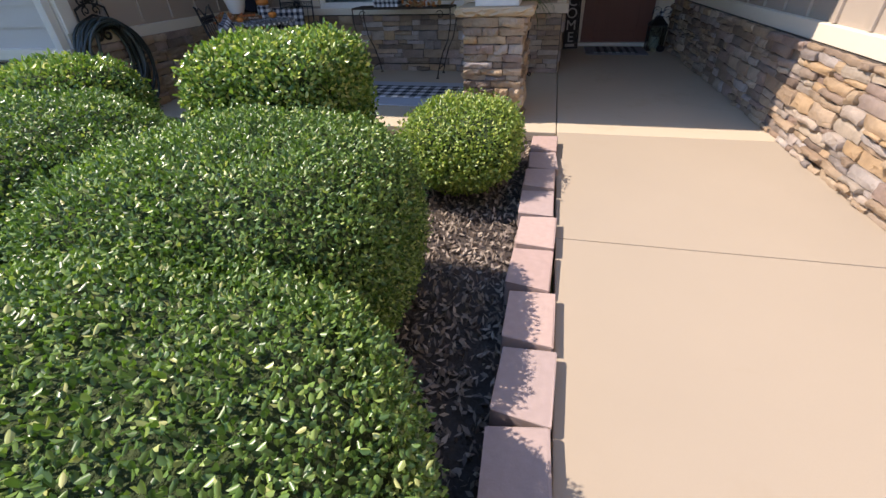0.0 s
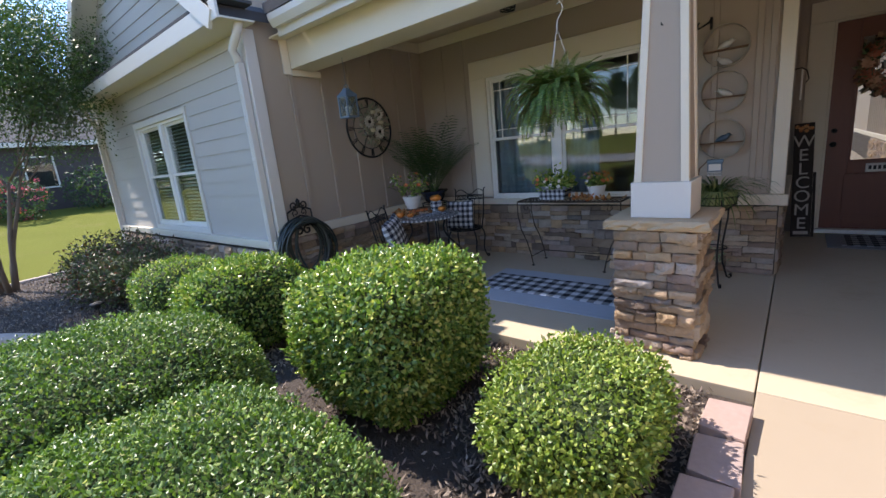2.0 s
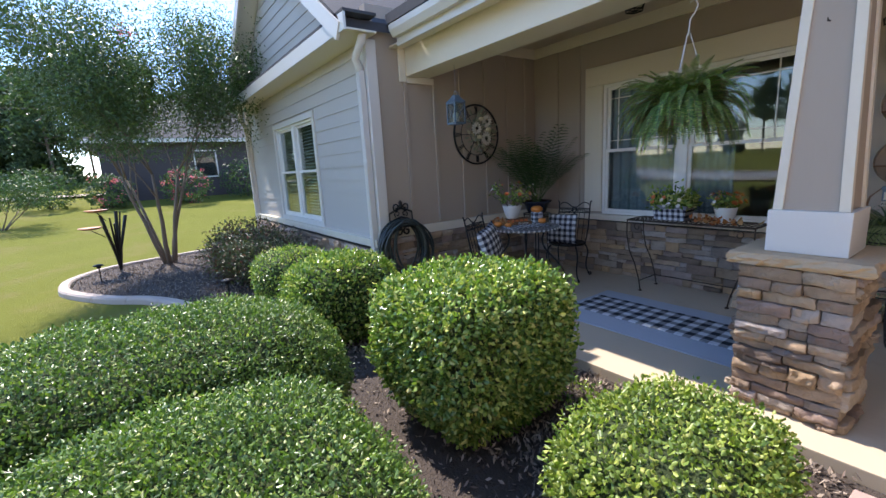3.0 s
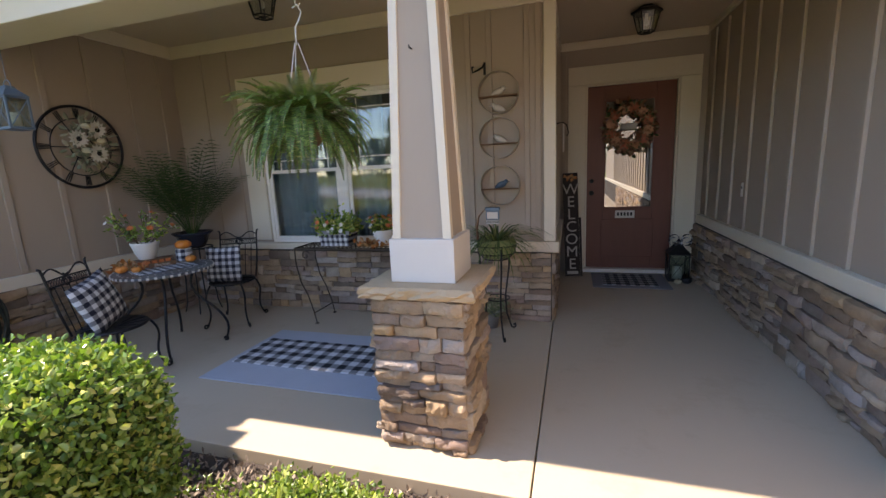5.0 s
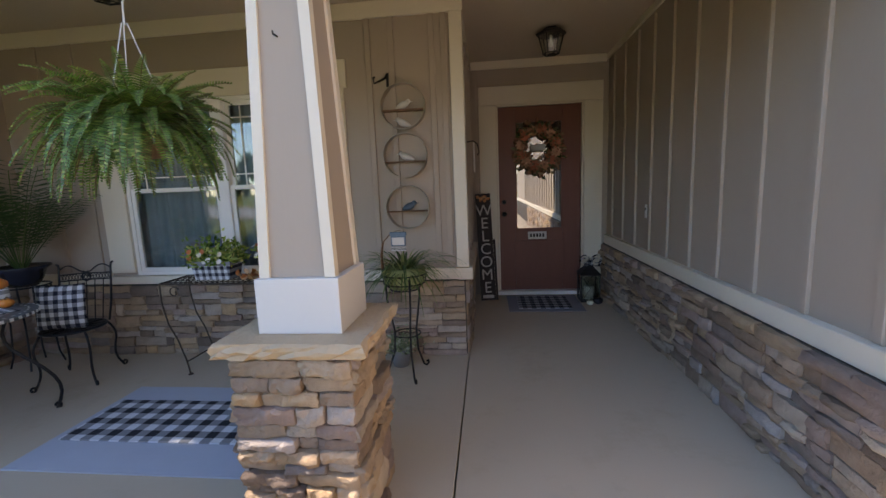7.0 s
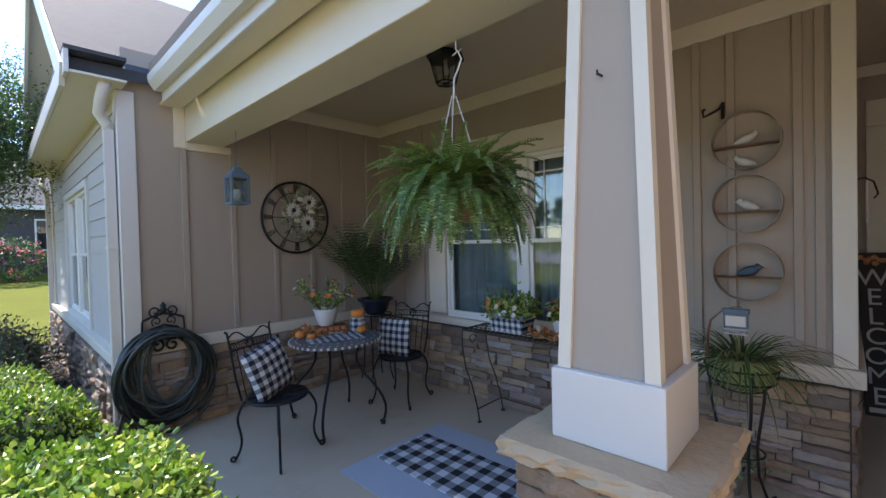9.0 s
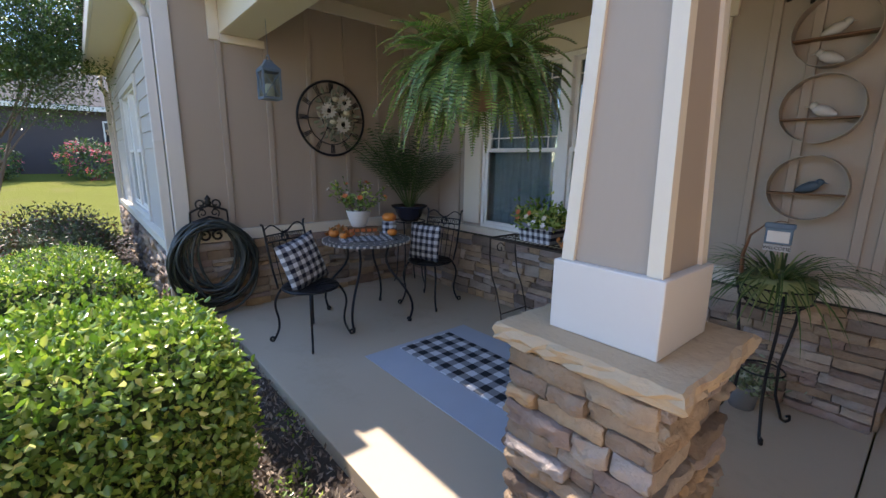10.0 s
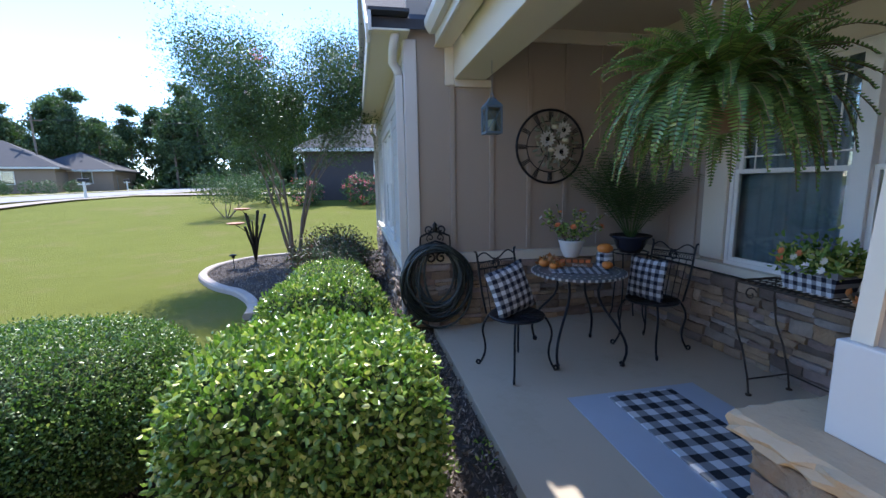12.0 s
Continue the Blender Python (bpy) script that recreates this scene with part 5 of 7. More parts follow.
def bistro_chair(x, y, facing, label):
    """Facing is along local +x."""
    t = thing("bistro_chair", (x, y, 0), label, "chair", "iron chairs at the bistro table", facing)
    bm = bmesh.new()
    lathe(bm, [(0, 0.432), (0.19, 0.432), (0.215, 0.436), (0.222, 0.446), (0.215, 0.455), (0.19, 0.449), (0.10, 0.446), (0, 0.445)], 28)
    part("seat", bm, "iron", t, smooth=True)
    bm = bmesh.new()
    for k in range(12):
        a = k * math.tau / 12
        tube(bm, [(0.05 * math.cos(a), 0.05 * math.sin(a), 0.450), (0.2 * math.cos(a + 0.35), 0.2 * math.sin(a + 0.35), 0.453)], 0.004, 4)
    part("seat_lattice", bm, "iron", t)
    for sx, sy in ((1, 1), (1, -1), (-1, 1), (-1, -1)):
        bm = bmesh.new()
        scroll_leg(bm, (0.15 * sx, 0.15 * sy, 0.435), (0.215 * sx, 0.215 * sy, 0.0), 0.009, 0.035)
        part("leg", bm, "iron", t, smooth=True)
    for s in (-1, 1):
        bm = bmesh.new()
        tube(bm, [(-0.17, 0.17 * s, 0.44), (-0.20, 0.19 * s, 0.6), (-0.235, 0.195 * s, 0.78), (-0.26, 0.195 * s, 0.90), (-0.265, 0.20 * s, 0.93), (-0.268, 0.215 * s, 0.935)], 0.0085, 8)
        part("backrest_post", bm, "iron", t, smooth=True)
    bm = bmesh.new()
    # crest of two mirrored curves, lattice band and small oval
    for s in (-1, 1):
        pts = [(-0.262, 0.195 * s, 0.885)]
        for k in range(1, 13):
            u = k / 12
            pts.append((-0.262, s * (0.195 - 0.175 * u), 0.885 + 0.035 * math.sin(u * math.pi * 1.3)))
        for k in range(1, 8):
            a = math.pi * 0.5 + k * 0.55
            pts.append((-0.262, s * (0.03 + 0.022 * math.cos(a)), 0.845 + 0.028 * math.sin(a)))
        tube(bm, pts, 0.006, 6)
    tube(bm, [(-0.262, 0.03 * math.cos(a), 0.82 + 0.04 * math.sin(a)) for a in [k * math.tau / 14 for k in range(14)]], 0.006, 6, closed=True)
    for z in (0.79, 0.845):
        tube(bm, [(-0.252, -0.193, z), (-0.254, 0, z + 0.004), (-0.252, 0.193, z)], 0.006, 6)
    for k in range(16):
        y0 = -0.185 + k * 0.023
        tube(bm, [(-0.252, y0, 0.79), (-0.252, y0 + 0.023, 0.845)], 0.003, 4)
        tube(bm, [(-0.252, y0 + 0.023, 0.79), (-0.252, y0, 0.845)], 0.003, 4)
    for k in range(5):
        y0 = -0.13 + k * 0.065
        tube(bm, [(-0.18, y0 * 0.9, 0.45), (-0.252, y0, 0.79)], 0.004, 5)
    part("backrest", bm, "iron", t)
    return t


bistro_chair(-2.21, 6.85, 21, "black wrought iron bistro chair with a pillow on its seat")
bistro_chair(-2.33, 8.15, -72, "black wrought iron bistro chair with a cushioned scrolled back")


def pillow(name, loc, turn, lean, roll, size, thick, label):
    bm = bmesh.new()
    n = 14
    sides = []
    for s in (1, -1):
        g = []
        for i in range(n + 1):
            row = []
            for j in range(n + 1):
                u, v = i / n * 2 - 1, j / n * 2 - 1
                puff = (max(0, 1 - abs(u) ** 2.6) * max(0, 1 - abs(v) ** 2.6)) ** 0.55
                pinch = 1 - 0.07 * (1 - abs(u)) * abs(v) ** 3 - 0.07 * (1 - abs(v)) * abs(u) ** 3
                row.append(bm.verts.new((u * size / 2 * pinch, s * puff * thick / 2 + 0.004 * math.sin(7 * u + 3 * v), v * size / 2 * pinch)))
            g.append(row)
        sides.append(g)
        for i in range(n):
            for j in range(n):
                q = (g[i][j], g[i + 1][j], g[i + 1][j + 1], g[i][j + 1])
                bm.faces.new(q if s < 0 else q[::-1])
    bmesh.ops.remove_doubles(bm, verts=bm.verts[:], dist=0.0055)
    ob = obj(name, bm, "pillow_check", True)
    ob.matrix_world = pose(*loc, 0, 0, turn) @ pose(0, 0, 0, lean) @ pose(0, 0, 0, 0, roll)
    return tagged(ob, label, "pillow", "check pillows on the chairs")


pillow("pillow", (-2.265, 6.82, 0.635), 111, -14, -12, 0.40, 0.13, "black and white buffalo check pillow leaning on the iron chair")
pillow("pillow", (-2.385, 8.12, 0.62), 14, -6, 0, 0.38, 0.07, "black and white buffalo check cushion tied to the iron chair back")


def bistro_table():
    t = thing("bistro_table", (-2.38, 7.46, 0), "round bistro table with grey mosaic top and iron legs", "table", turn=0)
    R, Z = 0.385, 0.735
    bm = bmesh.new()
    lathe(bm, [(0, Z - 0.022), (R - 0.01, Z - 0.022), (R, Z - 0.014), (R, Z - 0.004), (R - 0.006, Z), (0, Z)], 48)
    part("tabletop", bm, "mosaic", t)
    for k in range(44):
        a = k * math.tau / 44
        bm = bmesh.new()
        box(bm, R - 0.004, R + 0.004, -0.010, 0.010, Z - 0.018, Z + 0.001, Matrix.Rotation(a, 4, "Z"))
        part("edge_tile", bm, "tile_white", t)
    bm = bmesh.new()
    for rad in (0.13, 0.24, 0.33):
        for k in range(int(rad * 110)):
            a = k * math.tau / int(rad * 110)
            box(bm, rad - 0.006, rad + 0.006, -0.008, 0.008, Z + 0.0005, Z + 0.0025, Matrix.Rotation(a, 4, "Z"))
    ob = part("inlay_tiles", bm, "tile_white", t)
    ob["kind"] = "stuff"
    for a in (-47, 30, 133, 213):
        c, s = math.cos(radians(a)), math.sin(radians(a))
        bm = bmesh.new()
        scroll_leg(bm, (0.26 * c, 0.26 * s, Z - 0.02), (0.40 * c, 0.40 * s, 0), 0.011, -0.10)
        part("leg", bm, "iron", t, smooth=True)


bistro_table()
TZ = 0.7385


def blossom(bm, c, R, n, axis, petal=0.45, cup=0.25):
    """n petals round an axis."""
    c, axis = Vector(c), Vector(axis).normalized()
    u = axis.orthogonal().normalized()
    v = axis.cross(u)
    for k in range(n):
        a = k * math.tau / n
        d = u * math.cos(a) + v * math.sin(a)
        s = axis.cross(d)
        pts = [c, c + d * R * 0.55 + s * R * petal * 0.5 + axis * R * cup * 0.5, c + d * R + axis * R * cup, c + d * R * 0.55 - s * R * petal * 0.5 + axis * R * cup * 0.5]
        bm.faces.new([bm.verts.new(p) for p in pts])


def flower_pot(name, loc, label, rp, h, petal_mats, seed, tall=0.22, pot="ceramic", wide=1.0, category="potted flowers"):
    t = thing(name, loc, label, category)
    bm = bmesh.new()
    lathe(bm, [(0, 0), (rp * 0.55, 0), (rp * 0.62, 0.012), (rp * 0.8, h * 0.35), (rp * 0.97, h * 0.8), (rp * 1.04, h * 0.93), (rp * 1.05, h), (rp * 0.95, h), (rp * 0.92, h * 0.85), (0, h * 0.85)], 28)
    part("pot", bm, pot, t, smooth=True)
    r = random.Random(seed)
    bm = bmesh.new()
    P, N, heads = [], [], []
    for k in range(30):
        a, e = r.uniform(0, math.tau), r.uniform(0.1, 1.0)
        d = Vector((math.cos(a) * e * wide, math.sin(a) * e * wide, r.uniform(0.5, 1.1))).normalized() * tall * r.uniform(0.7, 1.15)
        p0 = Vector((math.cos(a) * rp * 0.4, math.sin(a) * rp * 0.4, h * 0.85))
        tube(bm, [p0, p0 + d * 0.6 + Vector((0, 0, 0.02)), p0 + d], 0.002, 4)
        heads.append((p0 + d, d.normalized()))
        for m in range(8):
            q = p0 + d * r.uniform(0.2, 1.0)
            P.append(tuple(q))
            N.append((r.uniform(-1, 1), r.uniform(-1, 1), r.uniform(0, 1)))
    part("stems", bm, "twig", t)
    N = np.array(N)
    N /= np.linalg.norm(N, axis=1)[:, None]
    leaves_mesh("foliage", np.array(P), N, 0.05, 0.022, "leaf_large", t, spread=0.5, fine=True, seed=seed)
    for j, (p, d) in enumerate(heads[:22]):
        bm = bmesh.new()
        small = petal_mats[j % len(petal_mats)] == "petal_white"
        blossom(bm, p, 0.022 if small else 0.032, 6 if small else 8, d, 0.55, 0.3)
        if not small:
            blossom(bm, p + d * 0.006, 0.02, 6, d, 0.6, 0.9)
        part("flower", bm, petal_mats[j % len(petal_mats)], t)
    return t


flower_pot("flower_pot", (-2.66, 7.54, TZ + 0.062), "white bowl of white and coral flowers on the riser", 0.11, 0.155, ["petal_white", "petal_white", "petal_orange", "petal_white"], 5, 0.31, wide=0.95)
crate = thing("table_riser", (-2.64, 7.54, TZ), "small rusty orange wooden riser with letter shapes on the table", "table decoration", "", 66)
part("top_board", bevelled(-0.17, 0.17, -0.055, 0.055, 0.05, 0.061, 0.002), "shelf_wood", crate)
for k in range(6):
    part("block_letter", bevelled(-0.16 + k * 0.055, -0.12 + k * 0.055, -0.058, -0.035, 0.0, 0.048, 0.003), "petal_orange", crate)
part("back_board", bevelled(-0.165, 0.165, 0.03, 0.045, 0.0, 0.049, 0.002), "shelf_wood", crate)


def text_mesh(body, size, depth=0.002):
    cu = bpy.data.curves.new("text", "FONT")
    cu.body, cu.size, cu.extrude, cu.align_x, cu.align_y = body, size, depth, "CENTER", "CENTER"
    tmp = new("text_source", cu)
    dg = bpy.context.evaluated_depsgraph_get()
    me = bpy.data.meshes.new_from_object(tmp.evaluated_get(dg))
    bpy.data.objects.remove(tmp)
    return me


def lettering(parent, body, size, m, material, name="lettering"):
    me = text_mesh(body, size)
    me.materials.clear()
    me.materials.append(M[material])
    ob = new(name, me)
    ob.parent = parent
    ob.matrix_basis = m
    return ob


sign = thing("table_sign", (-2.47, 7.52, TZ + 0.004), "small brown plank with white script on the table runner", "sign", "", 66)
part("plank", bevelled(-0.11, 0.11, -0.008, 0.008, 0.0, 0.035, 0.002), "shelf_wood", sign)
lettering(sign, "Blessings", 0.035, pose(0, -0.0095, 0.017, 90), "letter")
runner = flat_thing("table_runner", -2.54, -2.22, 7.23, 7.71, TZ - 0.001, TZ + 0.003, "runner_check", "black and white check runner on the mosaic table", "table runner", -20)


def pumpkin(x, y, z, r, label, mat="pumpkin", squash=0.8):
    t = thing("pumpkin", (x, y, z), label, "pumpkin", "small pumpkins of the porch")
    bm = bmesh.new()
    prof = [(0, 0.02 * r), (r * 0.45, 0.0), (r * 0.85, r * squash * 0.35), (r, r * squash * 0.85), (r * 0.88, r * squash * 1.35), (r * 0.5, r * squash * 1.65), (r * 0.12, r * squash * 1.58), (0, r * squash * 1.5)]
    lathe(bm, prof, 32, wob=0.05)
    part("body", bm, mat, t, smooth=True)
    bm = bmesh.new()
    tube(bm, [(0, 0, r * squash * 1.5), (0.004, 0, r * squash * 1.8), (0.014, 0.004, r * squash * 2.05)], [r * 0.16, r * 0.11, r * 0.13], 6)
    part("stalk", bm, "stem", t)


pumpkin(-2.60, 7.25, TZ, 0.045, "small orange pumpkin on the mosaic table")
pumpkin(-2.345, 7.71, TZ + 0.003, 0.045, "small orange pumpkin beside the jar on the table")
pumpkin(-2.47, 7.28, TZ, 0.038, "small amber pumpkin on the mosaic table")
pumpkin(2.36, 10.25, 0.0, 0.06, "small dark pumpkin beside the black lantern", "iron")
pumpkin(2.26, 10.22, 0.0, 0.04, "small cream pumpkin beside the black lantern", "pumpkin_pale")
jar = thing("jar", (-2.47, 7.76, TZ + 0.003), "white check jar with an orange pumpkin shaped lid on the table", "jar")
bm = bmesh.new()
lathe(bm, [(0, 0), (0.062, 0), (0.070, 0.01), (0.070, 0.11), (0.062, 0.12), (0, 0.12)], 24)
part("body", bm, "small_check", jar, smooth=True)
bm = bmesh.new()
lathe(bm, [(0, 0.12), (0.038, 0.12), (0.065, 0.138), (0.065, 0.168), (0.038, 0.192), (0, 0.19)], 24, wob=0.06)
part("lid", bm, "pumpkin", jar, smooth=True)


# ---- hose reel, wall lantern, wall clock ----
def hose_reel():
    t = thing("hose_hanger", (LW + 0.06, 6.41, -0.03), "ornate dark metal wall hose hanger on the porch wall", "hose hanger", "", 90)
    bm = bmesh.new()
    box(bm, -0.13, 0.13, 0.0, 0.012, 0.80, 0.86)
    tube(bm, [(-0.15, -0.01, 0.82), (-0.10, -0.012, 0.90), (0, -0.014, 0.93), (0.10, -0.012, 0.90), (0.15, -0.01, 0.82)], 0.011, 8)
    tube(bm, [(-0.15, -0.01, 0.98), (-0.08, -0.01, 1.01), (0, -0.01, 1.03), (0.08, -0.01, 1.01), (0.15, -0.01, 0.98)], 0.010, 8)
    for s in (-1, 1):
        tube(bm, [(x * s + 0.0, -0.01, z) for x, _, z in curl(0.085, 0.86, 0.045, 0.012, 0.0, 8.5, 22)], 0.007, 6)
        tube(bm, [(x * s, -0.01, z) for x, _, z in curl(0.05, 0.965, 0.04, 0.012, -1.0, 6.0, 18)], 0.006, 6)
        tube(bm, [(0.15 * s, -0.01, 0.82), (0.155 * s, -0.01, 0.90), (0.15 * s, -0.01, 0.98)], 0.008, 6)
    for s in (-1, 1):
        tube(bm, [(x * s, -0.012, z) for x, _, z in curl(0.06, 1.05, 0.05, 0.012, -2.0, 5.5, 18)], 0.008, 6)
        tube(bm, [(x * s, -0.03, z) for x, _, z in curl(0.055, 0.76, 0.055, 0.014, 1.0, 8.5, 20)], 0.011, 6)
    part("scrollwork", bm, "metal_black", t)
    bm = bmesh.new()
    lathe(bm, [(0, 0), (0.022, 0.005), (0.03, 0.03), (0.018, 0.05), (0.026, 0.065), (0.012, 0.085), (0, 0.1)], 12, (0, -0.01, 1.03))
    part("finial", bm, "metal_black", t, smooth=True)
    bm = bmesh.new()
    tube(bm, [(-0.10, 0, 0.82), (-0.10, -0.14, 0.80), (-0.10, -0.16, 0.84)], 0.01, 8)
    part("arm", bm, "metal_black", t)
    bm = bmesh.new()
    tube(bm, [(0.10, 0, 0.82), (0.10, -0.14, 0.80), (0.10, -0.16, 0.84)], 0.01, 8)
    part("arm", bm, "metal_black", t)
    h = thing("garden_hose", (LW + 0.06, 6.41, -0.03), "dark green garden hose looped many times over the wall hanger", "garden hose", "", 90)
    r = random.Random(6)
    for k in range(21):
        bm = bmesh.new()
        rx, rz = (r.uniform(0.25, 0.36), r.uniform(0.31, 0.39)) if k % 3 else (r.uniform(0.17, 0.29), r.uniform(0.27, 0.37))
        cz = 0.86 - rz + r.uniform(-0.01, 0.05)
        dy = -0.02 - 0.016 * (k % 8) - r.uniform(0, 0.01)
        sx = r.uniform(-0.05, 0.05)
        ph = r.uniform(0, 6)
        pts = []
        for i in range(40):
            a = i * math.tau / 40
            pts.append((sx + rx * math.cos(a) * (1 + 0.05 * math.cos(2 * a + ph)), dy + 0.014 * math.sin(a * 2 + ph), max(0.045, cz + rz * math.sin(a) * (1 if math.sin(a) > 0 else 1.04))))
        tube(bm, pts, 0.0118, 8, closed=True)
        part("loop", bm, "hose" if k % 3 else "hose_b", h, smooth=True)
    bm = bmesh.new()
    tube(bm, [(-0.30, -0.10, 0.35), (-0.36, -0.14, 0.15), (-0.40, -0.18, -0.02), (-0.52, -0.2, -0.06), (-0.7, -0.15, -0.05)], 0.0125, 8)
    part("tail", bm, "hose", h, smooth=True)


hose_reel()


def lantern(name, loc, w, h, label, metal, turn=0, roof=0.3, candle=True, top_ring=True, cross=True):
    t = thing(name, loc, label, "lantern", "", turn)
    b, r0 = w / 2, h * (1 - roof)
    bm = bmesh.new()
    box(bm, -b, b, -b, b, 0, 0.018)
    box(bm, -b, b, -b, b, r0 - 0.015, r0)
    s = 0.012
    for sx in (-1, 1):
        for sy in (-1, 1):
            box(bm, *sorted((sx * b, sx * (b - s))), *sorted((sy * b, sy * (b - s))), 0.018, r0 - 0.015)
    part("frame", bm, metal, t)
    if cross:
        bm = bmesh.new()
        for sy in (-1, 1):
            tube(bm, [(-b + s, sy * (b - 0.004), 0.02), (b - s, sy * (b - 0.004), r0 - 0.02)], 0.003, 4)
            tube(bm, [(b - s, sy * (b - 0.004), 0.02), (-b + s, sy * (b - 0.004), r0 - 0.02)], 0.003, 4)
            tube(bm, [(sy * (b - 0.004), -b + s, 0.02), (sy * (b - 0.004), b - s, r0 - 0.02)], 0.003, 4)
            tube(bm, [(sy * (b - 0.004), b - s, 0.02), (sy * (b - 0.004), -b + s, r0 - 0.02)], 0.003, 4)
        part("cross_bars", bm, metal, t)
    bm = bmesh.new()
    lo = [bm.verts.new((x * b * 1.08, y * b * 1.08, r0)) for x, y in ((-1, -1), (1, -1), (1, 1), (-1, 1))]
    mi = [bm.verts.new((x * b * 0.45, y * b * 0.45, r0 + h * roof * 0.55)) for x, y in ((-1, -1), (1, -1), (1, 1), (-1, 1))]
    hi = [bm.verts.new((x * b * 0.35, y * b * 0.35, r0 + h * roof * 0.75)) for x, y in ((-1, -1), (1, -1), (1, 1), (-1, 1))]
    for k in range(4):
        j = (k + 1) % 4
        bm.faces.new((lo[k], lo[j], mi[j], mi[k]))
        bm.faces.new((mi[k], mi[j], hi[j], hi[k]))
    bm.faces.new(lo[::-1])
    bm.faces.new(hi)
    part("roof", bm, metal, t)
    bm = bmesh.new()
    g = b - 0.007
    for q in ((-g, g, -g, -g + 0.002), (-g, g, g - 0.002, g), (-g, -g + 0.002, -g + 0.003, g - 0.003), (g - 0.002, g, -g + 0.003, g - 0.003)):
        box(bm, *q, 0.019, r0 - 0.016)
    part("panes", bm, "glass", t)
    if candle:
        bm = bmesh.new()
        lathe(bm, [(0, 0.019), (b * 0.5, 0.019), (b * 0.5, r0 * 0.5), (b * 0.42, r0 * 0.53), (0, r0 * 0.5)], 18)
        part("candle", bm, "candle", t, smooth=True)
    if top_ring:
        bm = bmesh.new()
        tube(bm, [(0.035 * math.cos(a), 0, h * 0.94 + 0.035 * math.sin(a)) for a in [k * math.tau / 14 for k in range(14)]], 0.004, 6, closed=True)
        part("ring", bm, metal, t)
    return t


hung_lantern = lantern("hanging_lantern", (-2.73, 6.81, 1.89), 0.145, 0.32, "blue-grey metal candle lantern hung under the porch beam", "lantern_blue")
bm = bmesh.new()
tube(bm, [(0, 0, 0.33), (0.004, 0, 0.46), (0, 0, 0.599)], 0.002, 6)
part("hanging_wire", bm, "lantern_blue", hung_lantern)
floor_lantern = lantern("floor_lantern", (2.29, 10.43, 0.0), 0.23, 0.49, "black metal floor lantern with a candle beside the front door", "metal_black")
bow = thing("bow", (2.29, 10.37, 0.47), "black and white check ribbon bow tied to the lantern top", "bow")
for s in (-1, 1):
    bm = bmesh.new()
    for k in range(2):
        pts = [(0, 0, 0)] + [(s * (0.07 + 0.055 * math.cos(a)), -0.02 - 0.02 * k, 0.04 * (k + 0.6) + 0.05 * math.sin(a)) for a in [math.pi - i * math.pi * 2 / 10 for i in range(11)]]
        a_, b_ = [bm.verts.new((p[0], p[1] - 0.03, p[2])) for p in pts], [bm.verts.new((p[0], p[1] + 0.03, p[2])) for p in pts]
        for i in range(len(pts) - 1):
            bm.faces.new((a_[i], a_[i + 1], b_[i + 1], b_[i]))
    part("loop", bm, "small_check", bow)
bm = bmesh.new()
tube(bm, [(0, -0.045, -0.01), (0, -0.05, 0.02), (0, -0.045, 0.05)], 0.02, 8)
part("knot", bm, "small_check", bow)


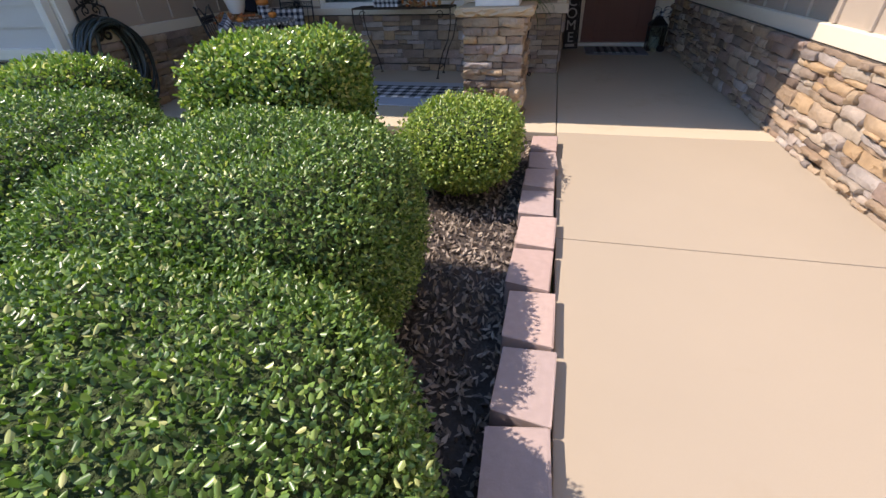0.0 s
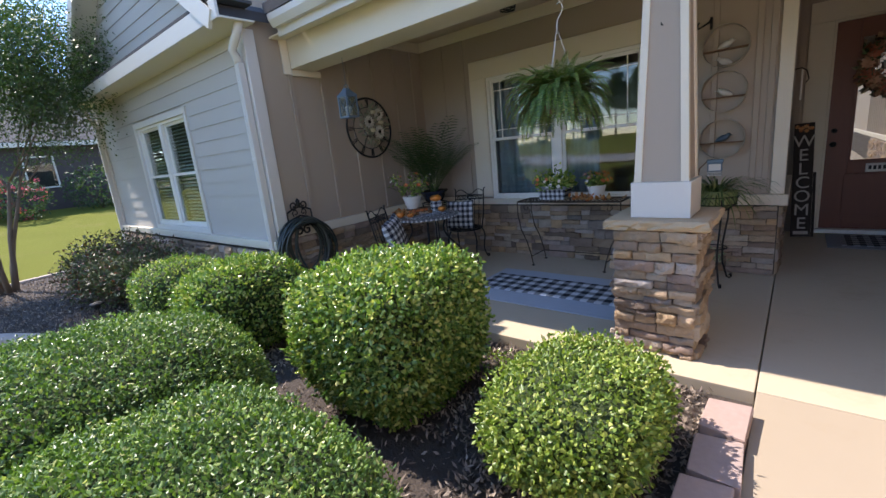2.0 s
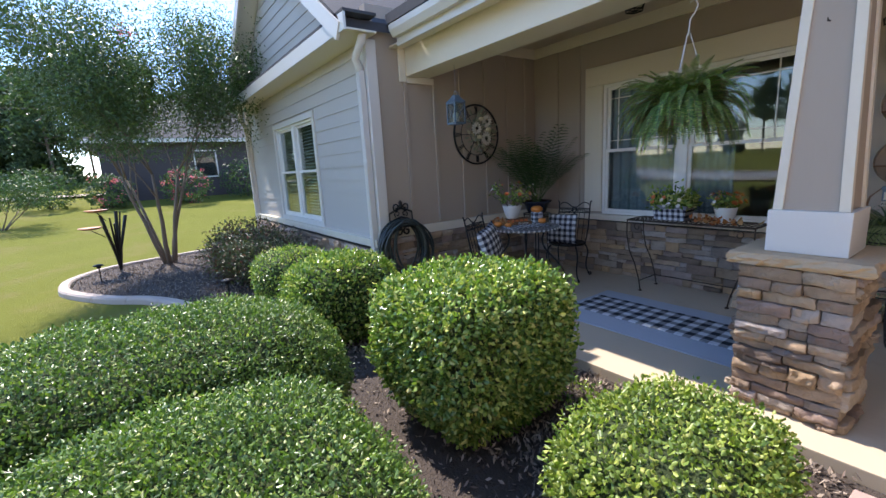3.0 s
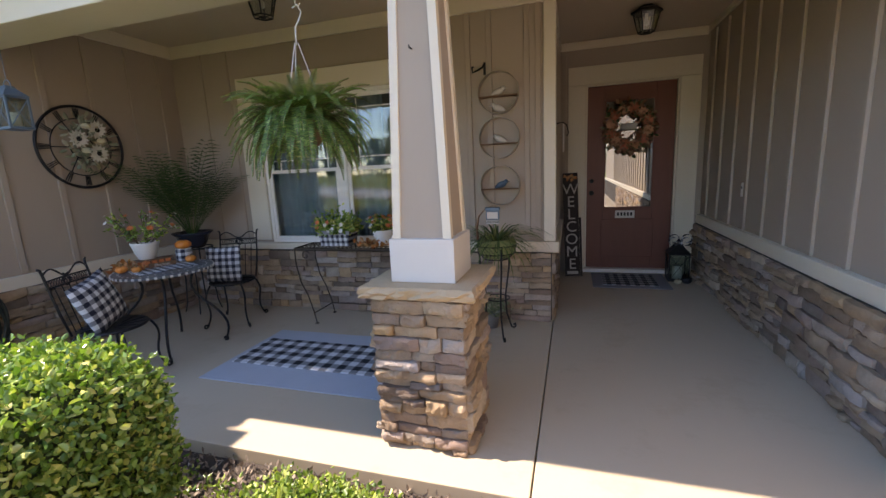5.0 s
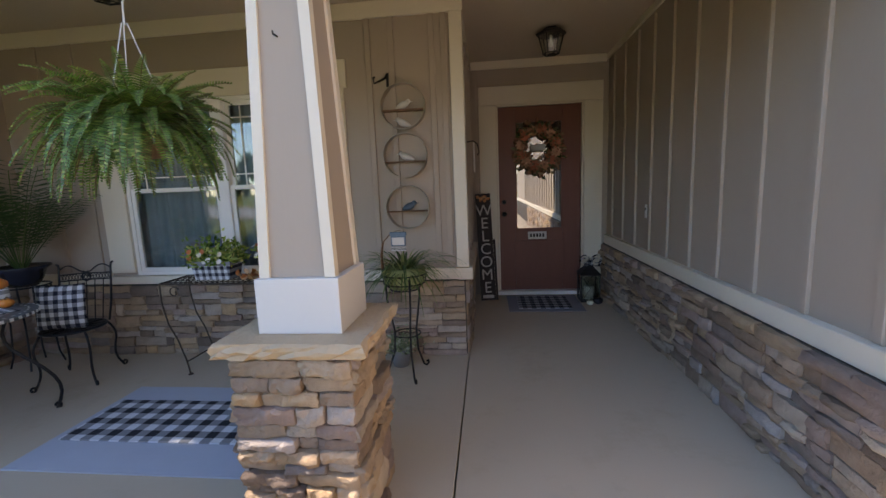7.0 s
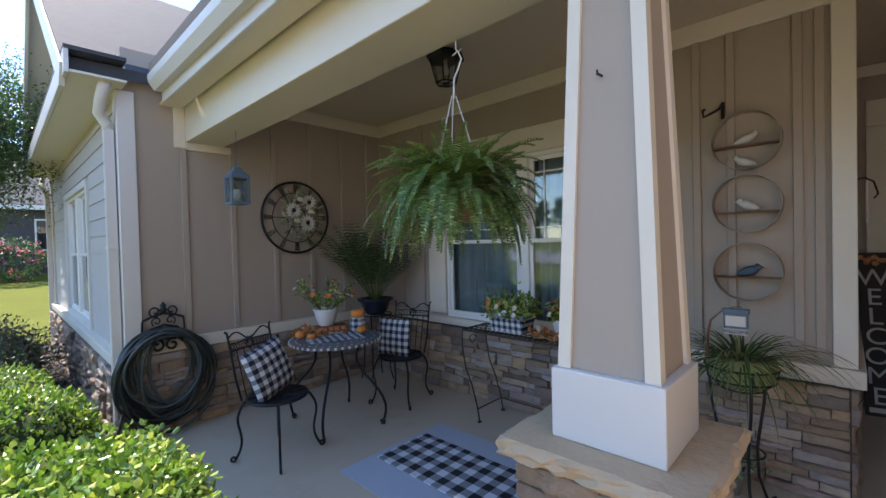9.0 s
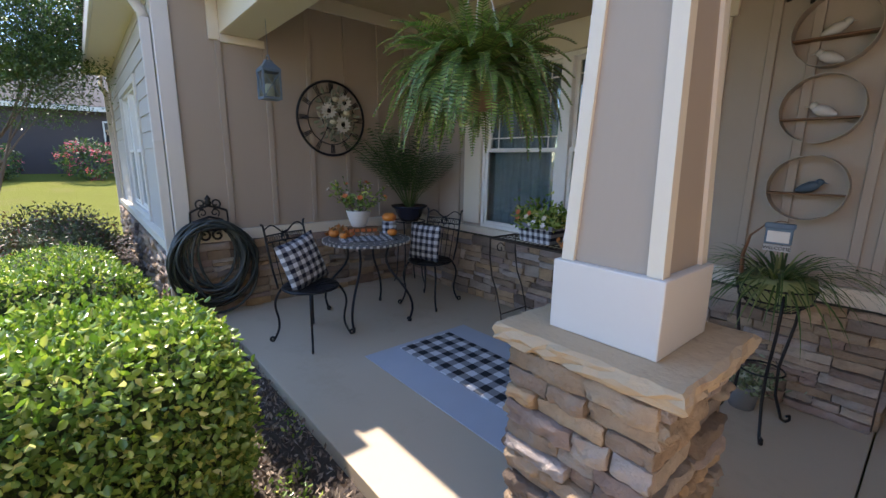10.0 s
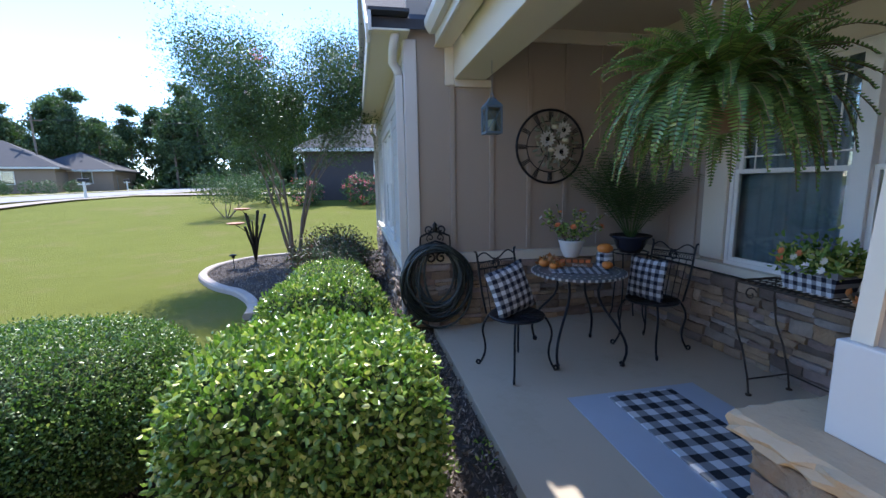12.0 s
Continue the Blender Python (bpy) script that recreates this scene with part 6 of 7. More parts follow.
def wall_clock():
    t = thing("wall_clock", (LW + 0.03, 7.665, 1.84), "large round black metal openwork clock on the porch wall", "wall clock", "", 90)
    R = 0.374
    ring = lambda rad, w, y=0.0: [(rad * math.cos(a), y, rad * math.sin(a)) for a in [k * math.tau / 48 for k in range(48)]]
    for rad, w in ((R, 0.013), (R * 0.70, 0.005), (R * 0.28, 0.005)):
        bm = bmesh.new()
        tube(bm, ring(rad, w), w, 8, closed=True)
        part("ring", bm, "iron", t, smooth=True)
    for k in range(12):
        a = k * math.tau / 12
        bm = bmesh.new()
        for o in ((-0.05, 0.0, 0.05) if k % 3 else (-0.06, -0.02, 0.02, 0.06)):
            box(bm, -0.0035, 0.0035, -0.003, 0.003, R * 0.72, R * 0.95, Matrix.Rotation(a + o, 4, "Y"))
        part("numeral", bm, "iron", t)
    for k in range(6):
        a = k * math.tau / 6
        bm = bmesh.new()
        tube(bm, [(R * 0.28 * math.cos(a), 0, R * 0.28 * math.sin(a)), (R * 0.7 * math.cos(a), 0, R * 0.7 * math.sin(a))], 0.005, 5)
        part("spoke", bm, "iron", t)
    # spray of flowers fixed on it
    f = thing("flower_spray", (LW + 0.05, 7.69, 1.88), "spray of cream sunflowers, small pumpkins and grey leaves on the clock", "flower spray", "", 90)
    r = random.Random(8)
    P, N = [], []
    for k in range(150):
        a, q = r.uniform(0, math.tau), r.uniform(0.05, 0.24)
        P.append((q * math.cos(a) * 0.8, -0.01 - r.uniform(0, 0.04), q * math.sin(a)))
        N.append((math.cos(a) * 0.8, -0.6, math.sin(a) * 0.8))
    leaves_mesh("foliage", np.array(P), np.array(N), 0.085, 0.034, "sage", f, spread=0.35, seed=8)
    for x, z, q in ((-0.10, 0.03, 0.092), (0.075, 0.12, 0.095), (0.055, -0.10, 0.095)):
        bm = bmesh.new()
        blossom(bm, (x, -0.06, z), q, 14, (0, -1, 0), 0.42, 0.12)
        blossom(bm, (x, -0.066, z), q * 0.8, 12, (0.05, -1, 0.05), 0.42, 0.3)
        part("sunflower", bm, "petal_white", f)
        bm = bmesh.new()
        lathe(bm, [(0, 0), (0.024, 0.002), (0.02, 0.012), (0, 0.016)], 14)
        bmesh.ops.rotate(bm, verts=bm.verts[:], matrix=Matrix.Rotation(radians(90), 3, "X"))
        bmesh.ops.translate(bm, verts=bm.verts[:], vec=(x, -0.07, z))
        part("flower_eye", bm, "flower_eye", f)
    for x, z in ((-0.02, 0.15), (-0.055, -0.075), (0.10, 0.02)):
        bm = bmesh.new()
        lathe(bm, [(0, 0), (0.03, 0.008), (0.038, 0.026), (0.03, 0.045), (0, 0.05)], 20, (0, 0, -0.025), wob=0.06)
        bmesh.ops.translate(bm, verts=bm.verts[:], vec=(x, -0.07, z))
        part("mini_pumpkin", bm, "pumpkin_pale", f, smooth=True)


M["sage"] = varied("grey green leaf", [(0.0, (0.16, 0.18, 0.12)), (0.6, (0.28, 0.29, 0.20)), (1.0, (0.42, 0.34, 0.22))], 0.7, True, bump=0, vary=0)
wall_clock()


# ---- ceiling lanterns ----
def ceiling_light(x, y, label):
    t = thing("ceiling_light", (x, y, CEIL), label, "ceiling light", "black lanterns under the porch ceiling")
    bm = bmesh.new()
    n = 6
    def hexring(rad, z):
        return [bm.verts.new((rad * math.cos(k * math.tau / n), rad * math.sin(k * math.tau / n), z)) for k in range(n)]
    rs = [hexring(r_, z) for r_, z in ((0.075, 0.0), (0.085, -0.02), (0.15, -0.045), (0.15, -0.065), (0.12, -0.068))]
    for a, b in zip(rs, rs[1:]):
        for k in range(n):
            j = (k + 1) % n
            bm.faces.new((a[k], b[k], b[j], a[j]))
    bm.faces.new(rs[0])
    bm.faces.new(rs[-1][::-1])
    part("canopy", bm, "metal_black", t)
    for k in range(n):
        a = k * math.tau / n
        bm = bmesh.new()
        tube(bm, [(0.125 * math.cos(a), 0.125 * math.sin(a), -0.068), (0.078 * math.cos(a), 0.078 * math.sin(a), -0.245)], 0.006, 5)
        part("bar", bm, "metal_black", t)
    bm = bmesh.new()
    tube(bm, [(0.08 * math.cos(k * math.tau / n), 0.08 * math.sin(k * math.tau / n), -0.245) for k in range(n)], 0.007, 5, closed=True)
    lathe(bm, [(0, -0.262), (0.02, -0.258), (0.03, -0.248), (0, -0.244)], 10)
    for k in range(3):
        a = k * math.tau / 3
        tube(bm, [(0.08 * math.cos(a), 0.08 * math.sin(a), -0.245), (-0.08 * math.cos(a), -0.08 * math.sin(a), -0.245)], 0.004, 5)
    part("base_ring", bm, "metal_black", t)
    for k in range(n):
        bm = bmesh.new()
        a0, a1 = k * math.tau / n, (k + 1) * math.tau / n
        bm.faces.new([bm.verts.new(c) for c in ((0.12 * math.cos(a0), 0.12 * math.sin(a0), -0.07), (0.12 * math.cos(a1), 0.12 * math.sin(a1), -0.07), (0.075 * math.cos(a1), 0.075 * math.sin(a1), -0.243), (0.075 * math.cos(a0), 0.075 * math.sin(a0), -0.243))])
        part("pane", bm, "glass", t)
    bm = bmesh.new()
    lathe(bm, [(0, -0.07), (0.014, -0.07), (0.014, -0.12), (0.026, -0.15), (0.022, -0.175), (0, -0.185)], 14)
    part("bulb", bm, "candle", t, smooth=True)


ceiling_light(-1.36, 7.85, "black hexagonal lantern light under the porch ceiling near the window")
ceiling_light(1.745, 9.76, "black hexagonal lantern light under the ceiling before the front door")


# ---- hanging fern ----
def fern():
    t = thing("hanging_fern", (-0.41, 6.86, 1.77), "large bright green fern in a hanging basket under the porch beam", "hanging plant")
    bm = bmesh.new()
    lathe(bm, [(0, -0.14), (0.07, -0.13), (0.12, -0.07), (0.14, 0.0), (0.135, 0.0), (0.11, -0.06), (0, -0.06)], 24)
    part("basket", bm, "coir", t, smooth=True)
    bm = bmesh.new()
    for k in range(3):
        a = k * math.tau / 3 + 0.4
        tube(bm, [(0.135 * math.cos(a), 0.135 * math.sin(a), 0), (0.01 * math.cos(a), 0.01 * math.sin(a), 0.42)], 0.0025, 5)
    tube(bm, [(0, 0, 0.41), (0.005, 0, 0.50), (0.03, 0, 0.53), (0.05, 0, 0.57), (0.03, 0, 0.61), (0.0, 0, 0.60)], 0.004, 6)
    tube(bm, [(0.02, 0, 0.655), (0.02, 0, 0.62), (0.035, 0, 0.60), (0.05, 0, 0.615)], 0.003, 6)
    part("hanger", bm, "twine", t)
    r = np.random.default_rng(15)
    V, F = [], []
    stems = bmesh.new()
    for k in range(360):
        a = r.uniform(0, math.tau)
        up = r.uniform(-0.4, 1.7)
        L = r.uniform(0.22, 0.43) * (0.92 if up > 0.9 else 1)
        p = Vector((0.08 * math.cos(a), 0.08 * math.sin(a), 0.0))
        d = Vector((math.cos(a), math.sin(a), up)).normalized()
        droop = r.uniform(4.0, 9.0) * (0.7 if up > 0.9 else 1)
        n = 30
        step = L / n
        side0 = Vector((-math.sin(a), math.cos(a), r.uniform(-0.35, 0.35))).normalized()
        path = [p.copy()]
        for i in range(n):
            d = (d + Vector((0, 0, -droop * step * (0.5 + i / n)))).normalized()
            p = p + d * step
            path.append(p.copy())
            u = (i + 1) / n
            if u < 0.1:
                continue
            w = 0.034 * math.sin(math.pi * min(1, 0.12 + 0.88 * u) ** 0.8) + 0.006
            nrm = side0.cross(d).normalized()
            for s in (-1, 1):
                tip = p + side0 * s * w + d * w * 0.35 - nrm * 0.006
                q0, q1 = p - d * step * 0.30, p + d * step * 0.30
                mid = (p + tip) / 2
                b = len(V)
                V += [tuple(q0), tuple(mid - d * step * 0.30), tuple(tip), tuple(mid + d * step * 0.36), tuple(q1)]
                F.append((b, b + 1, b + 2, b + 3, b + 4) if s > 0 else (b + 4, b + 3, b + 2, b + 1, b))
        tube(stems, path[::4] + [path[-1]], 0.0018, 3)
    me = bpy.data.meshes.new("fronds")
    me.from_pydata(V, [], F)
    me.materials.append(M["fern"])
    ob = new("fronds", me)
    ob.parent = t
    part("frond_ribs", stems, "stem", t)


fern()


# ---- console shelf with planters ----
def console():
    t = thing("console_table", (-1.00, 8.41, 0), "narrow rusty iron console table with bowed legs against the stone wall", "console table")
    w, d, z = 0.60, 0.17, 0.772
    bm = bmesh.new()
    tube(bm, [(-w, -d, z), (0, -d - 0.02, z), (w, -d, z), (w, d, z), (-w, d, z)], 0.009, 7, closed=True)
    part("top_rim", bm, "rusty", t)
    bm = bmesh.new()
    for k in range(26):
        x = -w + 0.02 + k * (2 * w - 0.04) / 25
        tube(bm, [(x, -d, z), (x, d, z)], 0.0035, 4)
    for k in range(3):
        y = -d + 0.08 + k * 0.09
        tube(bm, [(-w, y, z - 0.004), (w, y, z - 0.004)], 0.004, 4)
    part("top_grille", bm, "rusty", t)
    for sx in (-1, 1):
        for sy in (-1, 1):
            bm = bmesh.new()
            tube(bm, [(sx * w, sy * d, z), (sx * (w + 0.0), sy * d, z - 0.16), (sx * (w - 0.035), sy * d, z - 0.34), (sx * (w - 0.10), sy * d, 0.3), (sx * (w - 0.155), sy * d, 0.12), (sx * (w - 0.175), sy * d, 0.004)], 0.0065, 7)
            tube(bm, [(sx * (w - 0.175), sy * d, 0.001), (sx * (w - 0.175), sy * d, 0.008)], 0.02, 10)
            part("leg", bm, "rusty", t)
    for sx in (-1, 1):
        bm = bmesh.new()
        tube(bm, [(sx * (w - 0.155), -d, 0.11), (sx * (w - 0.155), d, 0.11)], 0.006, 5)
        part("side_bar", bm, "rusty", t)
        bm = bmesh.new()
        tube(bm, [(x * 1.0 + sx * (w - 0.12), -d, zz) for x, _, zz in [(sx * px * -1, 0, pz) for px, _, pz in curl(0.0, z - 0.07, 0.05, 0.012, 0.5, 7, 18)]], 0.005, 5)
        part("side_scroll", bm, "rusty", t)
    bm = bmesh.new()
    tube(bm, [(-(w - 0.155), d, 0.11), (w - 0.155, d, 0.11)], 0.006, 5)
    part("stretcher", bm, "rusty", t)


console()


def planter_box():
    t = thing("planter_box", (-1.20, 8.42, 0.782), "planter wrapped in black and white check on the console", "planter")
    bm = bmesh.new()
    lo = [bm.verts.new(c) for c in ((-0.15, -0.08, 0), (0.15, -0.08, 0), (0.15, 0.08, 0), (-0.15, 0.08, 0))]
    hi = [bm.verts.new(c) for c in ((-0.17, -0.095, 0.125), (0.17, -0.095, 0.125), (0.17, 0.095, 0.125), (-0.17, 0.095, 0.125))]
    for k in range(4):
        j = (k + 1) % 4
        bm.faces.new((lo[k], lo[j], hi[j], hi[k]))
    bm.faces.new(lo[::-1])
    part("wrap", bm, "small_check", t)
    part("rim", boxes((-0.178, 0.178, -0.103, -0.09, 0.118, 0.155), (-0.178, 0.178, 0.09, 0.103, 0.118, 0.155), (-0.178, -0.163, -0.0895, 0.0895, 0.118, 0.155), (0.163, 0.178, -0.0895, 0.0895, 0.118, 0.155)), "grey_pot", t)
    part("soil", boxes((-0.162, 0.162, -0.0885, 0.0885, 0.12, 0.138)), "tan_soil", t)
    r = np.random.default_rng(4)
    n = 900
    P = np.stack([r.uniform(-0.2, 0.2, n), r.uniform(-0.12, 0.12, n), 0.13 + np.abs(r.normal(0, 0.075, n))], 1)
    N = P - np.array([[0, 0, 0.05]])
    N /= np.linalg.norm(N, axis=1)[:, None]
    leaves_mesh("foliage", P, N, 0.05, 0.025, "leaf_large", t, spread=0.7, seed=4)
    rr = random.Random(2)
    for k in range(9):
        bm = bmesh.new()
        p = (rr.uniform(-0.17, 0.12), -0.09 - rr.uniform(0, 0.04), rr.uniform(0.15, 0.27))
        blossom(bm, p, 0.026, 8, (0, -1, 0.4), 0.6, 0.4)
        part("flower", bm, ("petal_white", "petal_orange", "pumpkin_pale")[k % 3], t)


planter_box()
flower_pot("flower_pot", (-0.71, 8.42, 0.782), "white pot of orange autumn flowers on the iron console", 0.095, 0.15, ["petal_orange", "petal_rust", "petal_white"], 9, 0.15)


def fall_leaves(name, loc, n, spread, label, seed):
    g = np.random.default_rng(seed)
    P = np.stack([g.normal(0, spread, n), g.normal(0, spread * 0.4, n), np.abs(g.normal(0, 0.02, n)) + 0.002], 1)
    t = thing(name, loc, label, "decoration")
    leaves_mesh("leaves", P, np.tile([[0, 0, 1.0]], (n, 1)), 0.06, 0.045, "petal_rust", t, spread=0.6, seed=seed)
    return t


fall_leaves("autumn_garland", (-0.78, 8.34, 0.787), 60, 0.11, "small pile of orange artificial autumn leaves on the console", 3)
fall_leaves("autumn_garland", (-2.64, 7.34, TZ), 110, 0.075, "small pile of orange artificial autumn leaves on the table", 4)


# ---- plant stand with spider plant ----
def blades(parent, name, n, length, base_r, up, material, seed, width=0.009, droop=2.4):
    g = random.Random(seed)
    bm = bmesh.new()
    for k in range(n):
        a = g.uniform(0, math.tau)
        d = Vector((math.cos(a), math.sin(a), g.uniform(*up))).normalized()
        p = Vector((base_r * math.cos(a) * g.random(), base_r * math.sin(a) * g.random(), 0))
        L = length * g.uniform(0.6, 1.15)
        s = Vector((-math.sin(a), math.cos(a), 0))
        prev = None
        m = 7
        for i in range(m + 1):
            w = width * (1 - (i / m) ** 2) * 0.5 + 0.0006
            row = (bm.verts.new(p - s * w), bm.verts.new(p + s * w))
            if prev:
                bm.faces.new((prev[0], prev[1], row[1], row[0]))
            prev = row
            d = (d + Vector((0, 0, -droop * L / m * (0.4 + i / m)))).normalized()
            p = p + d * L / m
    return part(name, bm, material, parent)


def plant_stand():
    t = thing("plant_stand", (0.42, 8.28, 0), "tall black iron plant stand with scroll feet and a wire basket", "plant stand")
    z = 0.80
    bm = bmesh.new()
    for rad, h in ((0.175, z + 0.02), (0.16, z - 0.05), (0.11, z - 0.10)):
        tube(bm, [(rad * math.cos(k * math.tau / 28), rad * math.sin(k * math.tau / 28), h) for k in range(28)], 0.005, 5, closed=True)
    for k in range(28):
        a, b = k * math.tau / 28, (k + 1.5) * math.tau / 28
        tube(bm, [(0.175 * math.cos(a), 0.175 * math.sin(a), z + 0.02), (0.16 * math.cos(b), 0.16 * math.sin(b), z - 0.05), (0.11 * math.cos(a), 0.11 * math.sin(a), z - 0.10)], 0.0022, 4)
    part("basket", bm, "metal_black", t)
    for k in range(3):
        a = -1.15 + k * math.tau / 3
        c, s = math.cos(a), math.sin(a)
        bm = bmesh.new()
        tube(bm, [(0.16 * c, 0.16 * s, z), (0.15 * c, 0.15 * s, 0.6), (0.10 * c, 0.10 * s, 0.35), (0.11 * c, 0.11 * s, 0.18), (0.17 * c, 0.17 * s, 0.03), (0.20 * c, 0.20 * s, 0.008), (0.225 * c, 0.225 * s, 0.02), (0.22 * c, 0.22 * s, 0.045), (0.20 * c, 0.20 * s, 0.04)], 0.008, 7)
        part("leg", bm, "metal_black", t, smooth=True)
    bm = bmesh.new()
    tube(bm, [(0.105 * math.cos(k * math.tau / 20), 0.105 * math.sin(k * math.tau / 20), 0.34) for k in range(20)], 0.005, 5, closed=True)
    part("stretcher", bm, "metal_black", t)
    p = thing("spider_plant", (0.42, 8.28, z - 0.095), "arching spider plant in a lined basket on the iron stand", "potted plant")
    bm = bmesh.new()
    lathe(bm, [(0, 0), (0.10, 0.0), (0.155, 0.05), (0.168, 0.13), (0.16, 0.16), (0.13, 0.165), (0, 0.15)], 24)
    part("liner", bm, "moss", p, smooth=True)
    b = blades(p, "leaves", 190, 0.44, 0.12, (0.0, 1.2), "grassy", 5, 0.011, 4.6)
    b.location = (0, 0, 0.15)
    b = blades(p, "runners", 8, 0.5, 0.1, (0.1, 0.7), "grassy", 9, 0.004, 4.0)
    b.location = (0, 0, 0.13)
    w = thing("welcome_hanger", (0.42, 8.14, 0.93), "small painted welcome plaque on a curved wooden stake", "sign")
    bm = bmesh.new()
    tube(bm, [(-0.13, 0.0, -0.05), (-0.135, 0.0, 0.05), (-0.115, 0.0, 0.15), (-0.06, 0.0, 0.21), (0.0, 0.0, 0.235), (0.03, 0, 0.23)], [0.022, 0.018, 0.011, 0.007, 0.005, 0.004], 7, flat=0.5)
    part("stake", bm, "shelf_wood", w)
    part("board", bevelled(-0.055, 0.055, -0.008, 0.004, 0.12, 0.20, 0.003), "lantern_blue", w)
    part("roof", bevelled(-0.062, 0.062, -0.012, 0.008, 0.195, 0.225, 0.006), "lantern_blue", w)
    part("pale_panel", bevelled(-0.045, 0.045, -0.012, -0.009, 0.13, 0.185, 0.001), "white", w)
    part("lower_board", bevelled(-0.055, 0.055, -0.01, 0.002, 0.085, 0.117, 0.002), "letter", w)
    lettering(w, "WELCOME", 0.023, pose(0, -0.0115, 0.101, 90), "metal_black")


plant_stand()
sp = thing("potted_plant", (0.32, 8.46, 0.0), "small variegated trailing plant in a grey pot on the porch floor", "potted plant")
bm = bmesh.new()
lathe(bm, [(0, 0), (0.065, 0), (0.085, 0.13), (0.09, 0.15), (0.08, 0.15), (0.075, 0.13), (0, 0.13)], 22)
part("pot", bm, "grey_pot", sp, smooth=True)
g = np.random.default_rng(6)
P = np.stack([g.normal(0, 0.08, 420), g.normal(0, 0.06, 420), 0.15 + np.abs(g.normal(0, 0.07, 420)) - 0.02], 1)
M["variegated"] = varied("variegated leaf", [(0.0, (0.10, 0.15, 0.06)), (0.5, (0.22, 0.28, 0.14)), (1.0, (0.48, 0.50, 0.36))], 0.5, True, bump=0, vary=0)
leaves_mesh("foliage", P, np.tile([[0, -0.5, 0.8]], (420, 1)), 0.035, 0.018, "variegated", sp, spread=0.8, seed=6)


# ---- ring shelves with birds ----
def bird(parent, x, z, flip, material, s=1.3):
    bm = bmesh.new()
    prof = [(0, -0.055), (0.010, -0.045), (0.020, -0.02), (0.024, 0.005), (0.018, 0.028), (0.008, 0.04), (0, 0.045)]
    lathe(bm, prof, 12)
    bmesh.ops.rotate(bm, verts=bm.verts[:], matrix=Matrix.Rotation(radians(68), 3, "Y"))
    bmesh.ops.translate(bm, verts=bm.verts[:], vec=(0, 0, 0.028))
    k = len(bm.verts)
    bmesh.ops.create_uvsphere(bm, u_segments=10, v_segments=7, radius=0.016, matrix=Matrix.Translation((0.034, 0, 0.05)))
    tube(bm, [(0.045, 0, 0.05), (0.064, 0, 0.046)], [0.005, 0.001], 5)
    for v in bm.verts:
        v.co = Vector((v.co.x * flip * s, v.co.y * s, v.co.z * s))
    ob = part("bird", bm, material, parent, smooth=True)
    ob.location = (x, -0.045, z)


for k, (z, birds) in enumerate(((2.147, ((0.0, -0.028, 1, "bird_pale"), (-0.005, -0.168, -1, "bird_pale"))), (1.742, ((0.01, -0.048, -1, "bird_pale"),)), (1.303, ((0.01, -0.03, 1, "bird_dark"),)))):
    t = thing("ring_shelf", (0.385, FW - 0.002, z), "round galvanised hoop wall shelf with a wooden board and painted birds", "wall shelf", "hoop shelves on the porch wall")
    bm = bmesh.new()
    n = 40
    ro, ri, dep = 0.187, 0.183, 0.09
    rows = []
    for i in range(n):
        a = i * math.tau / n
        rows.append([bm.verts.new((r_ * math.cos(a), y_, r_ * math.sin(a))) for r_, y_ in ((ro, 0), (ro, -dep), (ri, -dep), (ri, 0))])
    for i in range(n):
        a, b = rows[i], rows[(i + 1) % n]
        for j in range(4):
            bm.faces.new((a[j], a[(j + 1) % 4], b[(j + 1) % 4], b[j]))
    bmesh.ops.recalc_face_normals(bm, faces=bm.faces[:])
    part("hoop", bm, "hoop", t)
    h = birds[0][1]
    w = math.sqrt(ri * ri - h * h) - 0.003
    part("shelf_board", bevelled(-w, w, -dep + 0.004, -0.004, h - 0.01, h, 0.002), "shelf_wood", t)
    for x, zz, f, m in birds:
        bird(t, x, zz if zz != -0.168 else -0.172, f, m)

hk = thing("wall_hook", (0.215, FW - 0.002, 2.33), "black iron wall bracket with a curled end", "hook")
bm = bmesh.new()
box(bm, 0.03, 0.05, -0.012, 0.0, -0.01, 0.10)
tube(bm, [(0.04, -0.01, 0.09), (0.03, -0.05, 0.05), (-0.01, -0.09, 0.02), (-0.05, -0.11, 0.0), (-0.055, -0.11, 0.045), (-0.04, -0.105, 0.05)], 0.009, 7)
part("bracket", bm, "metal_black", hk)


# ---- by the front door ----
def porch_sign():
    t = thing("porch_sign", (1.06, 10.44, 0.0), "tall dark wooden board sign reading welcome leaning beside the front door", "sign")
    t.matrix_world = pose(1.055, 10.46, 0.001, -8, -1.5, 4)
    part("board", bevelled(-0.095, 0.095, -0.012, 0.0, 0.0, 1.37, 0.003), "sign_wood", t)
    for k, ch in enumerate("WELCOME"):
        lettering(t, ch, 0.20, pose(0.0, -0.0145, 1.15 - k * 0.165, 90), "letter", "letter")
    part("side_board", bevelled(0.097, 0.125, -0.010, 0.002, 0.0, 0.78, 0.002), "sign_wood", t)
    bm = bmesh.new()
    r = random.Random(3)
    for k in range(10):
        blossom(bm, (r.uniform(-0.07, 0.07), -0.02, 1.30 + r.uniform(-0.03, 0.04)), 0.025, 6, (0, -1, 0), 0.6, 0.2)
    part("painted_leaves", bm, "petal_rust", t)
    part("base_mark", boxes((-0.07, 0.07, -0.0145, -0.0125, 0.03, 0.07)), "letter", t)


porch_sign()


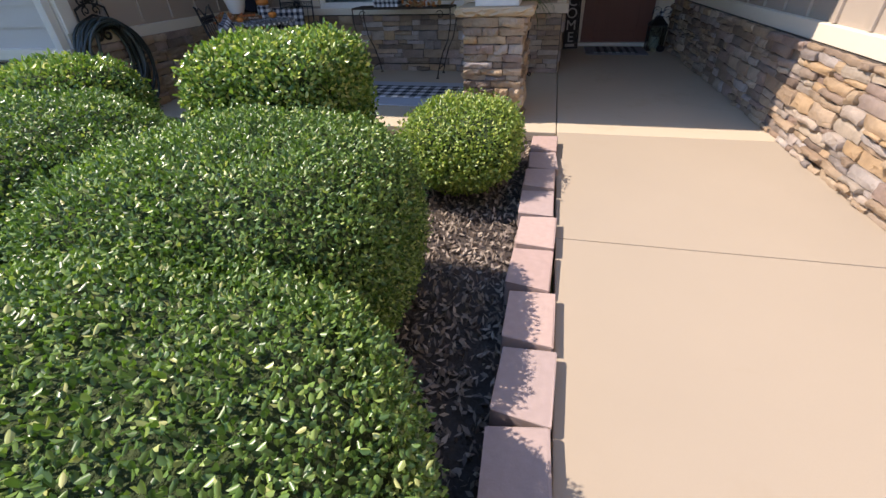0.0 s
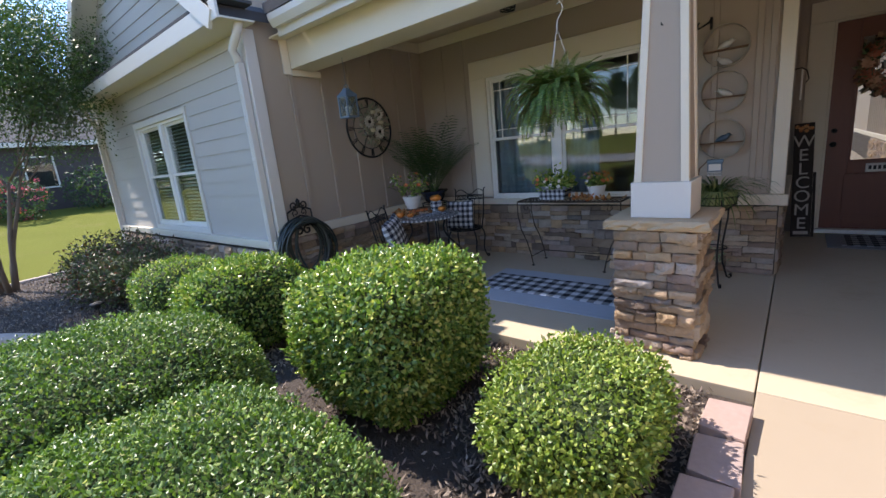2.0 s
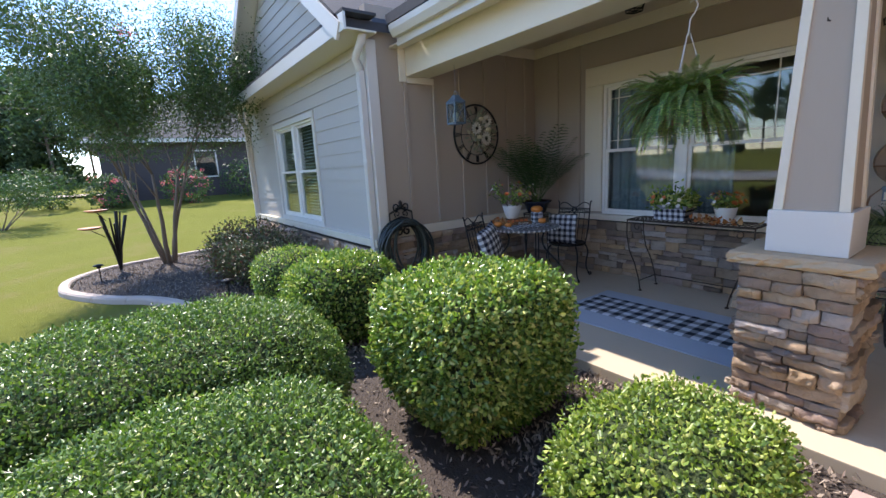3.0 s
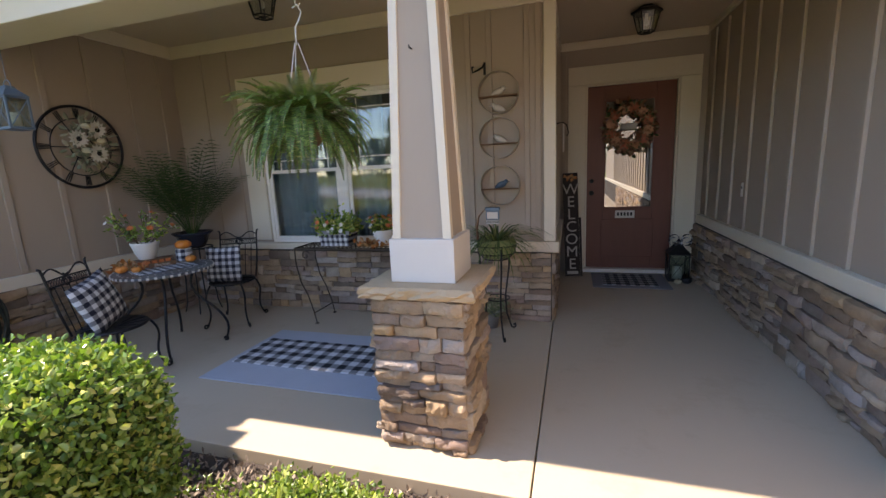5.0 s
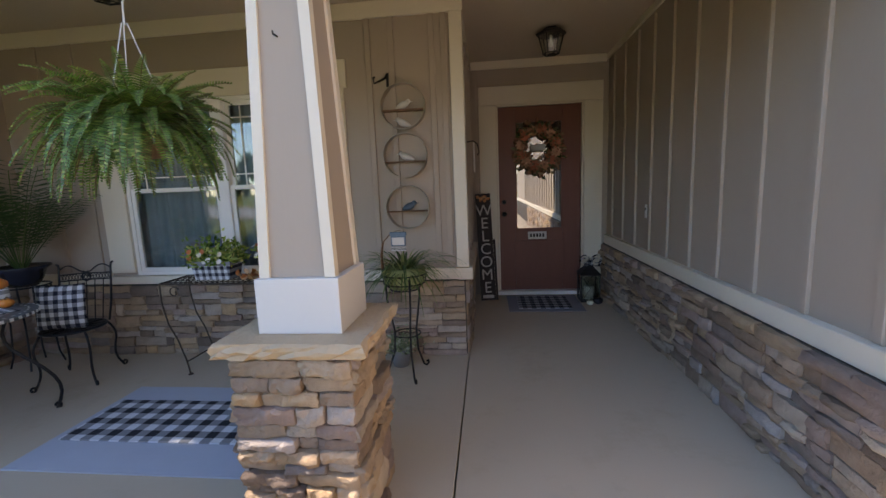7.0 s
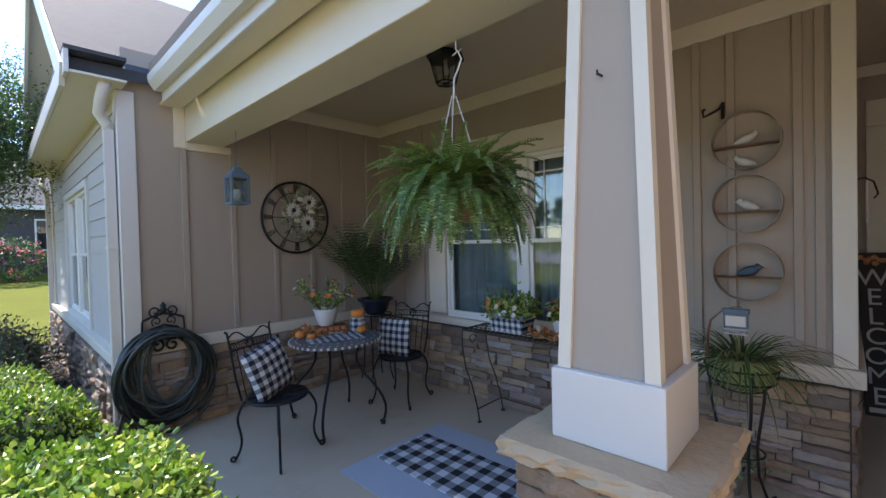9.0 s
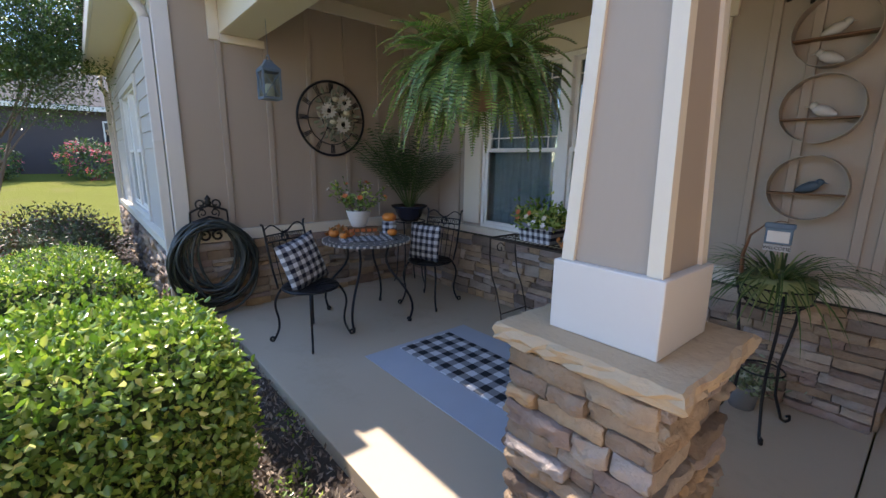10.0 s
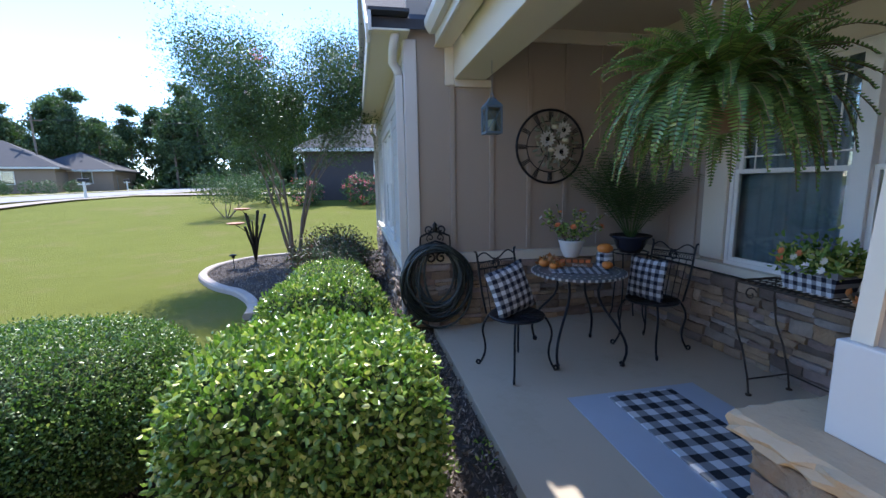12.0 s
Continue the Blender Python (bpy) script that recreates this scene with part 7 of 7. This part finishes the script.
def wreath(x, y, z, R):
    t = thing("wreath", (x, y, z), "round wreath of coral flowers and leaves on the door", "wreath")
    bm = bmesh.new()
    r = random.Random(14)
    for k in range(5):
        tube(bm, [((R + r.uniform(-0.03, 0.03)) * math.cos(a), r.uniform(-0.02, 0.02), (R + r.uniform(-0.03, 0.03)) * math.sin(a)) for a in [i * math.tau / 30 for i in range(30)]], 0.006, 5, closed=True)
    part("twig_ring", bm, "twig", t)
    g = np.random.default_rng(3)
    n = 520
    a, q = g.uniform(0, math.tau, n), g.normal(R, 0.045, n)
    P = np.stack([q * np.cos(a), -0.02 - g.random(n) * 0.05, q * np.sin(a)], 1)
    N = np.stack([np.cos(a) * 0.7, -np.ones(n) * 0.7, np.sin(a) * 0.7], 1)
    leaves_mesh("leaves", P, N, 0.08, 0.045, "wreath_leaf", t, spread=0.5, seed=3)
    P2 = P[:160] * np.array([[1.03, 1, 1.03]])
    leaves_mesh("dark_leaves", P2, N[:160], 0.08, 0.03, "leaf_tree", t, spread=0.5, seed=4)
    for k in range(12):
        b = k * math.tau / 12 + 0.3
        bm = bmesh.new()
        c = (R * math.cos(b), -0.075, R * math.sin(b))
        blossom(bm, c, 0.072, 9, (0, -1, 0), 0.6, 0.25)
        blossom(bm, (c[0], c[1] - 0.01, c[2]), 0.036, 7, (0, -1, 0), 0.6, 0.6)
        part("flower", bm, ("petal_coral", "petal_peach")[k % 2], t)
    s = part("wreath_sign", bevelled(-0.09, 0.09, -0.05, -0.035, -0.03, 0.05, 0.003), "letter", t)


M["wreath_leaf"] = varied("dried leaf", [(0.0, (0.16, 0.09, 0.05)), (0.4, (0.34, 0.14, 0.07)), (0.7, (0.40, 0.24, 0.15)), (1.0, (0.12, 0.13, 0.06))], 0.7, True, bump=0, vary=0)
M["petal_coral"] = surface("coral petals", (0.50, 0.16, 0.09), 0.7, vary=0.2, bump=0)
M["petal_peach"] = surface("peach petals", (0.58, 0.32, 0.20), 0.7, vary=0.15, bump=0)
wreath(1.72, DW - 0.005, 1.90, 0.225)

bell = thing("doorbell", (RW - 0.002, 9.36, 1.16), "small white doorbell on the siding beside the entry", "doorbell", "", -90)
part("body", bevelled(-0.03, 0.03, -0.022, 0.0, -0.065, 0.065, 0.008, 2), "vinyl", bell)
bm = bmesh.new()
lathe(bm, [(0, 0), (0.014, 0), (0.013, 0.004), (0, 0.005)], 16)
bmesh.ops.rotate(bm, verts=bm.verts[:], matrix=Matrix.Rotation(radians(90), 3, "X"))
bmesh.ops.translate(bm, verts=bm.verts[:], vec=(0, -0.022, 0.02))
part("button", bm, "grey_pot", bell)

wm = thing("wall_thermometer", (0.882, 9.40, 1.74), "white outdoor thermometer plate on the entry side wall", "thermometer", "", 90)
part("plate", bevelled(-0.045, 0.045, -0.075, -0.06, -0.14, 0.14, 0.004), "white", wm)
bm = bmesh.new()
tube(bm, [(0, 0, 0.15), (0, -0.06, 0.16), (0, -0.10, 0.13), (0, -0.12, 0.05), (0, -0.10, 0.02)], 0.006, 6)
part("bracket", bm, "metal_black", wm)


# ---- palm in the corner ----
def palm():
    s = thing("pot_stand", (-3.06, 8.42, 0), "black iron plant stand in the porch corner", "plant stand")
    bm = bmesh.new()
    for z, rad in ((0.74, 0.18),):
        tube(bm, [(rad * math.cos(k * math.tau / 24), rad * math.sin(k * math.tau / 24), z) for k in range(24)], 0.008, 6, closed=True)
    part("ring", bm, "iron", s)
    for k in range(4):
        a = k * math.tau / 4 + 0.6
        bm = bmesh.new()
        tube(bm, [(0.18 * math.cos(a), 0.18 * math.sin(a), 0.75), (0.14 * math.cos(a), 0.14 * math.sin(a), 0.4), (0.16 * math.cos(a), 0.16 * math.sin(a), 0.1), (0.19 * math.cos(a), 0.19 * math.sin(a), 0.0)], 0.008, 6)
        part("leg", bm, "iron", s)
    t = thing("palm", (-3.06, 8.42, 0.74), "dark green feathery palm in a blue glazed bowl", "potted plant")
    bm = bmesh.new()
    lathe(bm, [(0, 0.0), (0.10, 0.0), (0.14, 0.06), (0.17, 0.14), (0.21, 0.17), (0.205, 0.18), (0.16, 0.155), (0, 0.15)], 28)
    part("bowl", bm, "blue_dish", t, smooth=True)
    g = random.Random(31)
    V, F = [], []
    bm = bmesh.new()
    for k in range(34):
        a = g.uniform(0, math.tau)
        if math.cos(a) < -0.2 or math.sin(a) > 0.3:
            a = g.uniform(-2.2, 0.5)
        d = Vector((math.cos(a) * 0.7, math.sin(a) * 0.7, g.uniform(0.9, 2.2))).normalized()
        L = g.uniform(0.65, 1.1)
        p = Vector((0.03 * math.cos(a), 0.03 * math.sin(a), 0.15))
        side = Vector((-math.sin(a), math.cos(a), 0))
        path = [p.copy()]
        n = 22
        for i in range(n):
            d = (d + Vector((0, 0, -1.7 * L / n * (i / n)))).normalized()
            p = p + d * L / n
            path.append(p.copy())
            if i > 5:
                w = 0.17 * math.sin(math.pi * (i - 4) / (n - 2)) + 0.03
                for s_ in (-1, 1):
                    tip = p + side * s_ * w * 0.8 + d * w * 0.6 - Vector((0, 0, w * 0.35))
                    mid = (p + tip) / 2 + Vector((0, 0, 0.01))
                    b = len(V)
                    V += [tuple(p - d * 0.003), tuple(mid - d * 0.006), tuple(tip), tuple(mid + d * 0.006)]
                    F.append((b, b + 1, b + 2, b + 3))
        tube(bm, path[::4], 0.004, 4)
    V = [(max(v[0], -0.30), min(v[1], 0.36), v[2]) for v in V]
    me = bpy.data.meshes.new("fronds")
    me.from_pydata(V, [], F)
    me.materials.append(M["palm"])
    ob = new("fronds", me)
    ob.parent = t
    part("rib", bm, "leaf_tree", t)["kind"] = "stuff"


palm()


# ---- garden ornaments in the far bed ----
def cattails():
    t = thing("garden_sculpture", (-8.37, 3.54, -0.08), "black metal cattail garden sculpture with two rusty dishes in the bed", "garden ornament")
    r = random.Random(2)
    for k in range(9):
        a = r.uniform(0, math.tau)
        e = r.uniform(0.1, 0.32)
        h = r.uniform(0.75, 1.2)
        bm = bmesh.new()
        tube(bm, [(0, 0, 0), (e * 0.3 * math.cos(a), e * 0.3 * math.sin(a), h * 0.45), (e * math.cos(a), e * math.sin(a), h)], [0.014, 0.02, 0.012 if k % 2 else 0.028], 6)
        part("reed", bm, "metal_black", t)
    for x, y, z in ((0.1, -0.30, 0.80), (0.0, -0.18, 1.08)):
        bm = bmesh.new()
        lathe(bm, [(0, 0), (0.10, 0.01), (0.17, 0.035), (0.165, 0.045), (0.1, 0.02), (0, 0.012)], 20)
        ob = part("dish", bm, "copper", t, smooth=True)
        ob.location = (x, y, z)
        bm = bmesh.new()
        tube(bm, [(x, y, z), (x * 0.3, y * 0.4, z - 0.15)], 0.007, 5)
        part("arm", bm, "metal_black", t)


cattails()
for k, (x, y) in enumerate(((-7.75, 3.28), (-4.9, 4.7))):
    t = thing("path_light", (x, y, -0.08), "small black path light on a stake in the mulch", "garden light", "stake lights in the bed")
    bm = bmesh.new()
    tube(bm, [(0, 0, 0), (0, 0, 0.22)], 0.009, 6)
    part("stake", bm, "metal_black", t)
    bm = bmesh.new()
    lathe(bm, [(0, 0.22), (0.03, 0.22), (0.028, 0.25), (0.075, 0.262), (0.07, 0.275), (0.02, 0.29), (0, 0.292)], 16)
    part("cap", bm, "metal_black", t, smooth=True)


# ---- ledge stone veneer: single stones ----
def stone_mesh(L, H, T, r, fine=False):
    """A split stone, back at 0 and face towards -y, with a lumpy face and rounded edges."""
    nx, nz = (10, 5) if fine else (5, 3)
    o = Vector((r.uniform(0, 90), r.uniform(0, 90), 0))
    bm = bmesh.new()
    g = []
    for i in range(nx + 1):
        row = []
        for j in range(nz + 1):
            u, v = i / nx, j / nz
            edge = (i in (0, nx)) + (j in (0, nz))
            uu = 0.5 + (u - 0.5) * (1.0 if edge else 0.97)
            px, pz = (uu - 0.5) * L, (v - 0.5) * H
            rough = noise.noise(Vector((px * 9, pz * 16, 0)) + o) * 0.36 + noise.noise(Vector((px * 30, pz * 44, 5)) + o) * 0.34
            y = -T * (1 - (0.16 if edge == 1 else 0.28 if edge == 2 else 0.0) + rough)
            row.append(bm.verts.new(((uu - 0.5) * L + r.uniform(-0.003, 0.003), y, (v - 0.5) * H + noise.noise(Vector((px * 12, 0, 9)) + o) * 0.010)))
        g.append(row)
    for i in range(nx):
        for j in range(nz):
            bm.faces.new((g[i][j], g[i + 1][j], g[i + 1][j + 1], g[i][j + 1]))
    rim = [g[i][0] for i in range(nx)] + [g[nx][j] for j in range(nz)] + [g[i][nz] for i in range(nx, 0, -1)] + [g[0][j] for j in range(nz, 0, -1)]
    back = [bm.verts.new((v.co.x, 0, v.co.z)) for v in rim]
    for k in range(len(rim)):
        j = (k + 1) % len(rim)
        bm.faces.new((rim[j], rim[k], back[k], back[j]))
    for f in bm.faces:
        f.smooth = True
    for k in range(len(rim)):
        e = bm.edges.get((rim[k], rim[(k + 1) % len(rim)]))
        if e:
            e.smooth = False
    return bm


def stone_courses(parent, a0, a1, z0, z1, place, seed, base=0.045, fine=False, lengths=(0.10, 0.36), heights=(0.04, 0.055, 0.07, 0.095)):
    """Ledge stones between a0 and a1 along a face, in bands broken into stretches whose courses do not line up; place(a, z) gives the pose of a stone there in its parent."""
    r = random.Random(seed)

    def lay(p0, p1, q0, q1):
        a = p0
        while a < p1 - 0.01:
            L = r.uniform(*lengths) * (0.75 if q1 - q0 < 0.045 else 1.0)
            if p1 - a - L < lengths[0] * 0.7:
                L = p1 - a
            ob = part("stone", stone_mesh(L - 0.006, q1 - q0 - 0.005, base * r.uniform(0.4, 1.5), r, fine), "stone", parent)
            ob.matrix_basis = place(a + L / 2, (q0 + q1) / 2) @ pose(0, 0, 0, 0, r.uniform(-1.1, 1.1), 0)
            a += L

    z = z0
    while z < z1 - 0.02:
        H = r.uniform(0.10, 0.165)
        if z1 - z - H < 0.07:
            H = z1 - z
        a = a0
        while a < a1 - 0.02:
            S = r.uniform(0.2, 0.62)
            if a1 - a - S < 0.16:
                S = a1 - a
            n = max(1, min(3, round(H / r.choice(heights))))
            cuts = [1.0 + r.uniform(-0.32, 0.32) for _ in range(n)]
            q = z
            for c in cuts:
                h = H * c / sum(cuts)
                lay(a, a + S, q, q + h)
                q += h
            a += S
        z += H


def veneer(name, dims):
    return structure(obj(name, boxes(dims), "mortar"), "dry-stacked ledge stone veneer in tans, browns and greys")


v = veneer("stone_wall", (RW - 0.06, RW - 0.001, -5.9, 10.74, -0.15, 0.67))
stone_courses(v, 0.6, 10.73, 0.0, 0.668, lambda a, z: pose(RW - 0.058, a, z, 0, 0, -90), 1)
v = veneer("stone_wall", (-3.42, 0.80, FW - 0.11, FW - 0.001, -0.1, 0.66))
stone_courses(v, -3.38, 0.86, 0.0, 0.66, lambda a, z: pose(a, FW - 0.108, z), 2)
v = veneer("stone_wall", (0.802, 0.866, FW - 0.108, 10.45, -0.1, 0.65))
stone_courses(v, FW - 0.10, 10.4, 0.0, 0.65, lambda a, z: pose(0.864, a, z, 0, 0, 90), 3, base=0.03)
v = veneer("stone_wall", (LW + 0.001, LW + 0.05, 6.195, 8.70, -0.15, 0.66))
stone_courses(v, 6.2, 8.69, 0.0, 0.66, lambda a, z: pose(LW + 0.048, a, z, 0, 0, 90), 4)
v = veneer("stone_wall", (-9.25, -3.45, 6.12, 6.188, -0.15, 0.525))
stone_courses(v, -9.2, -3.42, -0.1, 0.525, lambda a, z: pose(a, 6.122, z), 5)
v = veneer("stone_wall", (LW - 0.02, LW + 0.045, 6.124, 6.192, -0.15, 0.52))
for k, (px, py, ang, h) in enumerate(((0, -0.233, 0, 0.225), (0.223, 0, 90, 0.235), (0, 0.233, 180, 0.225), (-0.223, 0, -90, 0.235))):
    stone_courses(pier, -h - 0.02, h + 0.02, 0.0, 0.831, (lambda px, py, ang: lambda a, z: pose(px, py, 0, 0, 0, ang) @ pose(a, 0, z))(px, py, ang), 10 + k, base=0.04, fine=True, lengths=(0.10, 0.30), heights=(0.036, 0.045, 0.055, 0.08))
